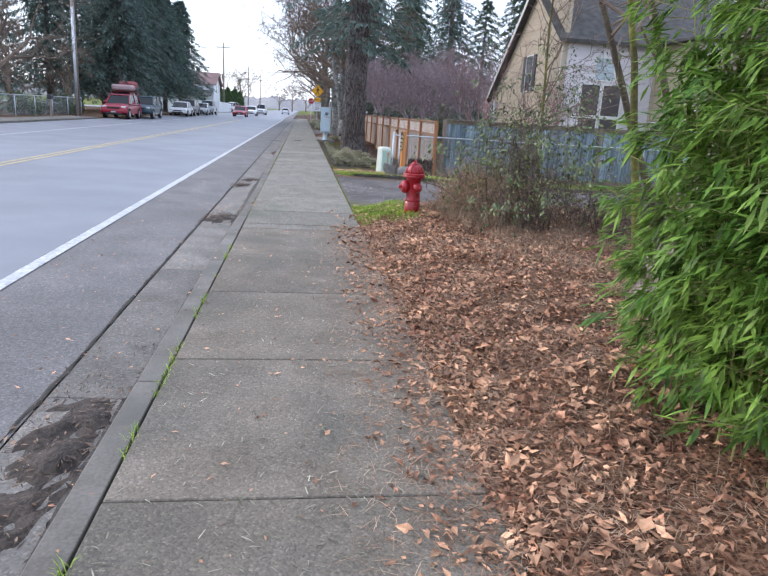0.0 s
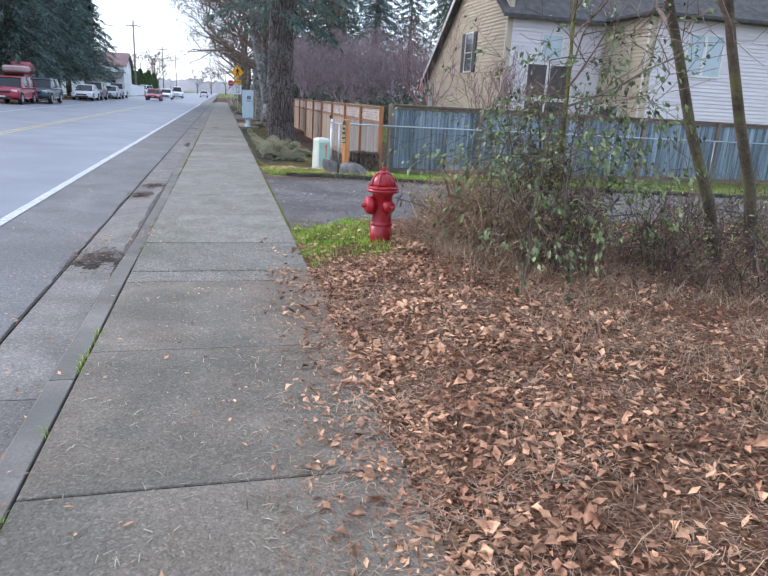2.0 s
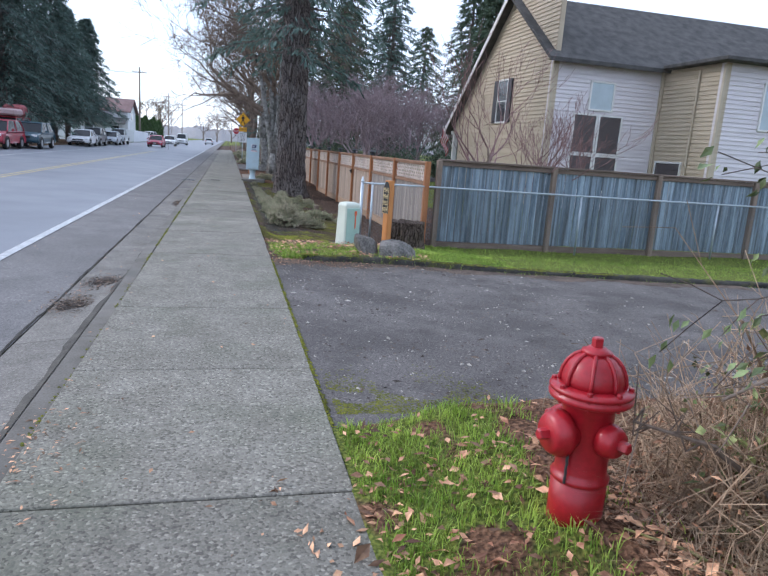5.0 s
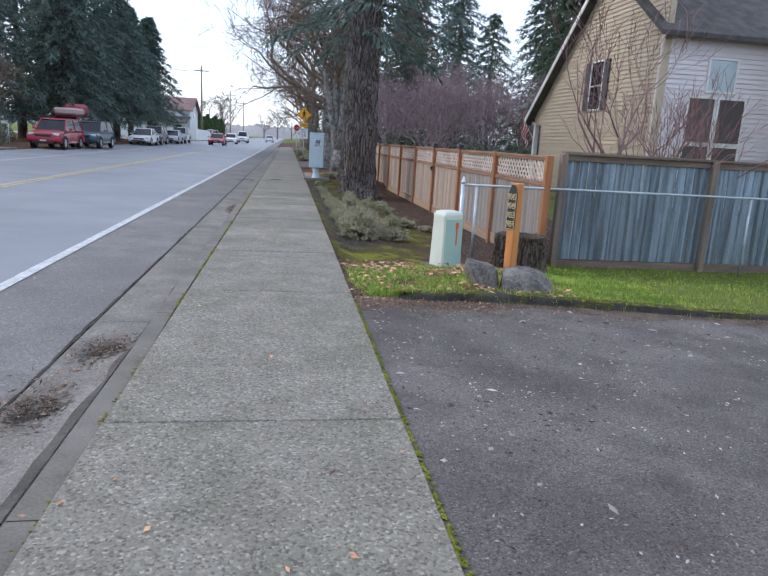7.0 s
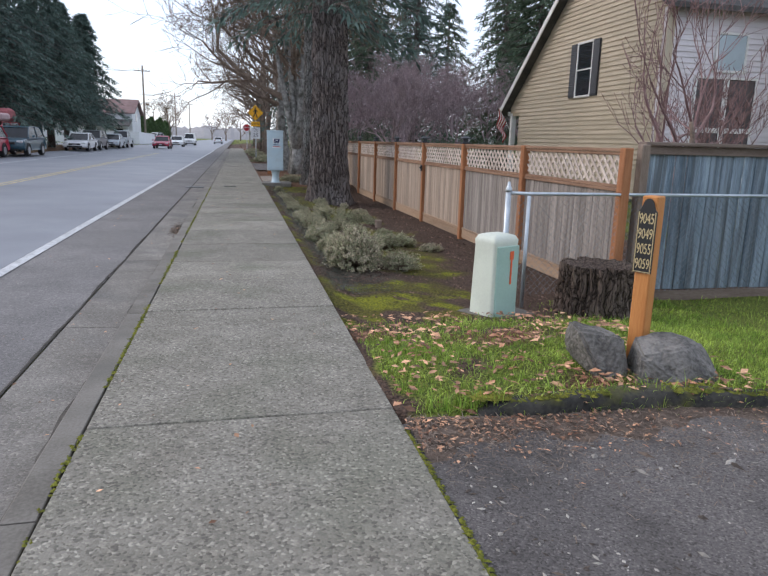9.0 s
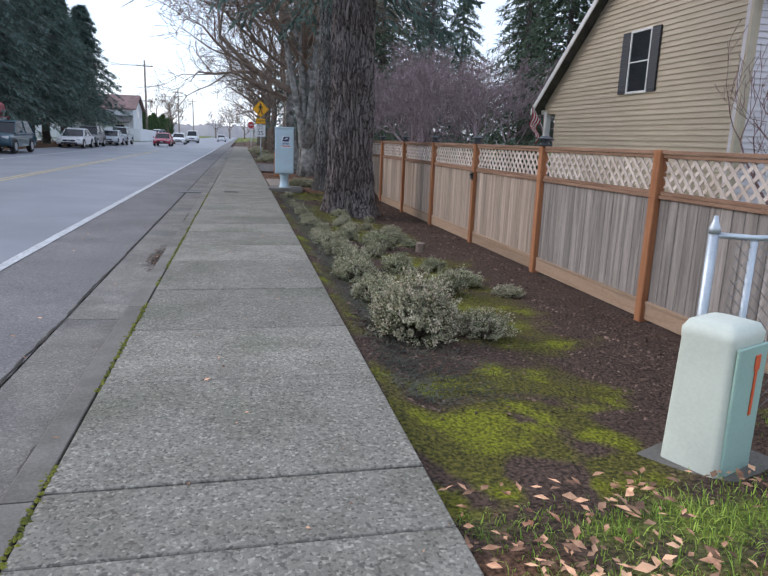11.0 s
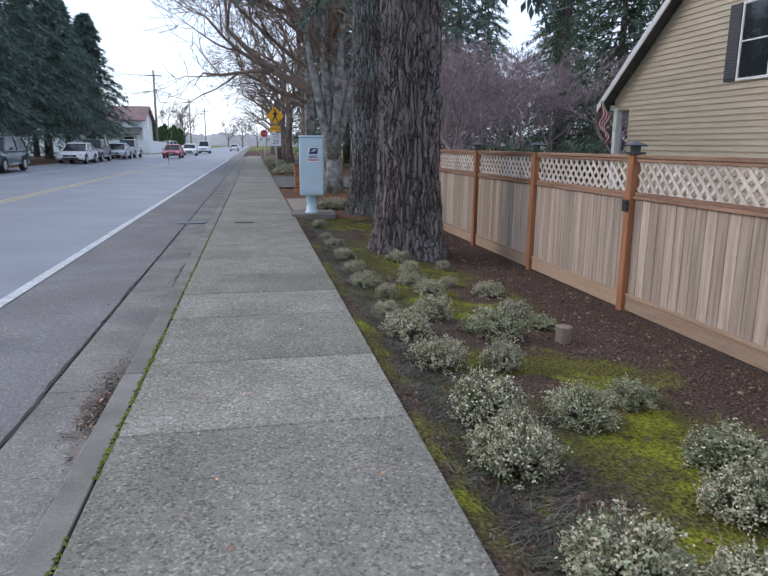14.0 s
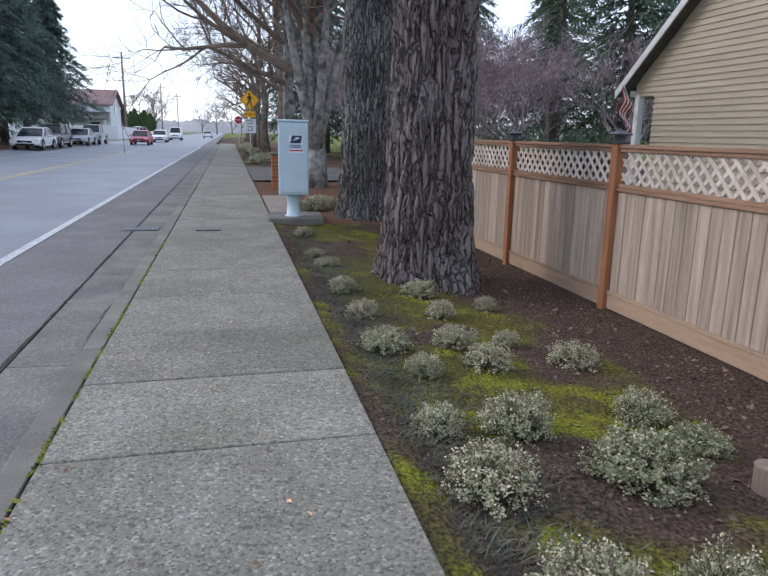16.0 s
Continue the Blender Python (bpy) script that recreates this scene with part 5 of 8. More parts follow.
# bamboo clump
def bamboo():
    rng.seed(21)
    t = thing("bamboo", "dense bright green bamboo clump with drooping leaves", "bamboo", (2.12, 2.9, 0.12))
    canes, leaves = Shape(), Shape()
    for k in range(64):
        bx, by = rng.uniform(-0.28, 1.0), rng.uniform(-1.1, 0.28)
        h = rng.uniform(1.2, 3.0)
        dx, dy = rng.uniform(-0.55, 0.25), rng.uniform(-0.3, 0.3)
        pts = [Vector((bx + dx * u * u * 0.6, by + dy * u * u * 0.6, -0.15 + h * u * (1 - 0.10 * u))) for u in [i / 7 for i in range(8)]]
        canes.tube(pts, [0.006 * (1 - 0.6 * i / 7) for i in range(8)], 5, False)
        for j in range(46):
            u = rng.uniform(0.2, 1.0)
            i = min(6, int(u * 7))
            p = pts[i].lerp(pts[i + 1], u * 7 - i)
            a = rng.uniform(0, 6.28)
            out = Vector((math.cos(a), math.sin(a), rng.uniform(-0.1, 0.4)))
            q = p + out * rng.uniform(0.08, 0.32)
            canes.tube([p, q], 0.0022, 3, False)
            for l in range(15):
                d = out * 0.8 + rvec(0.6) + Vector((-0.1, -0.1, -0.6))
                leaves.leaf(q + rvec(0.045), d, Vector((0, 0, 1)) + rvec(0.35), rng.uniform(0.07, 0.155), rng.uniform(0.015, 0.025), 0.15)
    part("cane_clump", canes, BAMBOO_CANE, t)
    part("foliage", leaves, BAMBOO_LEAF, t, "bright green narrow leaves")


bamboo()

# thin mossy trunks in the thicket
for i, (x, y, h, r, lx, ly) in enumerate(((3.3, 5.88, 5.0, 0.04, -0.2, 0.0), (5.05, 8.6, 5.2, 0.058, -0.44, 0.02), (5.55, 8.7, 5.5, 0.06, -0.38, 0.0), (6.3, 8.4, 5.4, 0.06, -0.12, 0.0), (6.6, 7.6, 5.0, 0.055, -0.05, 0.05), (6.8, 8.8, 5.6, 0.07, 0.0, 0.0), (3.3, 8.9, 3.4, 0.028, -0.03, 0.02))):
    bare_tree("young_tree", "slender bare young tree with mossy bark", x, y, h, r, 40 + i, (lx, ly), BARK_MOSSY if i in (0, 3, 6) else BARK_DULL, TWIG, 3, 3, 9, 0.8, 0.35, 0.3, 0.05, "thicket trees", None, 0.003)


def bramble(x, y, h, w, seed, stems=26, leaves_per=10, dead=True, leafy=0.7):
    rng.seed(seed)
    stems = round(stems * 0.75)
    t = thing("bramble_bush", "tangled brown bramble with dull green leaves" if leafy > 0.4 else "tangled dead brown bramble with few leaves", "bush", (x, y, ground_z(x, y)), group="thicket bushes")
    st, lv, dl = Shape(), Shape(), Shape()
    for k in range(stems):
        a, reach = rng.uniform(0, 6.28), rng.uniform(0.2, 1.0) * w
        hh = h * rng.uniform(0.5, 1.1)
        b = Vector((rng.uniform(-0.3, 0.3) * w, rng.uniform(-0.3, 0.3) * w, -0.1))
        e = Vector((math.cos(a), math.sin(a), 0)) * reach
        pts = [b, b + e * 0.12 + Vector((0, 0, hh * 0.55)), b + e * 0.45 + Vector((0, 0, hh)), b + e * 0.85 + Vector((0, 0, hh * 0.86)), b + e * 1.2 + Vector((0, 0, hh * rng.uniform(0.25, 0.7)))]
        pts = [p + rvec(0.11) for p in pts[:1] + pts[1:]]
        st.tube(pts, [0.007, 0.006, 0.005, 0.004, 0.0025], 4, False)
        for j in range(6):
            i = rng.randrange(1, 4)
            p = pts[i].lerp(pts[i + 1], rng.random())
            q = p + rvec(0.3) + Vector((0, 0, 0.08))
            st.tube([p, q], [0.003, 0.0018], 3, False)
            st.tube([q, q + rvec(0.2)], 0.0015, 3, False)
            st.tube([p.lerp(q, 0.6), q + rvec(0.22)], 0.0015, 3, False)
            if rng.random() < leafy and p.z > 0.35 * h:
                for l in range(round(leaves_per * 1.7)):
                    lv.leaf(p.lerp(q, rng.random()) + rvec(0.05), rvec() + Vector((0, 0, 0.1)), Vector((0, 0, 1)) + rvec(0.5), rng.uniform(0.03, 0.085), rng.uniform(0.018, 0.042), 0.2)
        for j in range(9):
            i = rng.randrange(0, 4)
            p = pts[i].lerp(pts[i + 1], rng.random()) + rvec(0.12)
            dl.leaf(p, rvec() + Vector((0, 0, -0.3)), Vector((0, 0, 1)) + rvec(0.6), rng.uniform(0.02, 0.055), rng.uniform(0.008, 0.02), 0.3)
    part("stem_tangle", st, DEADGRASS if leafy < 0.25 else DARK_TWIG, t)
    part("dry_foliage", dl, DEADLEAF, t, "withered brown leaves")
    if lv.v:
        part("foliage", lv, SHRUB_LEAF, t, "dull green small leaves")


for i, (x, y, h, w, s, lp, lf) in enumerate(((2.35, 9.75, 0.5, 0.5, 34, 3, 0.2), (2.6, 9.1, 0.7, 0.6, 50, 3, 0.2), (3.0, 8.8, 1.45, 0.7, 30, 5, 0.7), (3.0, 8.2, 0.9, 0.5, 30, 4, 0.4), (2.45, 9.3, 0.75, 0.5, 40, 3, 0.2), (2.75, 8.6, 0.6, 0.5, 40, 3, 0.15), (3.9, 8.3, 0.6, 0.8, 24, 4, 0.35),
                                             (3.9, 9.0, 0.6, 0.8, 24, 3, 0.3), (4.6, 8.6, 0.55, 1.0, 24, 3, 0.3), (5.5, 9.4, 0.6, 1.2, 26, 4, 0.4), (6.6, 9.8, 0.6, 1.2, 26, 4, 0.4), (2.95, 8.5, 0.45, 0.6, 34, 3, 0.4), (4.4, 7.3, 0.5, 0.9, 32, 3, 0.3), (2.2, 9.3, 0.35, 0.4, 30, 2, 0.2), (5.4, 7.9, 0.5, 1.0, 30, 3, 0.3))):
    bramble(x, y, h, w, 100 + i, s, lp, True, lf)


def on_ground(x, y):
    return 0.003 if (x < 0.83 and -0.75 < x) else (-0.1 if x < -0.8 else ground_z(x, y))


# leaf litter, needles and stems lying on the verge
def litter():
    rng.seed(5)
    lv, nd = Shape(), Shape()
    count = 0
    while count < 27000:
        x, y = 0.35 + abs(rng.gauss(0, 1)) * 1.8, rng.uniform(-0.6, 10.2)
        if x > 5.5 or (y > 8.9 and x < 1.75 and rng.random() < 0.75) or (x < 0.85 and rng.random() > (x - 0.3) * 0.7):
            continue
        if y > 7 and x > 2.6 and rng.random() < 0.6:
            continue
        if x > 1.0 and noise.noise((x * 1.6, y * 1.6, 3)) + 0.5 * noise.noise((x * 4, y * 4, 3)) < rng.uniform(-0.75, 0.05):
            continue
        z = on_ground(x, y) + rng.uniform(0.0, 0.035 if x > 0.9 else 0.008)
        a = rng.uniform(0, 6.28)
        s = rng.uniform(0.022, 0.075) * (1.35 if rng.random() < 0.12 else 0.9)
        lv.leaf(Vector((x, y, z)), Vector((math.cos(a), math.sin(a), rng.uniform(-0.3, 0.6))), Vector((rng.uniform(-0.8, 0.8), rng.uniform(-0.8, 0.8), 1)), s, s * rng.uniform(0.3, 0.65), rng.uniform(-0.4, 0.7))
        count += 1
    count = 0
    while count < 34000:
        x, y = 0.2 + abs(rng.gauss(0, 1)) * 1.7, rng.uniform(-0.6, 9.8)
        if x > 5 or (y > 8.9 and x < 1.75) or (x < 0.85 and rng.random() > 0.12 + (x - 0.2) * 0.7):
            continue
        p = Vector((x, y, on_ground(x, y) + rng.uniform(0.002, 0.03 if x > 0.9 else 0.008)))
        a = rng.uniform(0, 6.28)
        d = Vector((math.cos(a), math.sin(a), rng.uniform(-0.12, 0.2))) * rng.uniform(0.05, 0.13)
        s = Vector((-math.sin(a), math.cos(a), 0)) * 0.0013
        m = p + d * 0.5 + Vector((0, 0, 0.006))
        nd.add([p - s, p + s, m + s, m - s, p + d], [(0, 1, 2, 3), (3, 2, 4)])
        count += 1
    for k in range(2600):
        x, y = rng.gauss(0.80, 0.13), rng.uniform(-0.6, 8.9)
        a = rng.uniform(0, 6.28)
        s = rng.uniform(0.015, 0.045)
        lv.leaf(Vector((x, y, on_ground(x, y) + rng.uniform(0.002, 0.018))), Vector((math.cos(a), math.sin(a), rng.uniform(-0.1, 0.3))), Vector((rng.uniform(-0.4, 0.4), 0, 1)), s, s * rng.uniform(0.25, 0.6), 0.2)
        p = Vector((rng.gauss(0.76, 0.16), rng.uniform(-0.6, 8.9), 0.006))
        p.z = on_ground(p.x, p.y) + rng.uniform(0.003, 0.02)
        d = Vector((math.cos(a), math.sin(a), rng.uniform(-0.05, 0.15))) * rng.uniform(0.05, 0.12)
        w = Vector((-math.sin(a), math.cos(a), 0)) * 0.0012
        nd.add([p - w, p + w, p + d * 0.5 + w + Vector((0, 0, 0.005)), p + d * 0.5 - w + Vector((0, 0, 0.005)), p + d], [(0, 1, 2, 3), (3, 2, 4)])
    solid("fallen_leaves", lv, DEADLEAF, "dry brown fallen leaves covering the verge", "leaf litter", kind="stuff")
    solid("fallen_needles", nd, NEEDLES, "brown conifer needles strewn on verge and sidewalk", "leaf litter", kind="stuff")
    # bits blown onto sidewalk, gutter and lawn corner
    bits = Shape()
    for k in range(3600):
        y = rng.uniform(-0.5, 9.5) if k < 900 else rng.uniform(9, 34)
        x = rng.uniform(-2.4, 0.8)
        if k > 1250:
            x, y = rng.uniform(0.85, 3.2), rng.uniform(16.1, 18.8)
            if noise.noise((x * 1.7, y * 1.7, 21)) < rng.uniform(-0.5, 0.25):
                continue
        if k > 3300:
            x, y = rng.uniform(0.85, 2.0), rng.uniform(8.8, 10.7)
        z = on_ground(x, y) if x > -0.75 else (-0.095 if x < -0.9 else 0.004)
        a = rng.uniform(0, 6.28)
        s = rng.uniform(0.012, 0.045) if k < 1250 else rng.uniform(0.03, 0.085)
        bits.leaf(Vector((x, y, z + (0.006 if k < 1250 else rng.uniform(0.025, 0.06)))), Vector((math.cos(a), math.sin(a), rng.uniform(0, 0.3))), Vector((rng.uniform(-0.4, 0.4), rng.uniform(-0.5, 0.2), 1)), s, s * rng.uniform(0.25, 0.6), 0.15)
    for k in range(650):
        x, y = 0.85 + abs(rng.gauss(0, 0.9)), kerb_y(1.5) - abs(rng.gauss(0, 0.16)) - 0.05
        if x > 3.5:
            continue
        y = kerb_y(x) - abs(rng.gauss(0, 0.2)) - 0.04
        a = rng.uniform(0, 6.28)
        s = rng.uniform(0.015, 0.045)
        bits.leaf(Vector((x, y, drive_z(x, y) + 0.016)), Vector((math.cos(a), math.sin(a), rng.uniform(0, 0.3))), Vector((0.3, 0, 1)), s, s * 0.5, 0.2)
    solid("leaf_scraps", bits, DEADLEAF, "small brown leaf scraps blown over the paving", "leaf litter", kind="stuff")


def sapling(x, y, h, r, seed, lean, leaf, n):
    """A thin dark stem with few side twigs and broad dark leaves."""
    rng.seed(seed)
    t = thing("sapling", "thin dark-stemmed sapling with drooping broad green leaves", "sapling", (x, y, ground_z(x, y)), group="thicket saplings")
    pts = [Vector((lean[0] * u * h + rng.uniform(-0.02, 0.02), lean[1] * u * h + rng.uniform(-0.02, 0.02), h * u - 0.05)) for u in [i / 8 for i in range(9)]]
    part("trunk", Shape().tube(pts, [r * (1 - 0.08 * i) for i in range(9)], 7), DARK_TWIG, t, smooth=True)
    tw, lv, tips = Shape(), Shape(), []
    for k in range(n):
        i = rng.randrange(3, 8)
        a = rng.uniform(0, 6.28)
        grow(tw, pts[i].lerp(pts[i + 1], rng.random()), Vector((math.cos(a), math.sin(a), 0.35)), 0.55, r * 0.4, 2, 0.7, 3, -0.02, 0.4, tips, 4, 0.7, 0.002)
    for p, e in tips:
        if rng.random() < 0.85:
            for l in range(3):
                s = leaf * rng.uniform(0.6, 1.2)
                lv.leaf(p + rvec(0.04), e * 0.6 + rvec(0.5) + Vector((0, 0, -0.7)), rvec(1) + Vector((-0.3, -0.5, 0.6)), s, s * 0.5, 0.2)
    part("twig_crown", tw, DARK_TWIG, t)
    part("foliage", lv, BROAD_LEAF, t, "broad dark green leaves")


BROAD_LEAF = material("broad_dark_leaf", (0.05, 0.085, 0.03), (0.20, 0.25, 0.10), 0.45, 4.0, 0.0, 30.0, island=0.5)
for i, (x, y, h, r, lx, ly, lf, n) in enumerate(((2.46, 7.76, 1.35, 0.013, 0.02, 0.02, 0.06, 7), (2.8, 7.95, 1.35, 0.011, 0.05, 0.0, 0.065, 12), (2.95, 8.2, 1.6, 0.012, 0.05, 0.05, 0.06, 14), (2.9, 8.5, 1.9, 0.013, -0.05, 0.0, 0.055, 14), (2.6, 8.8, 1.35, 0.010, -0.12, 0.0, 0.045, 7))):
    sapling(x, y, h, r, 150 + i, (lx, ly), lf, n)
# broken dead branches reaching out of the brambles
for i, (a, b, c) in enumerate((((2.5, 9.3, 0.5), (2.2, 9.25, 0.85), (1.95, 9.2, 0.78)), ((2.6, 9.0, 0.3), (2.05, 9.3, 0.55), (1.75, 9.4, 0.62)), ((2.9, 8.6, 0.4), (2.5, 8.5, 0.95), (2.2, 8.4, 1.0)))):
    A, B, C = (Vector(p) for p in (a, b, c))
    A.z = ground_z(A.x, A.y) - 0.05
    s = Shape().tube([A, B, C], [0.014, 0.011, 0.006], 6)
    rng.seed(170 + i)
    for k in range(7):
        p = B.lerp(C, rng.random())
        s.tube([p, p + rvec(0.12), p + rvec(0.22)], [0.005, 0.004, 0.002], 4, False)
    solid("dead_branch", s, TWIG, "broken dark dead branch sticking out of the brambles", "branch", group="dead branches")


litter()


def blades(name, label, mat, n, place, h0, h1, w, lean=0.5):
    s = Shape()
    k = 0
    while k < n:
        spot = place()
        if spot is None:
            continue
        x, y = spot
        p = Vector((x, y, ground_z(x, y) - 0.01))
        a, h = rng.uniform(0, 6.28), rng.uniform(h0, h1)
        l = Vector((math.cos(a), math.sin(a), 0)) * h * rng.uniform(0.1, lean)
        sd = Vector((-math.sin(a), math.cos(a), 0)) * w * 0.5
        m, e = p + l * 0.35 + Vector((0, 0, h * 0.6)), p + l + Vector((0, 0, h * rng.uniform(0.7, 1.0)))
        s.add([p - sd, p + sd, m + sd * 0.8, m - sd * 0.8, e], [(0, 1, 2, 3), (3, 2, 4)])
        k += 1
    solid(name, s, mat, label, "grass", kind="stuff")


def corner_spot():
    x, y = rng.uniform(0.86, 2.1), rng.uniform(8.7, 10.8)
    return (x, y) if rng.random() < masks(x, y)[1] else None


def lawn_spot():
    x = rng.uniform(0.87, 12) if rng.random() < 0.4 else rng.uniform(0.87, 4.6)
    y = rng.uniform(kerb_y(x) + 0.05, 19.55)
    return (x, y) if rng.random() < masks(x, y)[1] * 0.9 and y > kerb_y(x) + 0.05 else None


def thicket_spot():
    x, y = rng.uniform(2.0, 6.5), rng.uniform(5.2, 10.6)
    return (x, y) if x > 2.0 + 0.9 * noise.noise((x, y, 0.5)) + 0.12 * abs(y - 9) and noise.noise((x * 1.7, y * 1.7, 9)) > -0.25 else None


rng.seed(9)
blades("corner_grass", "bright green grass tuft patch beside the hydrant", GRASS, 3800, corner_spot, 0.03, 0.095, 0.006, 0.9)
blades("lawn_grass", "short green lawn grass with fallen leaves", GRASS, 40000, lawn_spot, 0.015, 0.07, 0.0055, 1.3)
blades("dead_grass", "tangle of dead brown grass stems under the brambles", DEADGRASS, 11000, thicket_spot, 0.04, 0.15, 0.004, 4.0)
def mound_spot():
    x, y = rng.gauss(2.65, 0.45), rng.gauss(9.1, 0.5)
    return (x, y) if 1.95 < x < 4.2 and 7.6 < y < 10.4 else None


def kerb_spot():
    x = rng.uniform(1.0, 9.0)
    return (x, kerb_y(x) + rng.uniform(-0.1, 0.14)) if noise.noise((x * 1.4, 0, 12)) > -0.15 else None


blades("dead_grass_mound", "matted dead brown grass beside the hydrant", DEADGRASS, 7000, mound_spot, 0.06, 0.24, 0.0045, 3.0)
blades("kerb_grass", "grass tufts overhanging the driveway kerb", GRASS, 3200, kerb_spot, 0.05, 0.15, 0.006, 1.1)
blades("dead_grass_tufts", "sparse dry grass stems in the leaf litter", DEADGRASS, 1500, lambda: (rng.uniform(1.2, 3.2), rng.uniform(0.5, 9)), 0.04, 0.16, 0.004, 1.5)

# sticks lying about
for i, (a, b, r) in enumerate((((1.95, 3.6, 0.24), (2.35, 3.1, 0.22), 0.011), ((1.55, 8.9, 0.22), (1.95, 9.15, 0.3), 0.008), ((2.05, 9.0, 0.24), (1.75, 9.35, 0.27), 0.007), ((1.3, 5.1, 0.17), (1.5, 5.0, 0.2), 0.008), ((2.2, 3.9, 0.24), (2.6, 3.75, 0.26), 0.01))):
    A, B = Vector(a), Vector(b)
    A.z, B.z = ground_z(A.x, A.y) + 0.02, ground_z(B.x, B.y) + 0.03
    solid("fallen_stick", Shape().tube([A, A.lerp(B, 0.5) + Vector((0.02, 0.02, 0.01)), B], [r, r * 0.9, r * 0.6], 6), BAMBOO_CANE if i < 3 else TWIG, "pale dry stick lying on the litter", "stick", group="sticks")


# muck and leaf heaps in the gutter
def heap(x, y, z, a, b, h, seed):
    rng.seed(seed)
    s = strip([-a + 2 * a * i / 14 for i in range(15)], [-b + 2 * b * j / 26 for j in range(27)], lambda u, v: h * 1.6 * (0.5 - (u / a) ** 2 - (v / b) ** 2 + 1.0 * noise.noise((u * 7, v * 5, seed)) + 0.55 * noise.noise((u * 25, v * 25, seed))) - 0.004 if (u / a) ** 2 + (v / b) ** 2 < 0.9 else -0.06)
    t = thing("leaf_heap", "dark wet heap of rotting leaves in the gutter", "debris", (x, y, z), group="gutter debris")
    part("muck", s, MUCK, t, smooth=True)
    l, tw = Shape(), Shape()
    for k in range(900):
        u, v = max(-0.25, min(0.2, rng.gauss(0, a * 0.75))), rng.gauss(0, b * 0.75)
        q = rng.uniform(0, 6.28)
        sz = rng.uniform(0.02, 0.06)
        (l if k % 3 == 0 else tw).leaf(Vector((u, v, h * 0.7 * max(0, 1 - (u / a) ** 2 - (v / b) ** 2) + 0.008)), Vector((math.cos(q), math.sin(q), rng.uniform(-0.1, 0.4))), Vector((rng.uniform(-0.6, 0.6), rng.uniform(-0.6, 0.6), 1)), sz, sz * rng.uniform(0.08, 0.3), 0.2)
    part("leaf_scatter", l, WET_LEAF, t)
    part("stem_tangle", tw, WET_TWIG, t)


for i, (x, y, a, b, h) in enumerate(((-1.12, 2.95, 0.25, 0.95, 0.035), (-1.12, 9.7, 0.25, 0.4, 0.03), (-1.05, 14.9, 0.16, 0.25, 0.025), (-1.15, 13.9, 0.2, 0.25, 0.02), (-0.98, 24.7, 0.07, 0.5, 0.012))):
    heap(x, y, -0.108 + 0.03 * (9 < y < 15), a, b, h, 60 + i)


# silvery shrubs of the planting bed, four kinds copied about
def sage(seed, w, h, dry, n=250, size=1.0):
    rng.seed(seed)
    t = thing("low_shrub", "low rounded silvery green shrub with dry pale tips" if dry > 0.35 else "low rounded grey-green leafy shrub", "shrub", (0, 0, 0), group="bed shrubs")
    st, lv, tp = Shape(), Shape(), Shape()
    for k in range(n):
        a, e = rng.uniform(0, 6.28), math.asin(rng.uniform(0.0, 1.0) ** 1.1)
        lump = noise.noise((math.cos(a) * 2.2, math.sin(a) * 2.2, seed + e * 2.5))
        rr = rng.uniform(0.72, 1.06) * (1 + 0.28 * lump)
        tip = Vector((math.cos(a) * math.cos(e) * w * rr, math.sin(a) * math.cos(e) * w * rr, math.sin(e) ** 0.7 * h * rr + 0.02))
        b = Vector((tip.x * 0.15, tip.y * 0.15, -0.03))
        mid = b.lerp(tip, 0.55) + Vector((0, 0, h * 0.1)) + rvec(0.02)
        st.tube([b, mid, tip], [0.004, 0.003, 0.0018], 3, False)
        if rng.random() < 0.14:
            st.tube([mid, tip + (tip - mid) * rng.uniform(0.2, 0.5) + rvec(0.02)], [0.002, 0.001], 3, False)
        for j in range(22 if w < 0.3 else 26):
            u = 1.02 - 0.38 * rng.random() ** 1.6
            p = (b.lerp(mid, u / 0.55) if u < 0.55 else mid.lerp(tip, (u - 0.55) / 0.45)) + rvec(0.017)
            d = (tip - b).normalized() * 0.5 + rvec(1.0)
            (tp if rng.random() < dry and u > 0.86 else lv).leaflet(p, d, tip.normalized() + rvec(0.7), rng.uniform(0.010, 0.020) * size, rng.uniform(0.008, 0.0135) * size)
    part("stem_tangle", st, TWIG, t)
    part("foliage", lv, SAGE_LEAF, t)
    part("dry_foliage", tp, SAGE_TIP, t, "pale dried leaf tips")
    return t


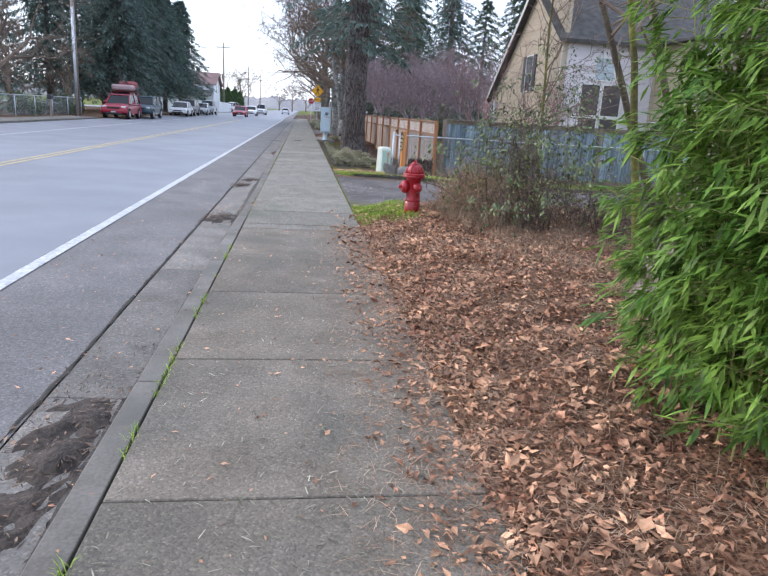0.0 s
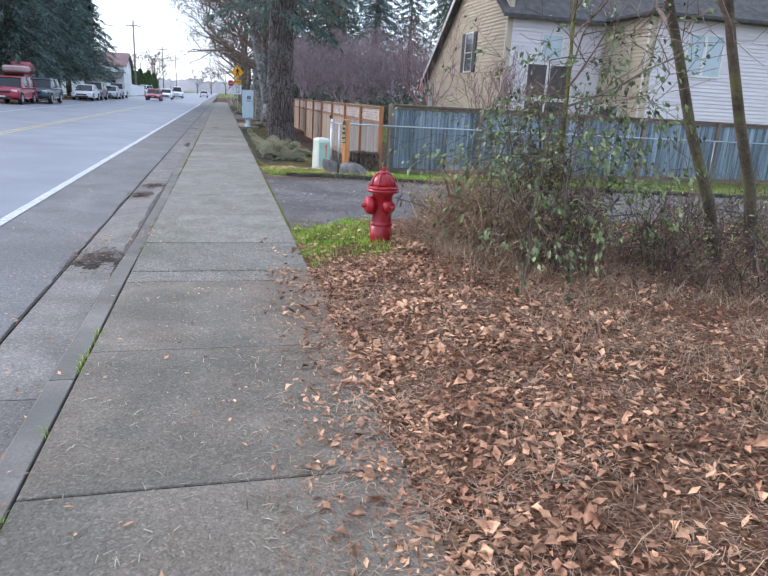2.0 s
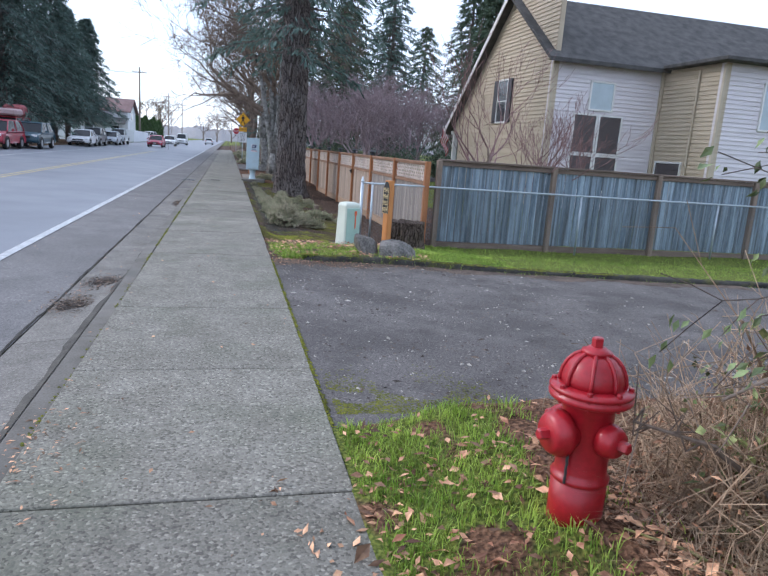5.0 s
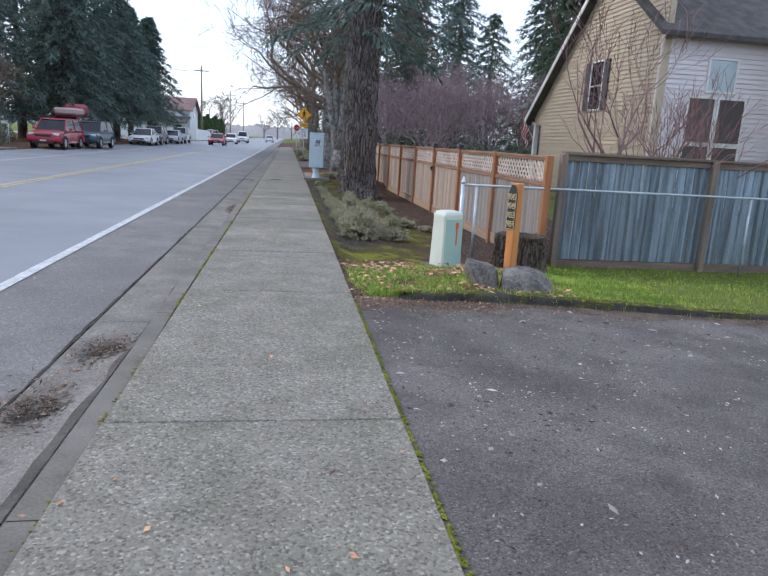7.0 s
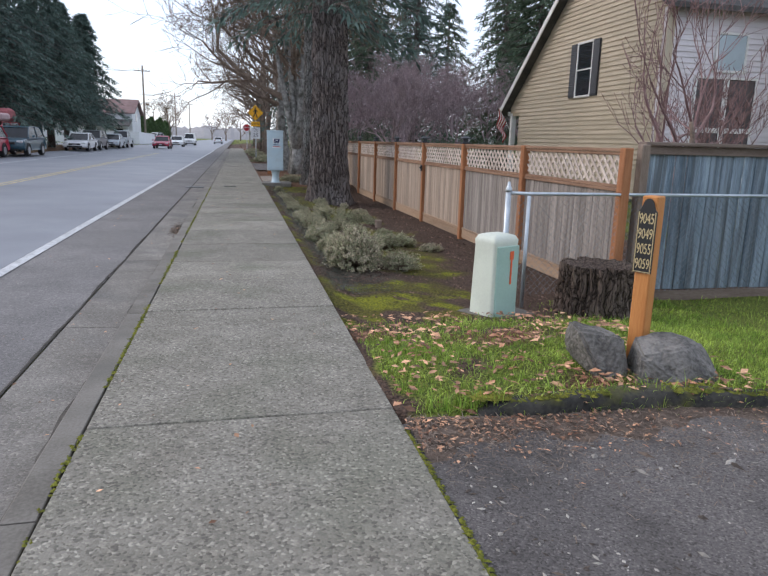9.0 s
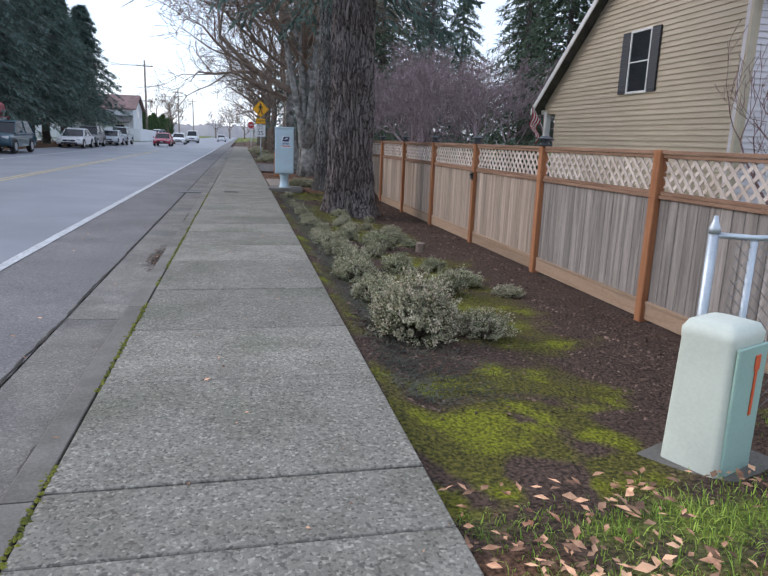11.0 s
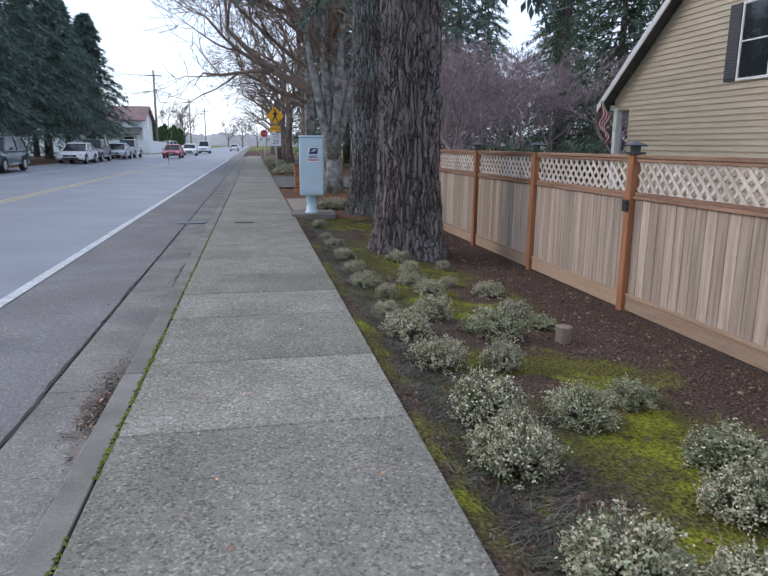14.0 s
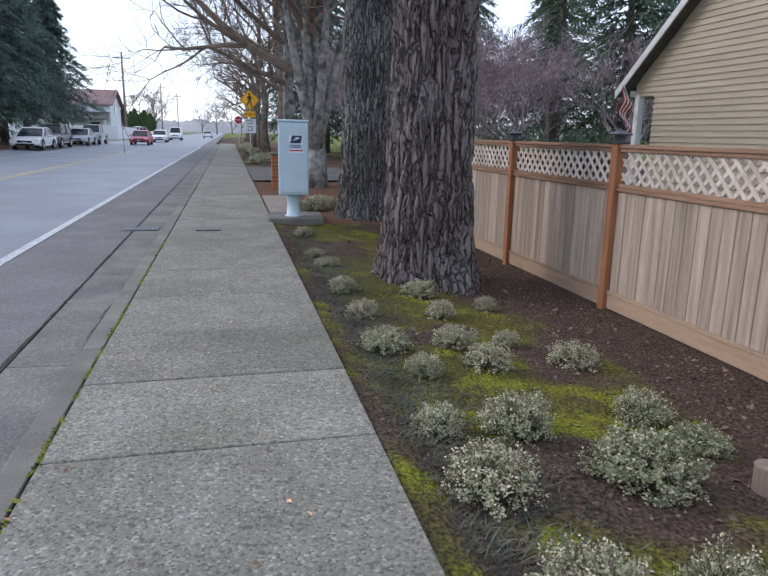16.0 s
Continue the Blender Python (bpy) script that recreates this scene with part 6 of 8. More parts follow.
kinds = [sage(300, 0.2, 0.24, 0.38), sage(301, 0.2, 0.22, 0.38), sage(302, 0.2, 0.24, 0.15), sage(303, 0.2, 0.22, 0.5, 190), sage(304, 0.38, 0.5, 0.62, 760, 1.25)]
BUSHES = ((2.03, 21.3, 0.28, 0.28, 3), (1.34, 22.5, 0.27, 0.28, 0), (1.27, 23.45, 0.24, 0.31, 1), (1.37, 24.1, 0.27, 0.29, 0), (1.32, 25.04, 0.24, 0.25, 3), (1.82, 25.0, 0.20, 0.24, 1), (1.27, 25.85, 0.25, 0.26, 3),
          (1.66, 26.45, 0.22, 0.25, 0), (1.22, 26.5, 0.16, 0.20, 1), (2.06, 25.85, 0.29, 0.27, 2), (2.67, 26.22, 0.2, 0.14, 2), (2.56, 26.6, 0.19, 0.2, 0), (2.65, 27.6, 0.2, 0.2, 3), (1.92, 27.5, 0.21, 0.19, 3), (1.40, 27.4, 0.14, 0.17, 0), (1.82, 27.95, 0.19, 0.2, 3),
          (2.3, 28.08, 0.13, 0.15, 3), (1.24, 27.95, 0.19, 0.2, 1), (2.0, 28.9, 0.16, 0.19, 3), (2.56, 29.2, 0.12, 0.16, 3), (1.27, 28.9, 0.18, 0.18, 3), (1.25, 29.85, 0.17, 0.17, 0), (2.02, 29.65, 0.2, 0.18, 0), (1.28, 31.2, 0.17, 0.15, 3), (1.19, 31.85, 0.14, 0.14, 0), (1.25, 33.6, 0.18, 0.18, 0),
          (2.54, 23.4, 0.29, 0.21, 2), (2.47, 24.3, 0.18, 0.17, 2), (1.75, 36.3, 0.4, 0.3, 1), (2.0, 37.2, 0.35, 0.25, 3), (2.3, 36.6, 0.3, 0.24, 0))
for i, (x, y, w, h, k) in enumerate(BUSHES):
    m = pose(x, y, ground_z(x, y) - 0.01, 0, 0, 47 * i) @ Matrix.Diagonal((w / 0.212, w / 0.212 * (0.85 + 0.3 * ((i * 7) % 5) / 5), h / 0.265, 1))
    copy_thing(kinds[k], m)
for k, (x, y) in zip(kinds, ((2.2, 22.9), (1.76, 22.3), (1.93, 24.0), (2.9, 22.85), (1.42, 21.27))):
    k.matrix_basis = pose(x, y, ground_z(x, y) - 0.01, 0, 0, 20) @ Matrix.Diagonal(((0.9, 0.9, 0.55, 1) if x == 2.9 else (1.1, 1.1, 0.95, 1)) if x != 1.42 else (0.98, 0.98, 0.98, 1))

# bark chips and pebbles over the bed
rng.seed(33)
ch = Shape()
for k in range(11000):
    x, y = rng.uniform(0.9, 3.75), rng.uniform(19.6, 34)
    if masks(x, y)[2] > 0.4 and rng.random() < 0.9:
        continue
    s = rng.uniform(0.006, 0.022) * (1.0 if rng.random() < 0.93 else 1.8)
    m = pose(x, y, ground_z(x, y) + s * 0.2, rng.uniform(-30, 30), rng.uniform(-30, 30), rng.uniform(0, 360))
    ch.add([m @ Vector(p) for p in ((s, 0, 0), (0, s * 0.6, 0), (-s, 0, 0), (0, -s * 0.6, 0), (0, 0, s * 0.5))], [(0, 1, 4), (1, 2, 4), (2, 3, 4), (3, 0, 4)])
solid("bark_chips", ch, material("bark_chip", (0.055, 0.034, 0.025), (0.21, 0.14, 0.105), 0.95, 4.0, 0.0, 20.0, island=0.6), "dark bark chips and small stones on the bed soil", "mulch", kind="stuff")
# small cut stub in the bed
solid("wood_stub", Shape().lathe([(0.078, -0.1), (0.07, 0.08), (0.074, 0.2), (0.072, 0.208), (0.05, 0.212)], 14), GREY_POST, "short grey cut wooden stub in the bed", "stump", (2.68, 25.74, -0.28))
# utility lid in the sidewalk, storm drain in the gutter
lid = thing("utility_hatch", "small dark rectangular utility lid set in the sidewalk", "utility cover", (-0.2, 33.68, 0.007))
part("frame", Shape().box((-0.175, -0.185, -0.02), (0.175, 0.185, 0.004), 0.002), DARK_METAL, lid)
part("cover", Shape().box((-0.155, -0.15, -0.015), (0.155, 0.15, 0.006), 0.002), CONCRETE, lid)
dr = thing("storm_drain", "dark iron storm drain grate in the gutter", "drain", (-1.25, 34.5, -0.10))
part("frame", Shape().box((-0.30, -0.18, -0.03), (0.25, 0.18, 0.006), 0.004), DARK_METAL, dr)
for k in range(7):
    part("bar", Shape().box((-0.26 + 0.072 * k, -0.15, 0.0), (-0.225 + 0.072 * k, 0.15, 0.012), 0.003), DARK_METAL, dr)
# plank walk and small orange brick pier beyond the relay box
pw = thing("plank_walk", "weathered plank walkway beside the mail box", "boardwalk", (1.1, 35.5, 0.0))
for k in range(22):
    part("plank", Shape().box((-0.23, k * 0.16, -0.03), (0.32, k * 0.16 + 0.145, 0.02), 0.005), POLE_WOOD, pw)
pier = thing("brick_pier", "short orange brick pier beside the driveway", "pier", (1.42, 41.6, 0.0))
for k in range(9):
    part("brick", Shape().box((-0.16, -0.16, k * 0.1 - 0.03), (0.16, 0.16, k * 0.1 + 0.06), 0.008), CEDAR_POST, pier)
part("cap", Shape().box((-0.19, -0.19, 0.87), (0.19, 0.19, 0.93), 0.01), KERB, pier)
tagged(new("cross_driveway", strip([0.84, 3, 8, 20], [44.0, 48.0, 52.0], lambda x, y: 0.02).mesh("cross_driveway", DRIVE)), "grey asphalt driveway beyond the trees", "driveway", kind="structure")

# moss in the joints and dirt along the gutter edge
rng.seed(44)
ms = Shape()
for k in range(3800):
    if k < 3000:
        x, y = -0.739 + rng.gauss(0, 0.009), rng.uniform(9, 33)
        if noise.noise((0, y * 1.1, 4)) + 0.4 * noise.noise((0, y * 5, 9)) < -0.12 or y < 16 and rng.random() < 0.8:
            continue
    else:
        x, y = 0.838 + rng.gauss(0, 0.008), rng.uniform(10.8, 16.3)
    r = rng.uniform(0.005, 0.012)
    m = pose(x, y, -0.003, 0, 0, rng.uniform(0, 90)) @ Matrix.Diagonal((r, r * 1.6, r * 0.8, 1))
    ms.add([m @ Vector(p) for p in ((1, 0, 0), (0, 1, 0), (-1, 0, 0), (0, -1, 0), (0, 0, 1))], [(0, 1, 4), (1, 2, 4), (2, 3, 4), (3, 0, 4)])
solid("joint_moss", ms, MOSS, "yellow-green moss growing in the paving joints", "moss", kind="stuff")
edge = Shape()
ys = span(-5, 100, 0.08)
for y in ys:
    w = 0.013 + 0.009 * noise.noise((0, y * 1.8, 8)) + 0.012 * noise.noise((0, y * 6, 8))
    c = -1.38 + 0.02 * noise.noise((2, y * 0.8, 1)) + 0.012 * noise.noise((2, y * 5, 1))
    edge.v += [(c - w, y, -0.1015), (c, y, -0.097), (c + w, y, -0.1005)]
edge.f = [(3 * j + i, 3 * j + i + 1, 3 * j + i + 4, 3 * j + i + 3) for j in range(len(ys) - 1) for i in range(2)]
tagged(new("gutter_seam", edge.mesh("gutter_seam", SEAM_DIRT)), "dark dirt-filled seam between asphalt and gutter", "seam", kind="structure")

# damp dirt lying along the foot of the kerb
foot = Shape()
foot_ys = span(-5, 60, 0.1)
for y in foot_ys:
    w = max(0.004, 0.05 + 0.07 * noise.noise((5, y * 0.5, 8)) + 0.03 * noise.noise((5, y * 2.5, 8)) + 0.015 * noise.noise((5, y * 9, 8)))
    lift = 0.07 * smooth01(8.6, 10.4, y) * (1 - smooth01(14.6, 16.4, y))
    foot.v += [(-0.886 - w, y, -0.1125 + lift * (1 - w / 0.48)), (-0.886 - w * 0.5, y, -0.1095 + lift * (1 - w / 0.96)), (-0.8865, y, -0.105 + lift)]
foot.f = [(3 * j + i, 3 * j + i + 1, 3 * j + i + 4, 3 * j + i + 3) for j in range(len(foot_ys) - 1) for i in range(2)]
tagged(new("gutter_dirt", foot.mesh("gutter_dirt", material("damp_gutter_dirt", (0.055, 0.05, 0.043), (0.115, 0.105, 0.09), 0.95, 5.0, 0.6, 60.0), True)), "dark damp dirt along the foot of the kerb", "dirt", kind="structure")

# pale sprigs and dry blades trodden over the old paving, grass in the kerb joint
rng.seed(90)
SPRIG = material("dry_sprig", (0.12, 0.12, 0.075), (0.42, 0.40, 0.31), 0.85, 3.0, 0.0, 20.0, island=0.55)
sg_ = Shape()
for k in range(5200):
    x, y = rng.uniform(-0.7, 0.85), rng.uniform(1.2, 9.2)
    if rng.random() > 0.35 + 0.5 * smooth01(-0.7, 0.8, x) + 0.5 * noise.noise((x * 2.5, y * 2.5, 14)):
        continue
    a, ln = rng.uniform(0, 6.28), rng.uniform(0.015, 0.065)
    p, d, sd = Vector((x, y, 0.004)), Vector((math.cos(a), math.sin(a), rng.uniform(0.0, 0.25))) * ln, Vector((-math.sin(a), math.cos(a), 0)) * rng.uniform(0.0008, 0.0025)
    sg_.add([p - sd, p + sd, p + d * 0.6 + sd + Vector((0, 0, 0.003)), p + d * 0.6 - sd + Vector((0, 0, 0.003)), p + d], [(0, 1, 2, 3), (3, 2, 4)])
solid("paving_sprigs", sg_, SPRIG, "pale dry sprigs trodden over the old sidewalk", "leaf litter", kind="stuff")
jg = Shape()
for k in range(700):
    y = rng.uniform(1.5, 7.5)
    if noise.noise((3, y * 1.5, 4)) < 0.0:
        continue
    p, a, hgt = Vector((-0.738 + rng.gauss(0, 0.01), y, -0.01)), rng.uniform(0, 6.28), rng.uniform(0.02, 0.07)
    l, sd = Vector((math.cos(a), math.sin(a), 0)) * hgt * 0.8, Vector((-math.sin(a), math.cos(a), 0)) * 0.002
    jg.add([p - sd, p + sd, p + l * 0.4 + sd + Vector((0, 0, hgt * 0.6)), p + l * 0.4 - sd + Vector((0, 0, hgt * 0.6)), p + l + Vector((0, 0, hgt * 0.8))], [(0, 1, 2, 3), (3, 2, 4)])
solid("joint_grass", jg, GRASS, "small green grass tufts growing in the kerb joint", "grass", kind="stuff")

# loose grit, leaf crumbs and dark bits on the driveway
rng.seed(93)
pale, dull = Shape(), Shape()
for k in range(3600):
    x, y = 0.9 + abs(rng.gauss(0, 2.6)), rng.uniform(11.2, 16.2)
    if x > 9 or y > kerb_y(x) - 0.1 or noise.noise((x * 1.2, y * 1.2, 17)) < rng.uniform(-0.6, 0.2):
        continue
    r = rng.uniform(0.003, 0.009) * (2.2 if rng.random() < 0.05 else 1)
    m = pose(x, y, drive_z(x, y) + 0.001, 0, 0, rng.uniform(0, 180)) @ Matrix.Diagonal((r * rng.uniform(1, 3), r, r * 0.7, 1))
    (pale if rng.random() < 0.4 else dull).add([m @ Vector(p) for p in ((1, 0, 0), (0, 1, 0), (-1, 0, 0), (0, -1, 0), (0, 0, 1))], [(0, 1, 4), (1, 2, 4), (2, 3, 4), (3, 0, 4)])
solid("driveway_grit", pale, material("pale_grit", (0.24, 0.22, 0.19), (0.45, 0.42, 0.37), 0.9, 4.0, 0.0, 20.0, island=0.4), "pale grit and leaf crumbs strewn on the driveway", "grit", kind="stuff")
solid("driveway_crumbs", dull, WET_TWIG, "dark leaf crumbs strewn on the driveway", "leaf litter", kind="stuff")

# needles and small twigs washed over the driveway, dark litter beside the bed's paving edge
rng.seed(91)
wn_ = Shape()
for k in range(2400):
    x = 0.86 + abs(rng.gauss(0, 1.6))
    if x > 8:
        continue
    y = kerb_y(x) - 0.03 - abs(rng.gauss(0, 0.35))
    a, ln = rng.uniform(0, 6.28), rng.uniform(0.02, 0.07)
    p, d, sd = Vector((x, y, drive_z(x, y) + 0.012 + rng.uniform(0, 0.012))), Vector((math.cos(a), math.sin(a), rng.uniform(-0.05, 0.2))) * ln, Vector((-math.sin(a), math.cos(a), 0)) * rng.uniform(0.001, 0.0025)
    wn_.add([p - sd, p + sd, p + d * 0.6 + sd + Vector((0, 0, 0.004)), p + d * 0.6 - sd + Vector((0, 0, 0.004)), p + d], [(0, 1, 2, 3), (3, 2, 4)])
solid("driveway_needles", wn_, TWIG, "brown needles and twigs washed up on the driveway", "leaf litter", kind="stuff")
BED_STRAW = material("dark_bed_litter", (0.022, 0.025, 0.018), (0.11, 0.115, 0.085), 0.9, 3.0, 0.0, 20.0, island=0.6)
bl = Shape()
for k in range(15000):
    x, y = 0.87 + abs(rng.gauss(0, 0.33)) + (0.25 * rng.random()), rng.uniform(19.8, 34)
    if x > 2.6:
        continue
    a, ln = rng.gauss(0.4, 0.7), rng.uniform(0.03, 0.12)
    p, d, sd = Vector((x, y, ground_z(x, y) + rng.uniform(0.0, 0.016))), Vector((math.cos(a), math.sin(a), rng.uniform(-0.05, 0.25))) * ln, Vector((-math.sin(a), math.cos(a), 0)) * rng.uniform(0.001, 0.003)
    bl.add([p - sd, p + sd, p + d * 0.6 + sd + Vector((0, 0, 0.005)), p + d * 0.6 - sd + Vector((0, 0, 0.005)), p + d], [(0, 1, 2, 3), (3, 2, 4)])
solid("bed_litter", bl, BED_STRAW, "dark matted stems and needles lying on the bed", "leaf litter", kind="stuff")

# low shrubs in the strip beside the far sidewalk
far_shrub = sage(305, 0.2, 0.22, 0.4, 60, 2.0)
rng.seed(52)
for i in range(22):
    x, y = rng.uniform(1.25, 2.6), 53.5 + i * 1.9
    m = pose(x, y, -0.03, 0, 0, 31 * i) @ Matrix.Diagonal((1.6, 1.6, 1.1, 1))
    if i:
        copy_thing(far_shrub, m)
    else:
        far_shrub.matrix_basis = m

# leaf strew where runoff gathers at the driveway mouth
rng.seed(61)
sw = Shape()
for k in range(700):
    x, y = rng.gauss(-1.0, 0.28), rng.gauss(10.6, 0.35)
    if k > 480:
        x, y = rng.gauss(-1.05, 0.16), rng.gauss(14.6, 0.3)
    z = 0.008 if x > -0.75 else -0.045 if x > -0.95 else -0.085
    q, sz = rng.uniform(0, 6.28), rng.uniform(0.015, 0.05)
    sw.leaf(Vector((x, y, z + rng.uniform(0, 0.012))), Vector((math.cos(q), math.sin(q), rng.uniform(0, 0.25))), Vector((0.2, 0.1, 1)), sz, sz * rng.uniform(0.15, 0.5), 0.2)
solid("leaf_strew", sw, DEADLEAF, "brown leaves and needles strewn over the gutter", "leaf litter", kind="stuff")
# cracks in the driveway
rng.seed(62)
for k in range(4):
    x, y = rng.uniform(1.2, 4.5), rng.uniform(11.8, 15.0)
    a = rng.uniform(-0.5, 0.9)
    s = Shape()
    m = 26
    for i in range(m):
        w = 0.0012 + 0.0022 * rng.random()
        s.v += [(x, y - w, drive_z(x, y) + 0.0035), (x, y + w, drive_z(x, y) + 0.0035)]
        a += rng.uniform(-0.45, 0.45)
        x, y = x + 0.075 * math.cos(a * 0.8), min(15.6, max(11.1, y + 0.075 * math.sin(a * 0.8)))
    s.f = [(2 * i, 2 * i + 2, 2 * i + 3, 2 * i + 1) for i in range(m - 1)]
    tagged(new("driveway_crack", s.mesh("driveway_crack", JOINT_DIRT)), "thin dark crack in the driveway asphalt", "crack", kind="structure")

# dirt washed up along the far edge of the driveway
band = Shape()
bx = span(0.86, 8, 0.1)
for x in bx:
    y1 = kerb_y(x) - 0.02
    y0 = y1 - 0.28 - 0.22 * noise.noise((x * 1.3, 0, 6)) - 0.08 * noise.noise((x * 5, 0, 6)) - 0.25 * (1 - smooth01(0.9, 1.6, x))
    for f in (0.0, 0.3, 1.0):
        y = y0 + (y1 - y0) * f
        band.v.append((x, y, drive_z(x, y) - 0.002 + 0.014 * f + 0.008 * (f > 0) * noise.noise((x * 9, y * 9, 3))))
band.f = [(3 * i + j, 3 * i + j + 3, 3 * i + j + 4, 3 * i + j + 1) for i in range(len(bx) - 1) for j in range(2)]
tagged(new("dirt_band", band.mesh("dirt_band", material("washed_dirt", (0.06, 0.045, 0.035), (0.15, 0.11, 0.085), 1.0, 6.0, 0.8, 60.0, depth=0.02), True)), "brown dirt and debris along the driveway edge", "dirt", kind="structure")

# thin moss film on the driveway beside the hydrant
rng.seed(64)
mf = Shape()
for k in range(3600):
    x, y = 0.9 + abs(rng.gauss(0, 0.8)), 11.0 + abs(rng.gauss(0, 0.3))
    if x > 3.2 or noise.noise((x * 2.5, y * 2.5, 2)) < -0.1:
        continue
    r = rng.uniform(0.003, 0.009)
    m = pose(x, y, drive_z(x, y) + 0.001, 0, 0, rng.uniform(0, 90)) @ Matrix.Diagonal((r, r * 1.4, r * 0.3, 1))
    mf.add([m @ Vector(p) for p in ((1, 0, 0), (0, 1, 0), (-1, 0, 0), (0, -1, 0), (0, 0, 1))], [(0, 1, 4), (1, 2, 4), (2, 3, 4), (3, 0, 4)])
solid("driveway_moss", mf, MOSS, "thin yellow-green moss film on the driveway edge", "moss", kind="stuff")
# moss cushions on the driveway kerb
rng.seed(63)
km = Shape()
for k in range(2600):
    x = rng.uniform(1.25, 6.0)
    if noise.noise((x * 1.1, 5, 0)) < -0.25:
        continue
    r = rng.uniform(0.006, 0.02)
    m = pose(x, kerb_y(x) + 0.075 + rng.gauss(0, 0.035), 0.045 + 0.02 * noise.noise((x * 3.5, 3, 0)) - 0.07 * smooth01(2, 5, x), 0, 0, rng.uniform(0, 90)) @ Matrix.Diagonal((r, r * 1.4, r * 0.7, 1))
    km.add([m @ Vector(p) for p in ((1, 0, 0), (0, 1, 0), (-1, 0, 0), (0, -1, 0), (0, 0, 1))], [(0, 1, 4), (1, 2, 4), (2, 3, 4), (3, 0, 4)])
solid("kerb_moss", km, MOSS, "yellow-green moss cushions on the driveway kerb", "moss", kind="stuff")

# ---- trees behind the fences and along the street ----
def conifer(name, label, x, y, z, h, base, rad, seed, mat, density=120, own_trunk=True, clump=0.55, parent=None, per=26):
    rng.seed(seed)
    t = parent or thing(name, label, "tree", (x, y, z))
    if own_trunk:
        part("trunk", Shape().tube([(0, 0, -0.3), (0, 0, h * 0.4), (0, 0, h)], [h * 0.022, h * 0.016, 0.03], 10), BARK, t, smooth=True)
    cr, lb = Shape(), Shape()
    for k in range(density):
        f = (k + rng.random()) / density
        zz = base + (h - base) * f
        L = rad * (1 - f) ** 0.75 * rng.uniform(0.6, 1.15) + 0.25
        a = k * 2.399 + rng.uniform(-0.4, 0.4)
        out = Vector((math.cos(a), math.sin(a), 0))
        side = Vector((-math.sin(a), math.cos(a), 0))
        pts = [Vector((0, 0, zz)) + out * L * u + Vector((0, 0, L * (0.10 * u - 0.38 * u * u))) for u in (0, 0.35, 0.7, 1.0)]
        lb.tube(pts, [0.05, 0.04, 0.025, 0.01], 4, False)
        for j in range(per):
            u = rng.uniform(0.15, 1.02)
            i = min(2, int(u * 3))
            p = pts[i].lerp(pts[i + 1], min(1, u * 3 - i))
            p = p + side * rng.uniform(-1, 1) * L * 0.28 * (1.1 - u) + rvec(0.08)
            d = out * rng.uniform(0.2, 1) + side * rng.uniform(-0.8, 0.8) + Vector((0, 0, rng.uniform(-1.0, 0.15)))
            cr.leaflet(p, d, Vector((0, 0, 1)) + rvec(0.6), clump * rng.uniform(0.6, 1.3), clump * rng.uniform(0.12, 0.28))
    part("limb_framework", lb, BARK, t)
    part("foliage", cr, mat, t, "dark green needle crown")
    return t


conifer("", "", 0, 0, 0, 16, 4.4, 3.0, 400, NEEDLE_DARK, 90, False, 0.36, fir_a, 90)
conifer("", "", 0, 0, 0, 16, 5.0, 3.0, 401, NEEDLE_DARK, 80, False, 0.36, fir_b, 70)
conifer("", "", 0, 0, 0, 10, 4.5, 2.4, 402, NEEDLE_DARK, 50, False, 0.4, pine, 30)
# big dark conifers over the parked cars
for i, (x, y, h, b, r) in enumerate(((-17.2, 67, 15, 2.6, 5.0), (-17.5, 74, 17, 2.8, 5.4), (-16.8, 81, 16, 2.8, 5.2), (-17, 88, 14, 3.0, 4.8), (-21.5, 62, 16, 2.0, 5.0), (-22, 71, 18, 1.8, 5.5), (-22, 80, 18, 1.8, 5.5), (-21, 92, 14, 2.2, 4.6), (-24, 54, 13, 2.0, 4.6), (-16.2, 94.5, 14, 3.0, 4.4))):
    conifer("conifer_tree", "big dark green conifer behind the parked cars", x, y, 0.1, h, b, r, 420 + i, NEEDLE_DARK, 190, True, 0.5, None, 95)
for i, (x, y, h, b, r) in enumerate(((9.5, 62, 15, 3.0, 3.6), (14, 66, 17, 2.0, 4.2), (19, 60, 15, 2.0, 4.0), (7.5, 75, 15, 2.5, 3.6), (24, 70, 17, 2, 4.5), (12.5, 82, 16, 2, 4), (17, 50, 12, 1.5, 3.2), (5.5, 66, 13, 2.0, 3.8), (10.5, 71, 14, 1.5, 4.4), (16, 76, 15, 1.5, 4.6), (21, 80, 15, 1.5, 4.8), (27, 62, 14, 1.5, 4.6), (6.0, 88, 14, 1.5, 4.4), (30, 84, 15, 1.5, 5.0))):
    conifer("conifer_tree", "dark conifer standing behind the gardens", x, y, 0.0, h, b, r * 1.1, 440 + i, NEEDLE_DARK if i % 2 else NEEDLE_MID, 130, True, 0.42, None, 80)
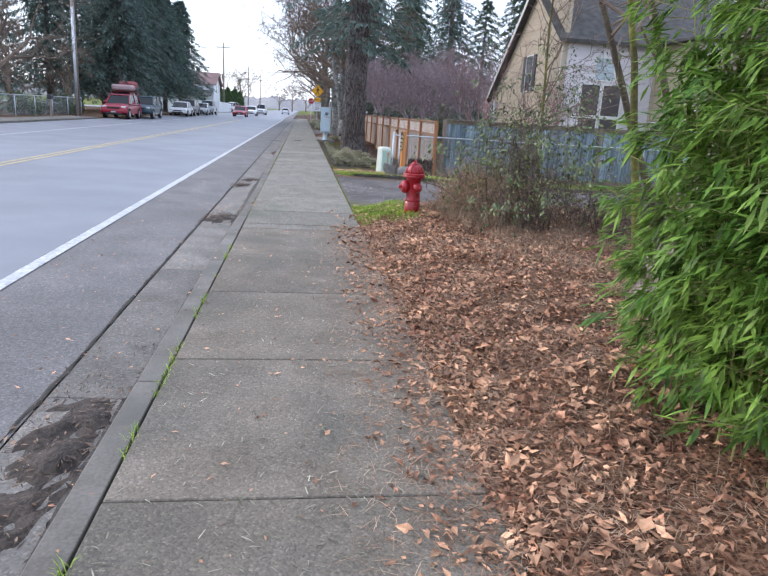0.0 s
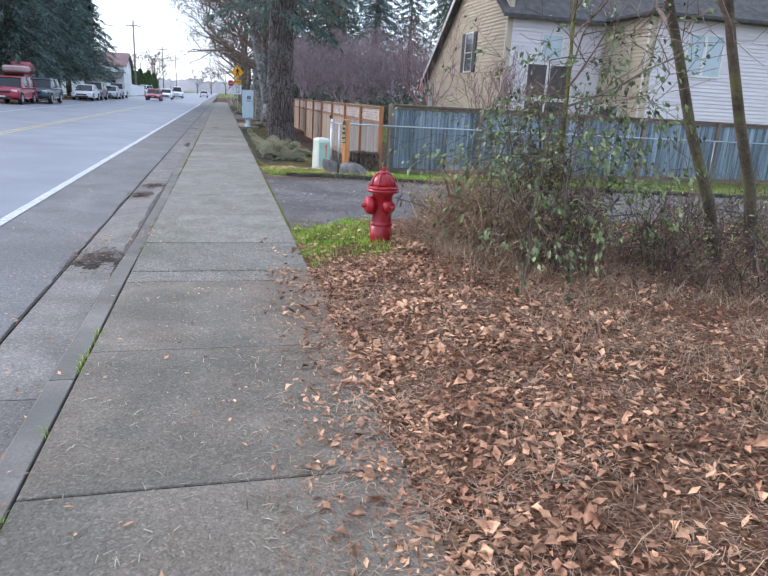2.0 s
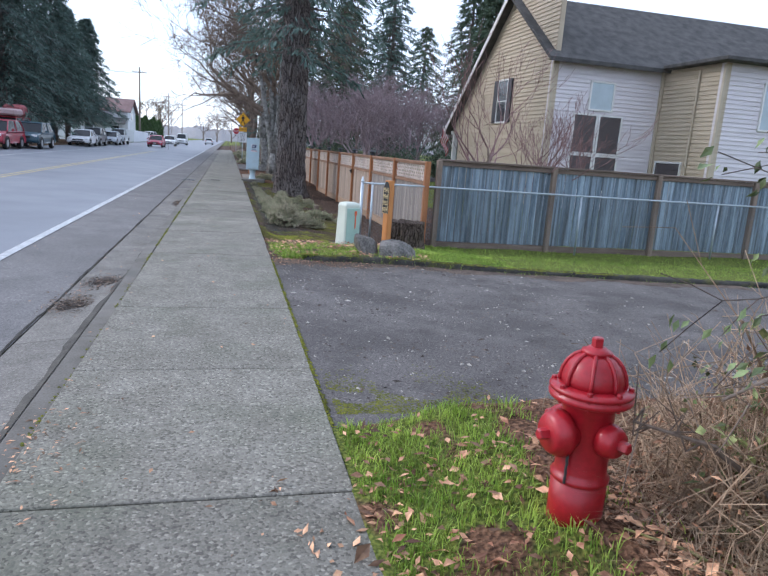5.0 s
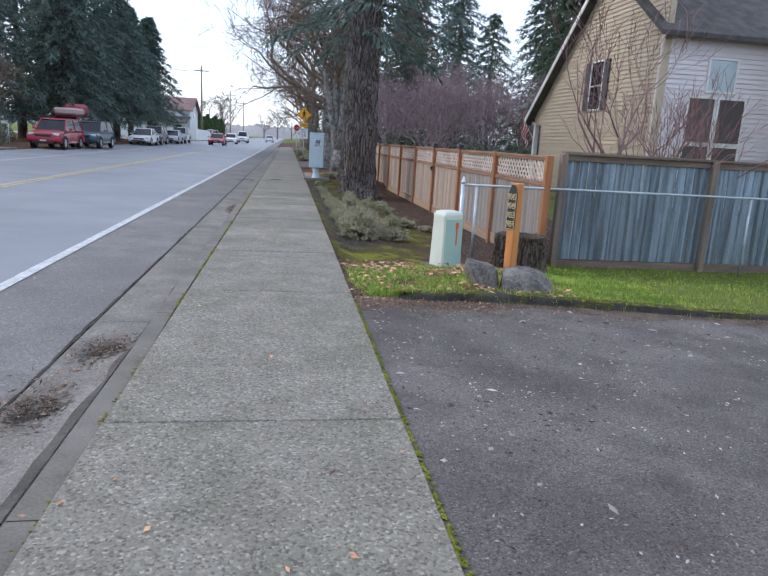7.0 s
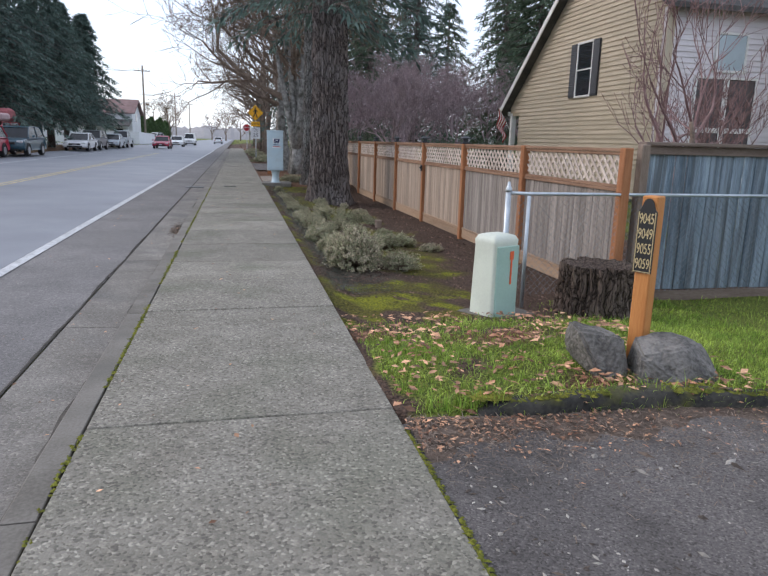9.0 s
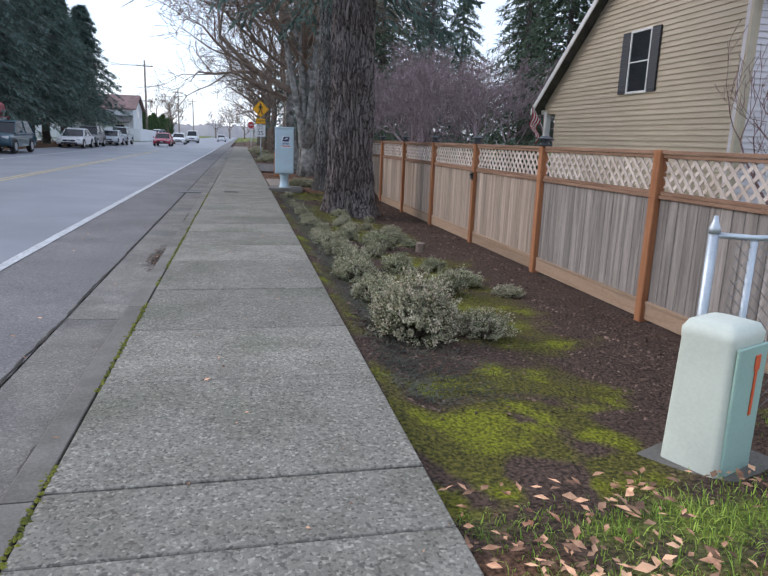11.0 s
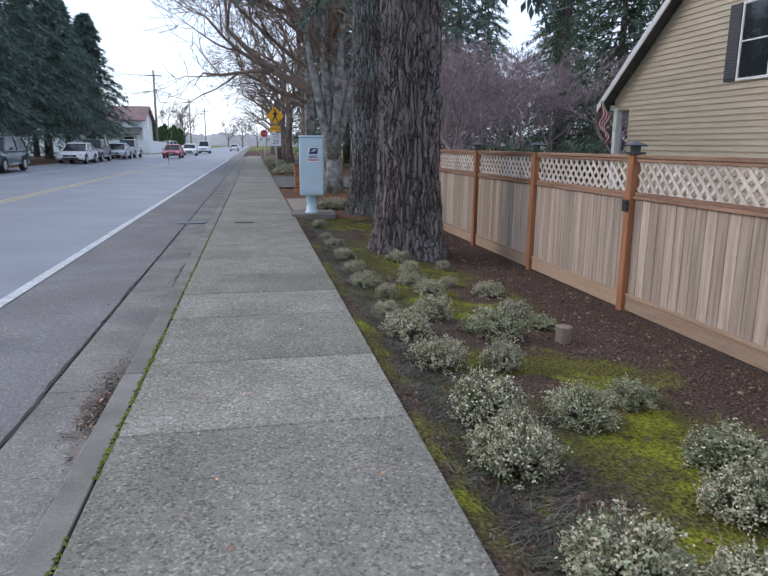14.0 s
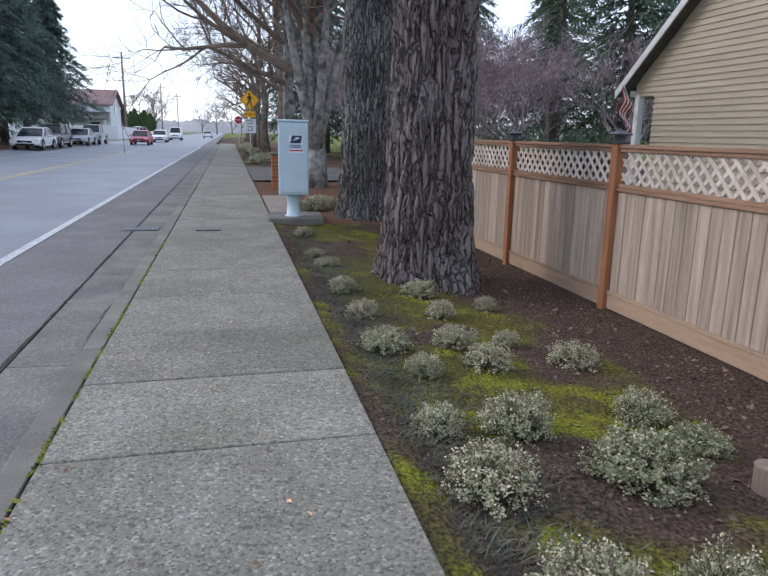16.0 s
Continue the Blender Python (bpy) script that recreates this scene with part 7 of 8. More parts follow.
# street trees on the right, grey trunks with spreading bare crowns
for i, (x, y, h, r, lx) in enumerate(((2.55, 42.6, 7.5, 0.33, -0.05), (2.3, 45.5, 7.5, 0.22, -0.07), (2.7, 54.5, 8.0, 0.24, -0.05), (2.5, 66, 8.0, 0.26, -0.05), (2.6, 77, 8.0, 0.26, -0.03), (2.8, 90, 8.5, 0.28, -0.04), (3, 108, 9, 0.3, 0), (3, 128, 9, 0.3, 0), (3.5, 150, 9, 0.3, 0))):
    bare_tree("street_tree", "spreading bare street tree with grey blotched bark", x, y, h, r, 500 + i, (lx, 0.0), BARK_GREY if i < 2 else TWIG, TWIG, 4 if i < 4 else 3, 4, 8, 0.7, 0.36, 0.5, 0.05, "street trees", (-0.8, -0.1, 0.65), 0.008)
# three more pale stems rising from the first street tree's fork
fork_tree = thing("street_tree", "pale grey multi-stemmed street tree beside the mail box", "tree", (2.5, 41.9, -0.05), group="street trees")
part("bole", Shape().tube([(0, 0, -0.2), (0.02, 0, 0.5), (0, 0.05, 1.3)], [0.36, 0.25, 0.16], 16), BARK_GREY, fork_tree, smooth=True)
rng.seed(77)
for a in ((-0.9, 0.2, 5.5), (-0.25, 0.5, 6.0), (0.35, -0.3, 6.0), (1.1, 0.3, 5.2)):
    A = Vector(a)
    st = Shape()
    st.tube([Vector((0, 0, 1.0)), Vector((A.x * 0.3, A.y * 0.3, 2.2)), Vector((A.x * 0.65, A.y * 0.7, 3.8)), A], [0.15, 0.14, 0.11, 0.06], 12, True)
    part("stem", st, BARK_GREY, fork_tree, smooth=True)
    tw = Shape()
    for k in range(6):
        p = Vector((A.x * 0.65, A.y * 0.7, 3.8)).lerp(A, rng.random())
        grow(tw, p, Vector((rng.uniform(-1, 0.6), rng.uniform(-0.8, 0.8), rng.uniform(0.1, 0.8))), 2.2, 0.04, 3, 0.7, 3, 0.03, 0.3, None, 5, 0.66, 0.006)
    part("twig_crown", tw, TWIG, fork_tree)
# purplish plum trees behind the cedar fence
for i, (x, y, h) in enumerate(((7.0, 43, 4.6), (8.5, 47.5, 5.2), (11.0, 47, 4.8), (5.8, 49, 5.0), (9.5, 53, 5.5), (13.0, 52, 5.2), (6.3, 57, 5.5), (15.5, 47, 4.8), (11.5, 58, 6.5), (16.5, 56, 6.5), (8.0, 63, 7.0), (20, 53, 6.0), (13.5, 64, 7.0))):
    bare_tree("plum_tree", "dense bare purplish plum tree behind the fence", x, y, h * 0.6, 0.12, 540 + i, (0, 0), TWIG_PURPLE, TWIG_PURPLE, 4, 4, 8, 0.75, 0.15, 0.75, 0.12, "garden trees", None, 0.007)
# reddish bare maples between the grey fence and the house
for i, (x, y, h) in enumerate(((8.7, 24.4, 3.6), (9.6, 26.6, 3.8), (11.2, 27.4, 3.4))):
    bare_tree("maple_tree", "bare reddish ornamental maple by the house", x, y, h * 0.5, 0.07, 560 + i, (0.05, 0), TWIG_RED, TWIG_RED, 3, 3, 8, 0.55, 0.2, 0.75, 0.2, "garden trees", None, 0.005)
bare_tree("maple_tree", "bare ornamental maple leaning over the grey fence", 5.6, 20.75, 1.9, 0.075, 575, (0.02, 0.03), TWIG, TWIG_RED, 3, 3, 9, 0.5, 0.3, 1.0, 0.1, "garden trees", None, 0.004, -0.1)
# dark evergreen shrubs low behind the cedar fence
rng.seed(70)
for i, (x, y, w, h) in enumerate(((6.0, 46, 1.3, 1.9), (10, 45.5, 1.6, 1.8), (7.6, 52, 1.6, 2.3), (13, 46, 1.5, 1.8))):
    t = thing("evergreen_shrub", "dark evergreen shrub behind the fence", "shrub", (x, y, 0), group="garden shrubs")
    st, lv = Shape(), Shape()
    for k in range(90):
        a, e = rng.uniform(0, 6.28), math.asin(rng.uniform(0, 1))
        tip = Vector((math.cos(a) * math.cos(e) * w, math.sin(a) * math.cos(e) * w, h * (0.2 + 0.8 * math.sin(e)))) * rng.uniform(0.8, 1.1)
        st.tube([(0, 0, -0.1), tip], [0.02, 0.006], 3, False)
        for j in range(26):
            lv.leaf(Vector((0, 0, 0)).lerp(tip, rng.uniform(0.6, 1.0)) + rvec(0.2), rvec(), Vector((0, 0, 1)) + rvec(0.5), 0.16, 0.08, 0.2)
    part("stem_tangle", st, TWIG, t)
    part("foliage", lv, NEEDLE_MID, t)

# ---- flag on the porch ----
fl = thing("flag", "striped red and white flag hanging from a porch pole", "flag", (XW - 0.02, YF - 0.3, 1.9))
part("pole", Shape().tube([(0, 0, 0.0), (-0.75, -0.25, 1.05)], 0.016, 8), TRIM_WHITE, fl)
for k in range(7):
    s = Shape()
    cols = 8
    for j in range(cols + 1):
        v = j / cols
        for u in (k / 7, (k + 1) / 7):
            s.v.append((-0.75 + 0.42 * u * 0.9 + 0.05 * math.sin(v * 7 + u * 3), -0.25 + 0.1 * math.sin(v * 9 + u * 5) + 0.12 * u, 1.03 - 0.58 * u - 0.85 * v))
    s.f = [(2 * j, 2 * j + 1, 2 * j + 3, 2 * j + 2) for j in range(cols)]
    part("stripe", s, SIGN_RED if k % 2 == 0 else SIGN_WHITE, fl, smooth=True)


# ---- cars ----
CAR_GLASS = paint("car_glass", (0.015, 0.018, 0.022), 0.08)
CAR_GLASS.node_tree.nodes["Principled BSDF"].inputs["Specular IOR Level"].default_value = 0.3
LAMP_CLEAR = paint("headlamp_lens", (0.62, 0.63, 0.64), 0.15)
LAMP_RED = paint("tail_lamp_lens", (0.35, 0.01, 0.01), 0.2)
PLATE = paint("number_plate", (0.65, 0.66, 0.68), 0.4)
KINDS = {
    # side outline of the body below the windows, then the cabin: (length from the nose, height)
    "sedan": ([(0.0, 0.35), (0.03, 0.62), (0.25, 0.72), (1.35, 0.88), (3.65, 0.93), (4.45, 0.90), (4.5, 0.45), (4.4, 0.28), (0.1, 0.24)], [(1.2, 0.87), (2.0, 1.36), (2.4, 1.42), (3.1, 1.40), (3.9, 0.93)], 0.31, (0.82, 3.55)),
    "hatch": ([(0.0, 0.35), (0.03, 0.66), (0.25, 0.78), (1.15, 0.94), (3.6, 1.0), (4.1, 0.98), (4.18, 0.5), (4.1, 0.28), (0.1, 0.24)], [(1.0, 0.93), (1.8, 1.42), (2.2, 1.48), (3.3, 1.46), (4.05, 1.0)], 0.31, (0.78, 3.3)),
    "suv": ([(0.0, 0.42), (0.03, 0.82), (0.2, 0.92), (1.25, 1.05), (4.3, 1.08), (4.5, 1.06), (4.55, 0.5), (4.45, 0.36), (0.1, 0.32)], [(1.15, 1.04), (1.8, 1.62), (2.2, 1.68), (4.1, 1.66), (4.5, 1.08)], 0.35, (0.82, 3.6)),
    "pickup": ([(0.0, 0.45), (0.03, 0.9), (0.2, 1.0), (1.4, 1.1), (5.1, 1.1), (5.2, 1.08), (5.25, 0.6), (5.15, 0.45), (0.1, 0.36)], [(1.3, 1.09), (2.0, 1.72), (2.3, 1.78), (3.2, 1.76), (3.45, 1.1)], 0.37, (0.9, 4.1)),
    "van": ([(0.0, 0.4), (0.03, 0.8), (0.15, 1.0), (0.7, 1.15), (4.9, 1.2), (5.0, 1.18), (5.05, 0.5), (4.95, 0.36), (0.1, 0.3)], [(0.55, 1.13), (1.3, 1.85), (1.6, 1.95), (4.75, 1.95), (4.98, 1.2)], 0.35, (0.8, 4.0)),
}


def rounder(ob, levels):
    """Rounds a pressed-steel body."""
    mod = ob.modifiers.new("round", 'SUBSURF')
    mod.levels = mod.render_levels = levels


def worn(ob, width):
    """Softens the edges of a panel."""
    mod = ob.modifiers.new("soft", 'BEVEL')
    mod.width, mod.segments = width, 3


def car(kind, name, label, x, y, z, turn, col, wid=0.88, group="parked cars", rear=False):
    """A car whose nose points along local -y."""
    low, cab, wr, axles = KINDS[kind]
    t = thing(name, label, "car", (x, y, z), turn, group)
    m = paint(name + "_paint", col, 0.35, 0.0, 0.08, 0.3)
    body = Shape()
    n = len(low)
    secs = ((-wid, 0.93, 0.05), (-wid * 0.97, 1.0, 0.0), (-wid * 0.5, 1.02, -0.03), (0, 1.03, -0.05), (wid * 0.5, 1.02, -0.03), (wid * 0.97, 1.0, 0.0), (wid, 0.93, 0.05))
    L = low[-3][0]
    for sx, k, ins in secs:
        for u, v in low:
            uu = u + (ins * 1.6 if u < 0.6 else (-ins * 1.2 if u > L - 0.4 else 0))
            body.v.append((sx * (0.93 if v > 0.85 or v < 0.33 else 1.0), uu, 0.24 + (v - 0.24) * (k if v > 0.5 else 1)))
    for i in range(len(secs) - 1):
        body.f += [(i * n + j, i * n + (j + 1) % n, (i + 1) * n + (j + 1) % n, (i + 1) * n + j) for j in range(n)]
    body.f += [tuple(range(n)), tuple(range((len(secs) - 1) * n, len(secs) * n))[::-1]]
    rounder(part("body", body, m, t, smooth=True), 2)
    zb, zt = cab[0][1] - 0.03, max(v for _, v in cab)
    gl = Shape()
    k = len(cab)
    for sgn in (-1, 1):
        for u, v in cab:
            f = (v - zb) / (zt - zb)
            gl.v.append((sgn * wid * (0.9 - 0.17 * f), u, v - 0.02))
    gl.f = [tuple(range(k))[::-1], tuple(range(k, 2 * k))] + [(j, j + 1, k + j + 1, k + j) for j in range(k - 1)]
    worn(part("glasshouse", gl, CAR_GLASS, t, "dark tinted glass"), 0.05)
    roof = Shape()
    top = [(u, v) for u, v in cab if v > zb + 0.85 * (zt - zb)]
    hw = wid * 0.735
    roof.extrude([(top[0][0] - 0.05, zt - 0.075)] + [(u, v + 0.012) for u, v in top] + [(top[-1][0] + 0.08, zt - 0.075)], -hw, hw, axis=0)
    worn(part("roof", roof, m, t), 0.035)
    for sgn in (-1, 1):
        for (a, b) in ((cab[0], cab[1]), (cab[-2], cab[-1])):
            f0, f1 = (a[1] - zb) / (zt - zb), (b[1] - zb) / (zt - zb)
            part("pillar", Shape().tube([(sgn * wid * (0.905 - 0.17 * f0), a[0], a[1] - 0.01), (sgn * wid * (0.905 - 0.17 * f1), b[0], b[1] - 0.01)], 0.035, 5), m, t)
        mid = cab[0][0] + (cab[-1][0] - cab[0][0]) * 0.55
        part("pillar", Shape().tube([(sgn * wid * 0.90, mid, zb + 0.02), (sgn * wid * 0.745, mid, zt - 0.03)], 0.032, 5), m, t)
        part("mirror", Shape().box((sgn * (wid + 0.10) - 0.08, cab[0][0] + 0.35, zb + 0.04), (sgn * (wid + 0.10) + 0.08, cab[0][0] + 0.45, zb + 0.17), 0.03), m, t)
        lamp = part("headlight", Shape().box((sgn * wid * 0.72 - 0.17, -0.012 + 0.04, low[1][1] - 0.09), (sgn * wid * 0.72 + 0.15, 0.22, low[1][1] + 0.06), 0.03), LAMP_CLEAR, t, "clear headlamp lens")
        part("tail_light", Shape().box((sgn * wid * 0.78 - 0.12, L - 0.12, low[4][1] - 0.28), (sgn * wid * 0.78 + 0.1, L + 0.012, low[4][1] - 0.06), 0.02), LAMP_RED, t, "red tail lamp lens")
        for ay in axles:
            wm = pose(sgn * (wid - 0.10), ay, wr, 0, 90, 0)
            wheel = part("wheel", Shape().lathe([(wr * 0.62, -0.11), (wr * 0.95, -0.11), (wr, -0.08), (wr, 0.08), (wr * 0.95, 0.11), (wr * 0.62, 0.11)], 22, wm), RUBBER, t, smooth=False)
            part("rim", Shape().lathe([(wr * 0.6, -0.118), (wr * 0.6, 0.118), (wr * 0.5, 0.122), (wr * 0.16, 0.112)], 14, wm), RIM, wheel)
            part("wheel_arch", Shape().tube([(sgn * (wid - 0.005), ay + (wr + 0.05) * math.cos(a), wr + (wr + 0.05) * math.sin(a)) for a in [math.pi * q / 8 for q in range(9)]], 0.028, 5), BLACK, t)
    nose = low[1][1]
    part("grille", Shape().box((-wid * 0.48, -0.075, nose - 0.15), (wid * 0.48, 0.05, nose - 0.02), 0.02), BLACK, t, "black front grille")
    part("lower_grille", Shape().box((-wid * 0.62, -0.07, 0.30), (wid * 0.62, 0.05, 0.42), 0.02), BLACK, t)
    part("number_plate", Shape().box((-0.16, -0.088, 0.43), (0.16, -0.076, 0.51), 0.004), PLATE, t)
    part("rear_plate", Shape().box((-0.16, L + 0.055, 0.62), (0.16, L + 0.066, 0.70), 0.004), PLATE, t)
    return t


car("suv", "red_car", "red parked wagon facing the camera on the shoulder", -12.95, 49.0, 0.075, 0, (0.36, 0.02, 0.045))
car("suv", "blue_suv", "dark teal-blue parked SUV with roof rails", -12.35, 53.9, 0.075, 0, (0.018, 0.065, 0.095))
car("sedan", "white_sedan", "white parked sedan under dark conifers", -12.2, 69.0, 0.07, 0, (0.80, 0.81, 0.83))
car("suv", "grey_suv", "dark grey parked SUV behind the white sedan", -12.3, 74.4, 0.07, 0, (0.10, 0.11, 0.125))
car("sedan", "silver_sedan", "pale silver parked sedan", -12.2, 83.4, 0.07, 0, (0.50, 0.55, 0.60))
car("pickup", "silver_pickup", "pale silver pickup truck parked last in the row", -12.2, 88.6, 0.07, 0, (0.42, 0.47, 0.50))
car("hatch", "white_hatchback", "white hatchback driving in the oncoming lane", -8.0, 108.0, -0.02, 0, (0.82, 0.83, 0.84), group="cars on the road")
car("sedan", "red_sedan", "bright red sedan in the oncoming lane", -8.3, 92.0, -0.025, 0, (0.45, 0.02, 0.06), group="cars on the road")
car("van", "white_van", "white van coming along the far road", -7.6, 128.0, -0.025, 0, (0.80, 0.81, 0.82), group="cars on the road")
car("suv", "navy_suv", "dark blue SUV far down the road", -9.0, 146.0, -0.02, 0, (0.05, 0.07, 0.14), group="cars on the road")
car("hatch", "white_car", "small white car driving away far down the road", -4.0, 170.0, -0.05, 180, (0.80, 0.81, 0.82), group="cars on the road")
car("pickup", "white_pickup", "white pickup truck parked past the lawn", -14.6, 131.0, 0.12, -35, (0.78, 0.79, 0.80))
van = car("van", "red_van", "red camper van with a covered load on its roof", -15.4, 59.6, 0.1, 0, (0.36, 0.03, 0.045), 1.0)
part("roof_load", Shape().box((-0.8, 1.2, 2.02), (0.8, 3.0, 2.5), 0.12), paint("faded_load_cover", (0.55, 0.40, 0.40), 0.7), van, "faded pale covered roof load")
part("roof_load", Shape().box((-0.7, 3.1, 2.02), (0.7, 4.6, 2.85), 0.2), paint("red_load_cover", (0.40, 0.12, 0.13), 0.7), van, "faded red covered roof load")
part("stripe", Shape().box((-1.005, 0.6, 1.02), (1.005, 4.9, 1.1), 0.004), SIGN_WHITE, van, "white side stripe")

# ---- far side of the road ----
tagged(new("far_kerb", Shape().box((-13.35, -30, -0.1), (-13.18, 46, 0.2), 0.02).mesh("far_kerb", KERB)), "grey concrete kerb across the road", "kerb", kind="structure")
tagged(new("far_sidewalk", Shape().box((-15.0, -30, -0.1), (-13.352, 46, 0.19), 0.02).mesh("far_sidewalk", KERB)), "pale concrete sidewalk across the road", "sidewalk", kind="structure")


def utility_pole(x, y, h, r, label, arms=True):
    p = thing("utility_pole", label, "utility pole", (x, y, 0.1), group="utility poles")
    part("pole", Shape().tube([(0, 0, -0.5), (0, 0, h)], [r, r * 0.7], 12), POLE_WOOD, p, smooth=True)
    if arms:
        part("crossarm", Shape().box((-1.2, -0.06, h - 0.9), (1.2, 0.06, h - 0.76), 0.01), POLE_WOOD, p)
        for k in (-1.05, -0.5, 0.5, 1.05):
            part("insulator", Shape().lathe([(0.04, h - 0.76), (0.05, h - 0.7), (0.03, h - 0.6)], 8, pose(k, 0, 0)), TRIM_WHITE, p)


utility_pole(-15.6, 50.0, 10, 0.17, "weathered wooden utility pole beside the parked cars")
utility_pole(-12.9 - 1.3, 127, 12, 0.18, "weathered wooden utility pole at the side street")
utility_pole(-13.5, 175, 11, 0.16, "weathered wooden utility pole in the distance")
utility_pole(-13.0, 215, 11, 0.16, "weathered wooden utility pole in the distance")
utility_pole(4.2, 185, 11, 0.16, "weathered wooden utility pole in the distance")
utility_pole(4.2, 235, 11, 0.16, "weathered wooden utility pole in the distance")
for k, (xo, zz) in enumerate(((-1.05, 9.75), (-0.5, 9.75), (0.5, 9.75), (1.05, 9.75), (0.15, 7.6))):
    pts = [Vector((-15.6 + xo, 50, zz)).lerp(Vector((-14.2 + xo, 127, zz + 1.9)), u) - Vector((0, 0, 2.2 * 4 * u * (1 - u))) for u in [i / 16 for i in range(17)]]
    cb = thing("overhead_cable", "thin black overhead cable between utility poles", "cable", (0, 0, 0), group="cables")
    part("wire", Shape().tube(pts, 0.016, 5), BLACK, cb)
pipe = thing("conduit_pole", "pale metal pole standing beside the utility pole", "pole", (-15.2, 48.6, 0.1))
part("pipe", Shape().tube([(0, 0, -0.3), (0, 0, 7)], 0.08, 10), GALV, pipe, smooth=True)
mb = thing("letter_box", "small dark letter box on a wooden post", "letter box", (-14.1, 40.5, 0.19))
part("post", Shape().box((-0.05, -0.05, -0.2), (0.05, 0.05, 1.0), 0.01), POLE_WOOD, mb)
part("box", Shape().box((-0.12, -0.25, 1.0), (0.12, 0.25, 1.25), 0.05), DARK_METAL, mb)
bare_tree("street_tree", "old bare tree with a thick grey trunk across the road", -16.3, 37.5, 6.5, 0.3, 600, (0.03, 0), BARK_GREY, TWIG, 4, 3, 7, 0.7, 0.3, 0.5, 0.05, "far trees", None, 0.01)
for i, (x, y, h) in enumerate(((-19, 43, 6), (-20, 50, 6.5), (-22, 46, 7), (-18, 56, 5))):
    bare_tree("garden_tree", "bare brown garden tree across the road", x, y, h * 0.7, 0.14, 610 + i, (0, 0), TWIG, TWIG, 4, 3, 9, 0.7, 0.2, 0.6, 0.05, "far trees", None, 0.01)
rng.seed(88)
for i, (x, y, w, h) in enumerate(((-17.4, 45, 1.2, 1.5), (-17.6, 48, 1.0, 1.2), (-17.2, 52, 1.3, 1.6), (-18, 41.5, 1.3, 1.7), (-17.8, 55.5, 1.0, 1.5))):
    t = thing("garden_shrub", "dull green garden shrub across the road", "shrub", (x, y, 0.1), group="far shrubs")
    st, lv = Shape(), Shape()
    for k in range(70):
        a, e = rng.uniform(0, 6.28), math.asin(rng.uniform(0, 1))
        tip = Vector((math.cos(a) * math.cos(e) * w, math.sin(a) * math.cos(e) * w, h * (0.15 + 0.85 * math.sin(e)))) * rng.uniform(0.7, 1.1)
        st.tube([(0, 0, -0.1), tip], [0.02, 0.006], 3, False)
        for j in range(14):
            lv.leaf(Vector((0, 0, 0)).lerp(tip, rng.uniform(0.5, 1.0)) + rvec(0.2), rvec(), Vector((0, 0, 1)) + rvec(0.5), 0.15, 0.08, 0.2)
    part("stem_tangle", st, TWIG, t)
    part("foliage", lv, HEDGE, t)
cf = thing("chain_link_fence", "grey chain-link fence across the road", "fence", (-16.6, 30, 0.1))
for k in range(9):
    part("post", Shape().tube([(0, k * 3, -0.2), (0, k * 3, 1.25)], 0.03, 8), GALV, cf, smooth=True)
part("top_rail", Shape().tube([(0, 0, 1.22), (0, 24, 1.22)], 0.022, 6), GALV, cf, smooth=True)
part("wire_mesh", wire_mesh(24, 1.15, 0.12, 0.003), GALV, cf).matrix_basis = pose(0, 0, 0.05, 0, 0, 90)

# white house, white fence and hedges at the side street
wh = thing("house", "white two-storey house with a brown-red roof", "house", (-27, 119, 0.1))
WALL_WHITE = material("white_house_wall", (0.60, 0.62, 0.64), (0.68, 0.70, 0.72), 0.7, 0.6, 0.1, 30.0)
ROOF_RED = material("red_brown_roof", (0.17, 0.105, 0.10), (0.25, 0.165, 0.155), 0.85, 1.0, 0.3, 20.0)
part("wall", Shape().extrude([(0, 0), (9, 0), (9, 4.6), (4.5, 6.4), (0, 4.6)], 0, 12, axis=0), WALL_WHITE, wh)
for a, b in (((-0.4, 4.35), (4.5, 6.45)), ((9.4, 4.35), (4.5, 6.45))):
    part("roof", Shape().extrude([a, b, (b[0], b[1] + 0.16), (a[0], a[1] + 0.16)], -0.5, 12.5, axis=0), ROOF_RED, wh)
part("porch_roof", Shape().extrude([(-3.0, 2.5), (0.0, 3.4), (0.0, 3.52), (-3.0, 2.62)], 3, 12, axis=0), ROOFING, wh)
for x in (3.2, 7.5, 11.7):
    part("porch_post", Shape().box((x, -2.9, 0), (x + 0.15, -2.75, 2.55), 0.01), WALL_WHITE, wh)
for x in (2, 6, 9.5):
    w = part("window", Shape().box((x, -0.03, 1.0), (x + 1.2, 0.02, 2.2), 0.01), DARK_GLASS, wh)
    part("window_frame", Shape().box((x - 0.08, -0.05, 0.92), (x + 1.28, -0.031, 1.0), 0.005).box((x - 0.08, -0.05, 2.2), (x + 1.28, -0.031, 2.28), 0.005), TRIM_WHITE, w)
for yy in (3.8,):
    w = part("window", Shape().box((11.99, yy, 3.3), (12.03, yy + 1.2, 4.5), 0.01), DARK_GLASS, wh)
wf = thing("white_fence", "plain white board fence beside the side street", "fence", (-30, 113.5, 0.1))
for k in range(17):
    part("fence_panel", Shape().box((k * 0.98, 0, 0.05), (k * 0.98 + 0.965, 0.05, 1.75 + 0.03 * (k % 2)), 0.01), WALL_WHITE, wf)
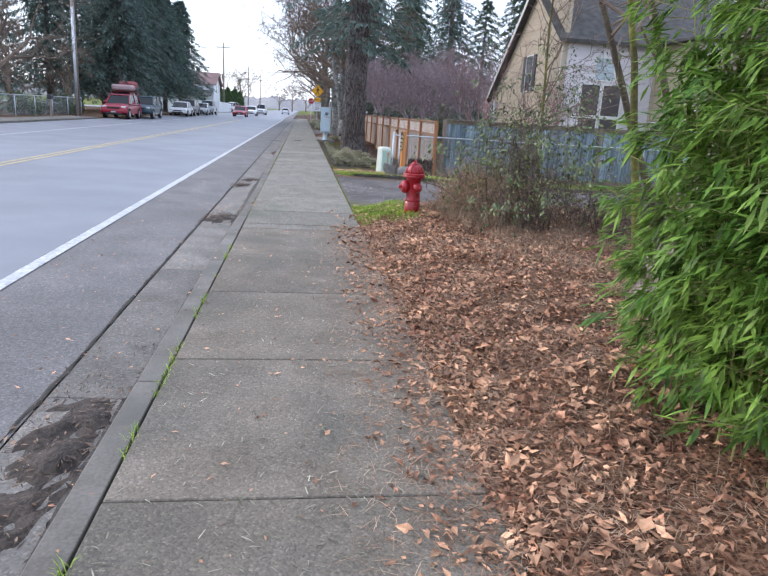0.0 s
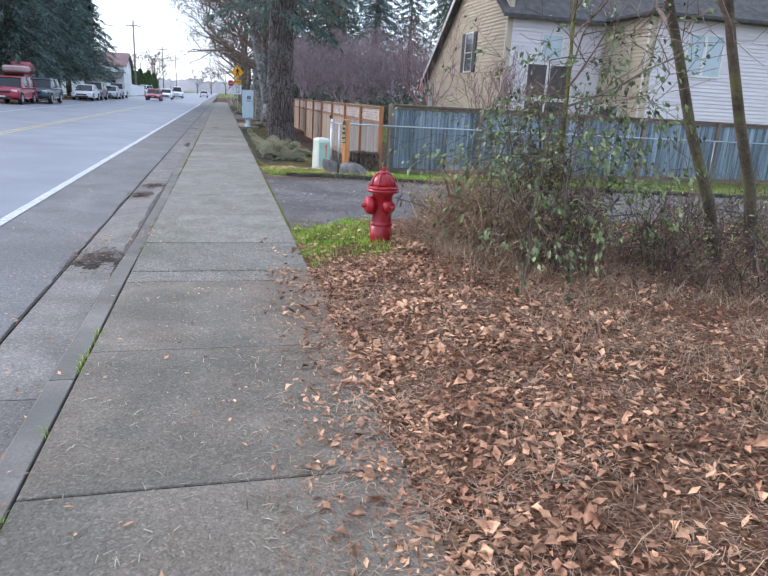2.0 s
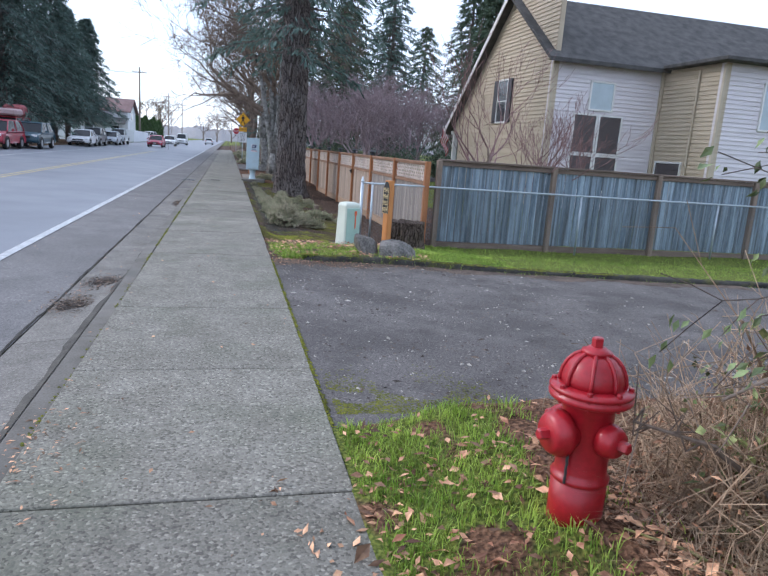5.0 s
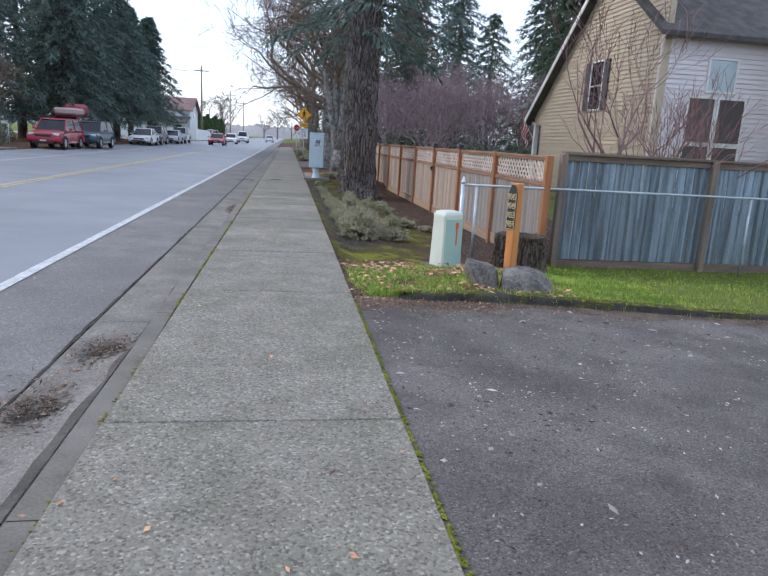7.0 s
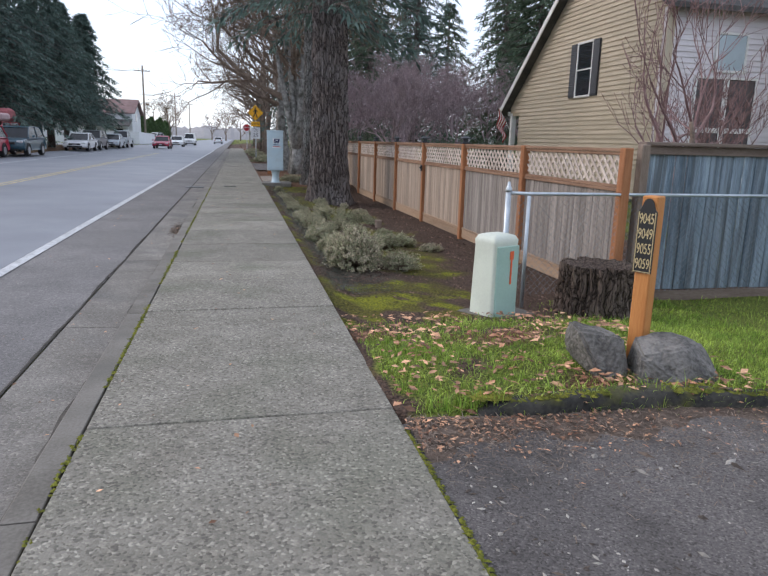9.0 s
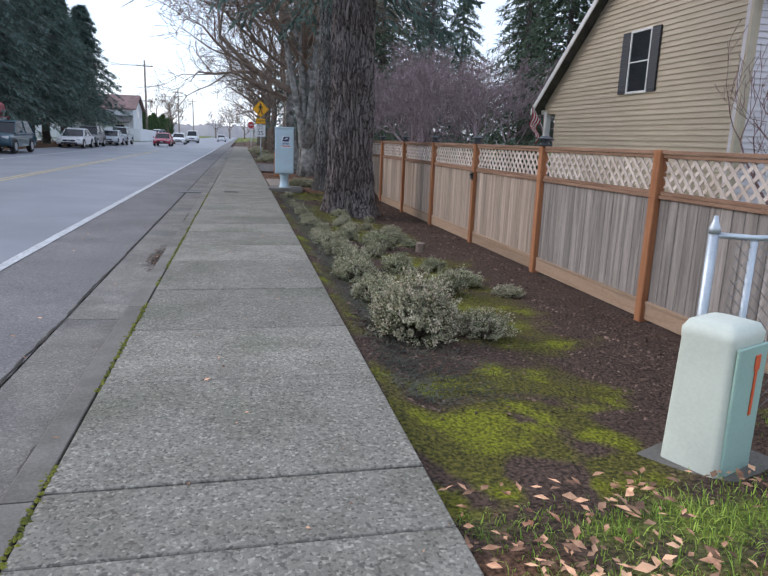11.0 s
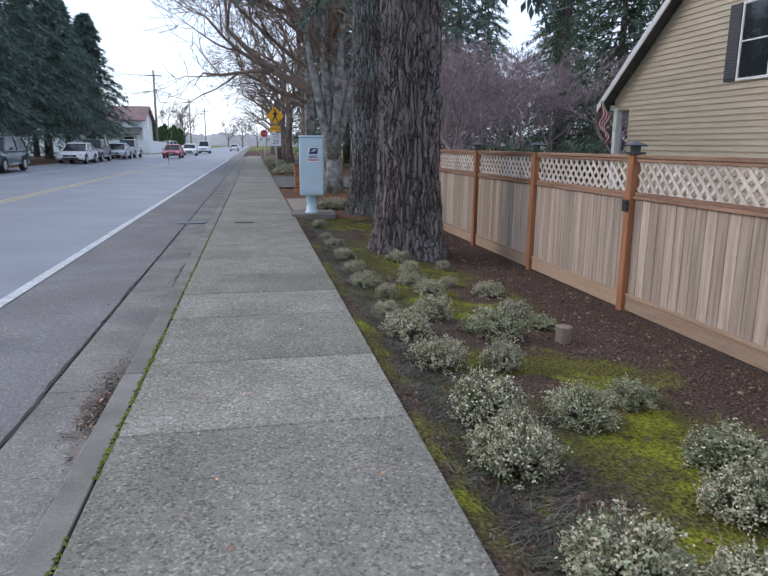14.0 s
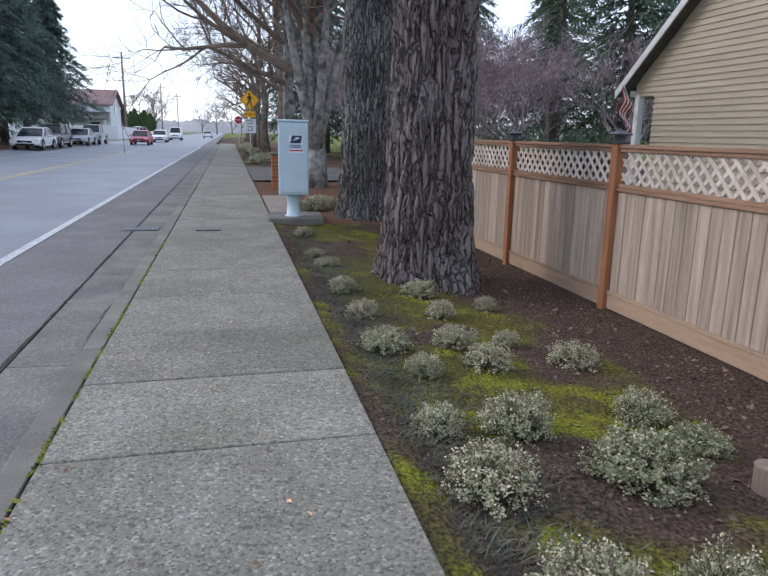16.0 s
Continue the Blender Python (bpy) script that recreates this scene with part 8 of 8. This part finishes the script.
for k in range(12):
    part("fence_panel", Shape().box((16.6, 0.1 + k * 1.5, 0.05), (16.65, 1.58 + k * 1.5, 1.75 - 0.02 * k), 0.01), WALL_WHITE, wf)


def hedge_column(x, y, w, h, seed):
    rng.seed(seed)
    t = thing("hedge_column", "narrow dark green columnar hedge tree", "hedge", (x, y, 0.1), group="hedge columns")
    lv = Shape()
    part("stem", Shape().tube([(0, 0, -0.2), (0, 0, h * 0.9)], [0.08, 0.02], 6), BARK, t)
    for k in range(900):
        f = rng.random()
        r = w * min(1, (1 - f) * 2.2 + 0.1) * rng.uniform(0.75, 1.1)
        a = rng.uniform(0, 6.28)
        lv.leaflet(Vector((r * math.cos(a), r * math.sin(a), h * f)), Vector((math.cos(a) * 0.4, math.sin(a) * 0.4, 1)) + rvec(0.3), Vector((math.cos(a), math.sin(a), 0)), 0.5, 0.22)
    part("foliage", lv, HEDGE, t)


for i in range(11):
    hedge_column(-17.5 + 0.3 * i, 140 + 2.2 * i, 1.0, 3.6 + 0.5 * (i % 3), 700 + i)


def hill(x0, x1, y, h, seed, mat, label):
    s = Shape()
    n = 700
    for j, (f, dy) in enumerate(((0, 0), (0.55, 12), (1.0, 30))):
        for i in range(n + 1):
            x = x0 + (x1 - x0) * i / n
            q = h * f * (0.8 + 0.35 * noise.noise((x * 0.006, seed, 0)) + 0.22 * noise.noise((x * 0.07, seed, f)) + 0.2 * noise.noise((x * 0.35, seed, f)))
            s.v.append((x, y + dy, q if f else -1))
    s.f = [(j * (n + 1) + i, j * (n + 1) + i + 1, (j + 1) * (n + 1) + i + 1, (j + 1) * (n + 1) + i) for j in range(2) for i in range(n)]
    tagged(new("backdrop", s.mesh("backdrop", mat, True)), label, "hills", kind="structure")


# distance haze is mixed into the hill's colour, hence the pale grey
HAZY_HILL = material("hazed_wooded_hill", (0.27, 0.265, 0.27), (0.36, 0.345, 0.34), 1.0, 0.05, 0.0, 0.6)
hill(-420, 420, 520, 11, 3.0, HAZY_HILL, "distant wooded hillside with haze painted into its pale colour")
# bare woods at the end of the road
for i in range(26):
    rng.seed(900 + i)
    bx, by = (-75 + 6.4 * i), 185 + 60 * rng.random()
    if -12 < bx < 4:
        by += 110
    bare_tree("distant_tree", "hazy bare tree at the end of the road", bx, by, 6 + 3 * rng.random(), 0.3, 900 + i, (0, 0), TWIG, TWIG, 3, 4, 6, 0.7, 0.2, 0.6, 0.1, "distant trees", None, 0.03, 0)

# ---- paving pieces: sidewalk slabs, kerb stones, gutter pans ----
JOINTS = [-5.2, -3.7, -2.2, -0.65, 0.86, 2.37, 3.9, 5.46, 7.0, 8.57, 8.91, 10.07, 11.8, 13.54, 16.56, 18.38, 18.86, 20.06, 21.13, 22.45, 23.9, 25.06, 26.3, 27.26, 28.27, 29.4, 30.57, 31.76, 33.3, 34.9, 36.4, 38.0, 39.5, 41.0, 42.6, 44.2]
y = 45.7
while y < 108:
    JOINTS.append(y)
    y += 1.6
sidewalk = tagged(new("sidewalk", Shape().box((-0.72, -5.2, -0.30), (0.82, 108, -0.13), 0.01).mesh("sidewalk", KERB)), "pale exposed-aggregate concrete sidewalk of jointed slabs", "sidewalk", kind="structure")


def slab(x0, x1, y0, y1, z0, z1, name, mat, parent, tilt=0.0):
    shear = Matrix.Identity(4)
    shear[1][0] = tilt
    me = Shape().box((x0, y0, z0), (x1, y1, z1), 0.006, shear).mesh(name, mat)
    ob = part(name, me, None, parent)
    ob.matrix_basis = pose(0, 0, random.uniform(-0.004, 0.003))
    return ob


def dip(y):
    return smooth01(8.6, 10.4, y) * (1 - smooth01(14.6, 16.4, y))


def block(name, x0, x1, y0, y1, za, zb, drop, mat, parent):
    """A long paving block whose top follows the dip of the driveway mouth; only the pan's inner edge rises."""
    s, n = Shape(), 6
    for j in range(n + 1):
        y = y0 + (y1 - y0) * j / n
        d = drop * dip(y)
        l, r = za[0] + (d if drop < 0 else 0), zb[1] + d
        s.v += [(x0, y, -0.22), (x0, y, l - 0.008), (x0 + 0.009, y, l), (x1 - 0.004, y, r), (x1, y, r - 0.004), (x1, y, -0.22)]
    s.f = [(6 * j + i, 6 * j + i + 1, 6 * j + i + 7, 6 * j + i + 6) for j in range(n) for i in range(5)] + [(5, 4, 3, 2, 1, 0), tuple(6 * n + i for i in range(6))]
    part(name, s, mat, parent)


for y0, y1 in zip(JOINTS, JOINTS[1:]):
    slab(-0.732, 0.83, y0 + 0.006, y1 - 0.006, -0.12, 0.0, "slab", CONCRETE_OLD if y1 < 8.7 else CONCRETE, sidewalk, 0.012)
kerb_run = tagged(new("kerb", Shape().box((-0.87, -6, -0.36), (-0.75, 109, -0.20), 0.01).mesh("kerb", KERB)), "grey concrete kerb of long stones", "kerb", kind="structure")
gutter_run = tagged(new("gutter", Shape().box((-1.36, -6, -0.36), (-0.89, 109, -0.22), 0.01).mesh("gutter", GUTTER)), "grey concrete gutter pan with stained joints", "gutter", kind="structure")
y = -5.6
while y < 106:
    block("kerb_stone", -0.88, -0.746, y + 0.005, y + 3.045, (-0.004, -0.002), (-0.004, -0.002), -0.03, KERB, kerb_run)
    block("gutter_pan", -1.365, -0.884, y + 0.006, y + 3.044, (-0.104, -0.115), (-0.104, -0.115), 0.07, GUTTER, gutter_run)
    y += 3.05
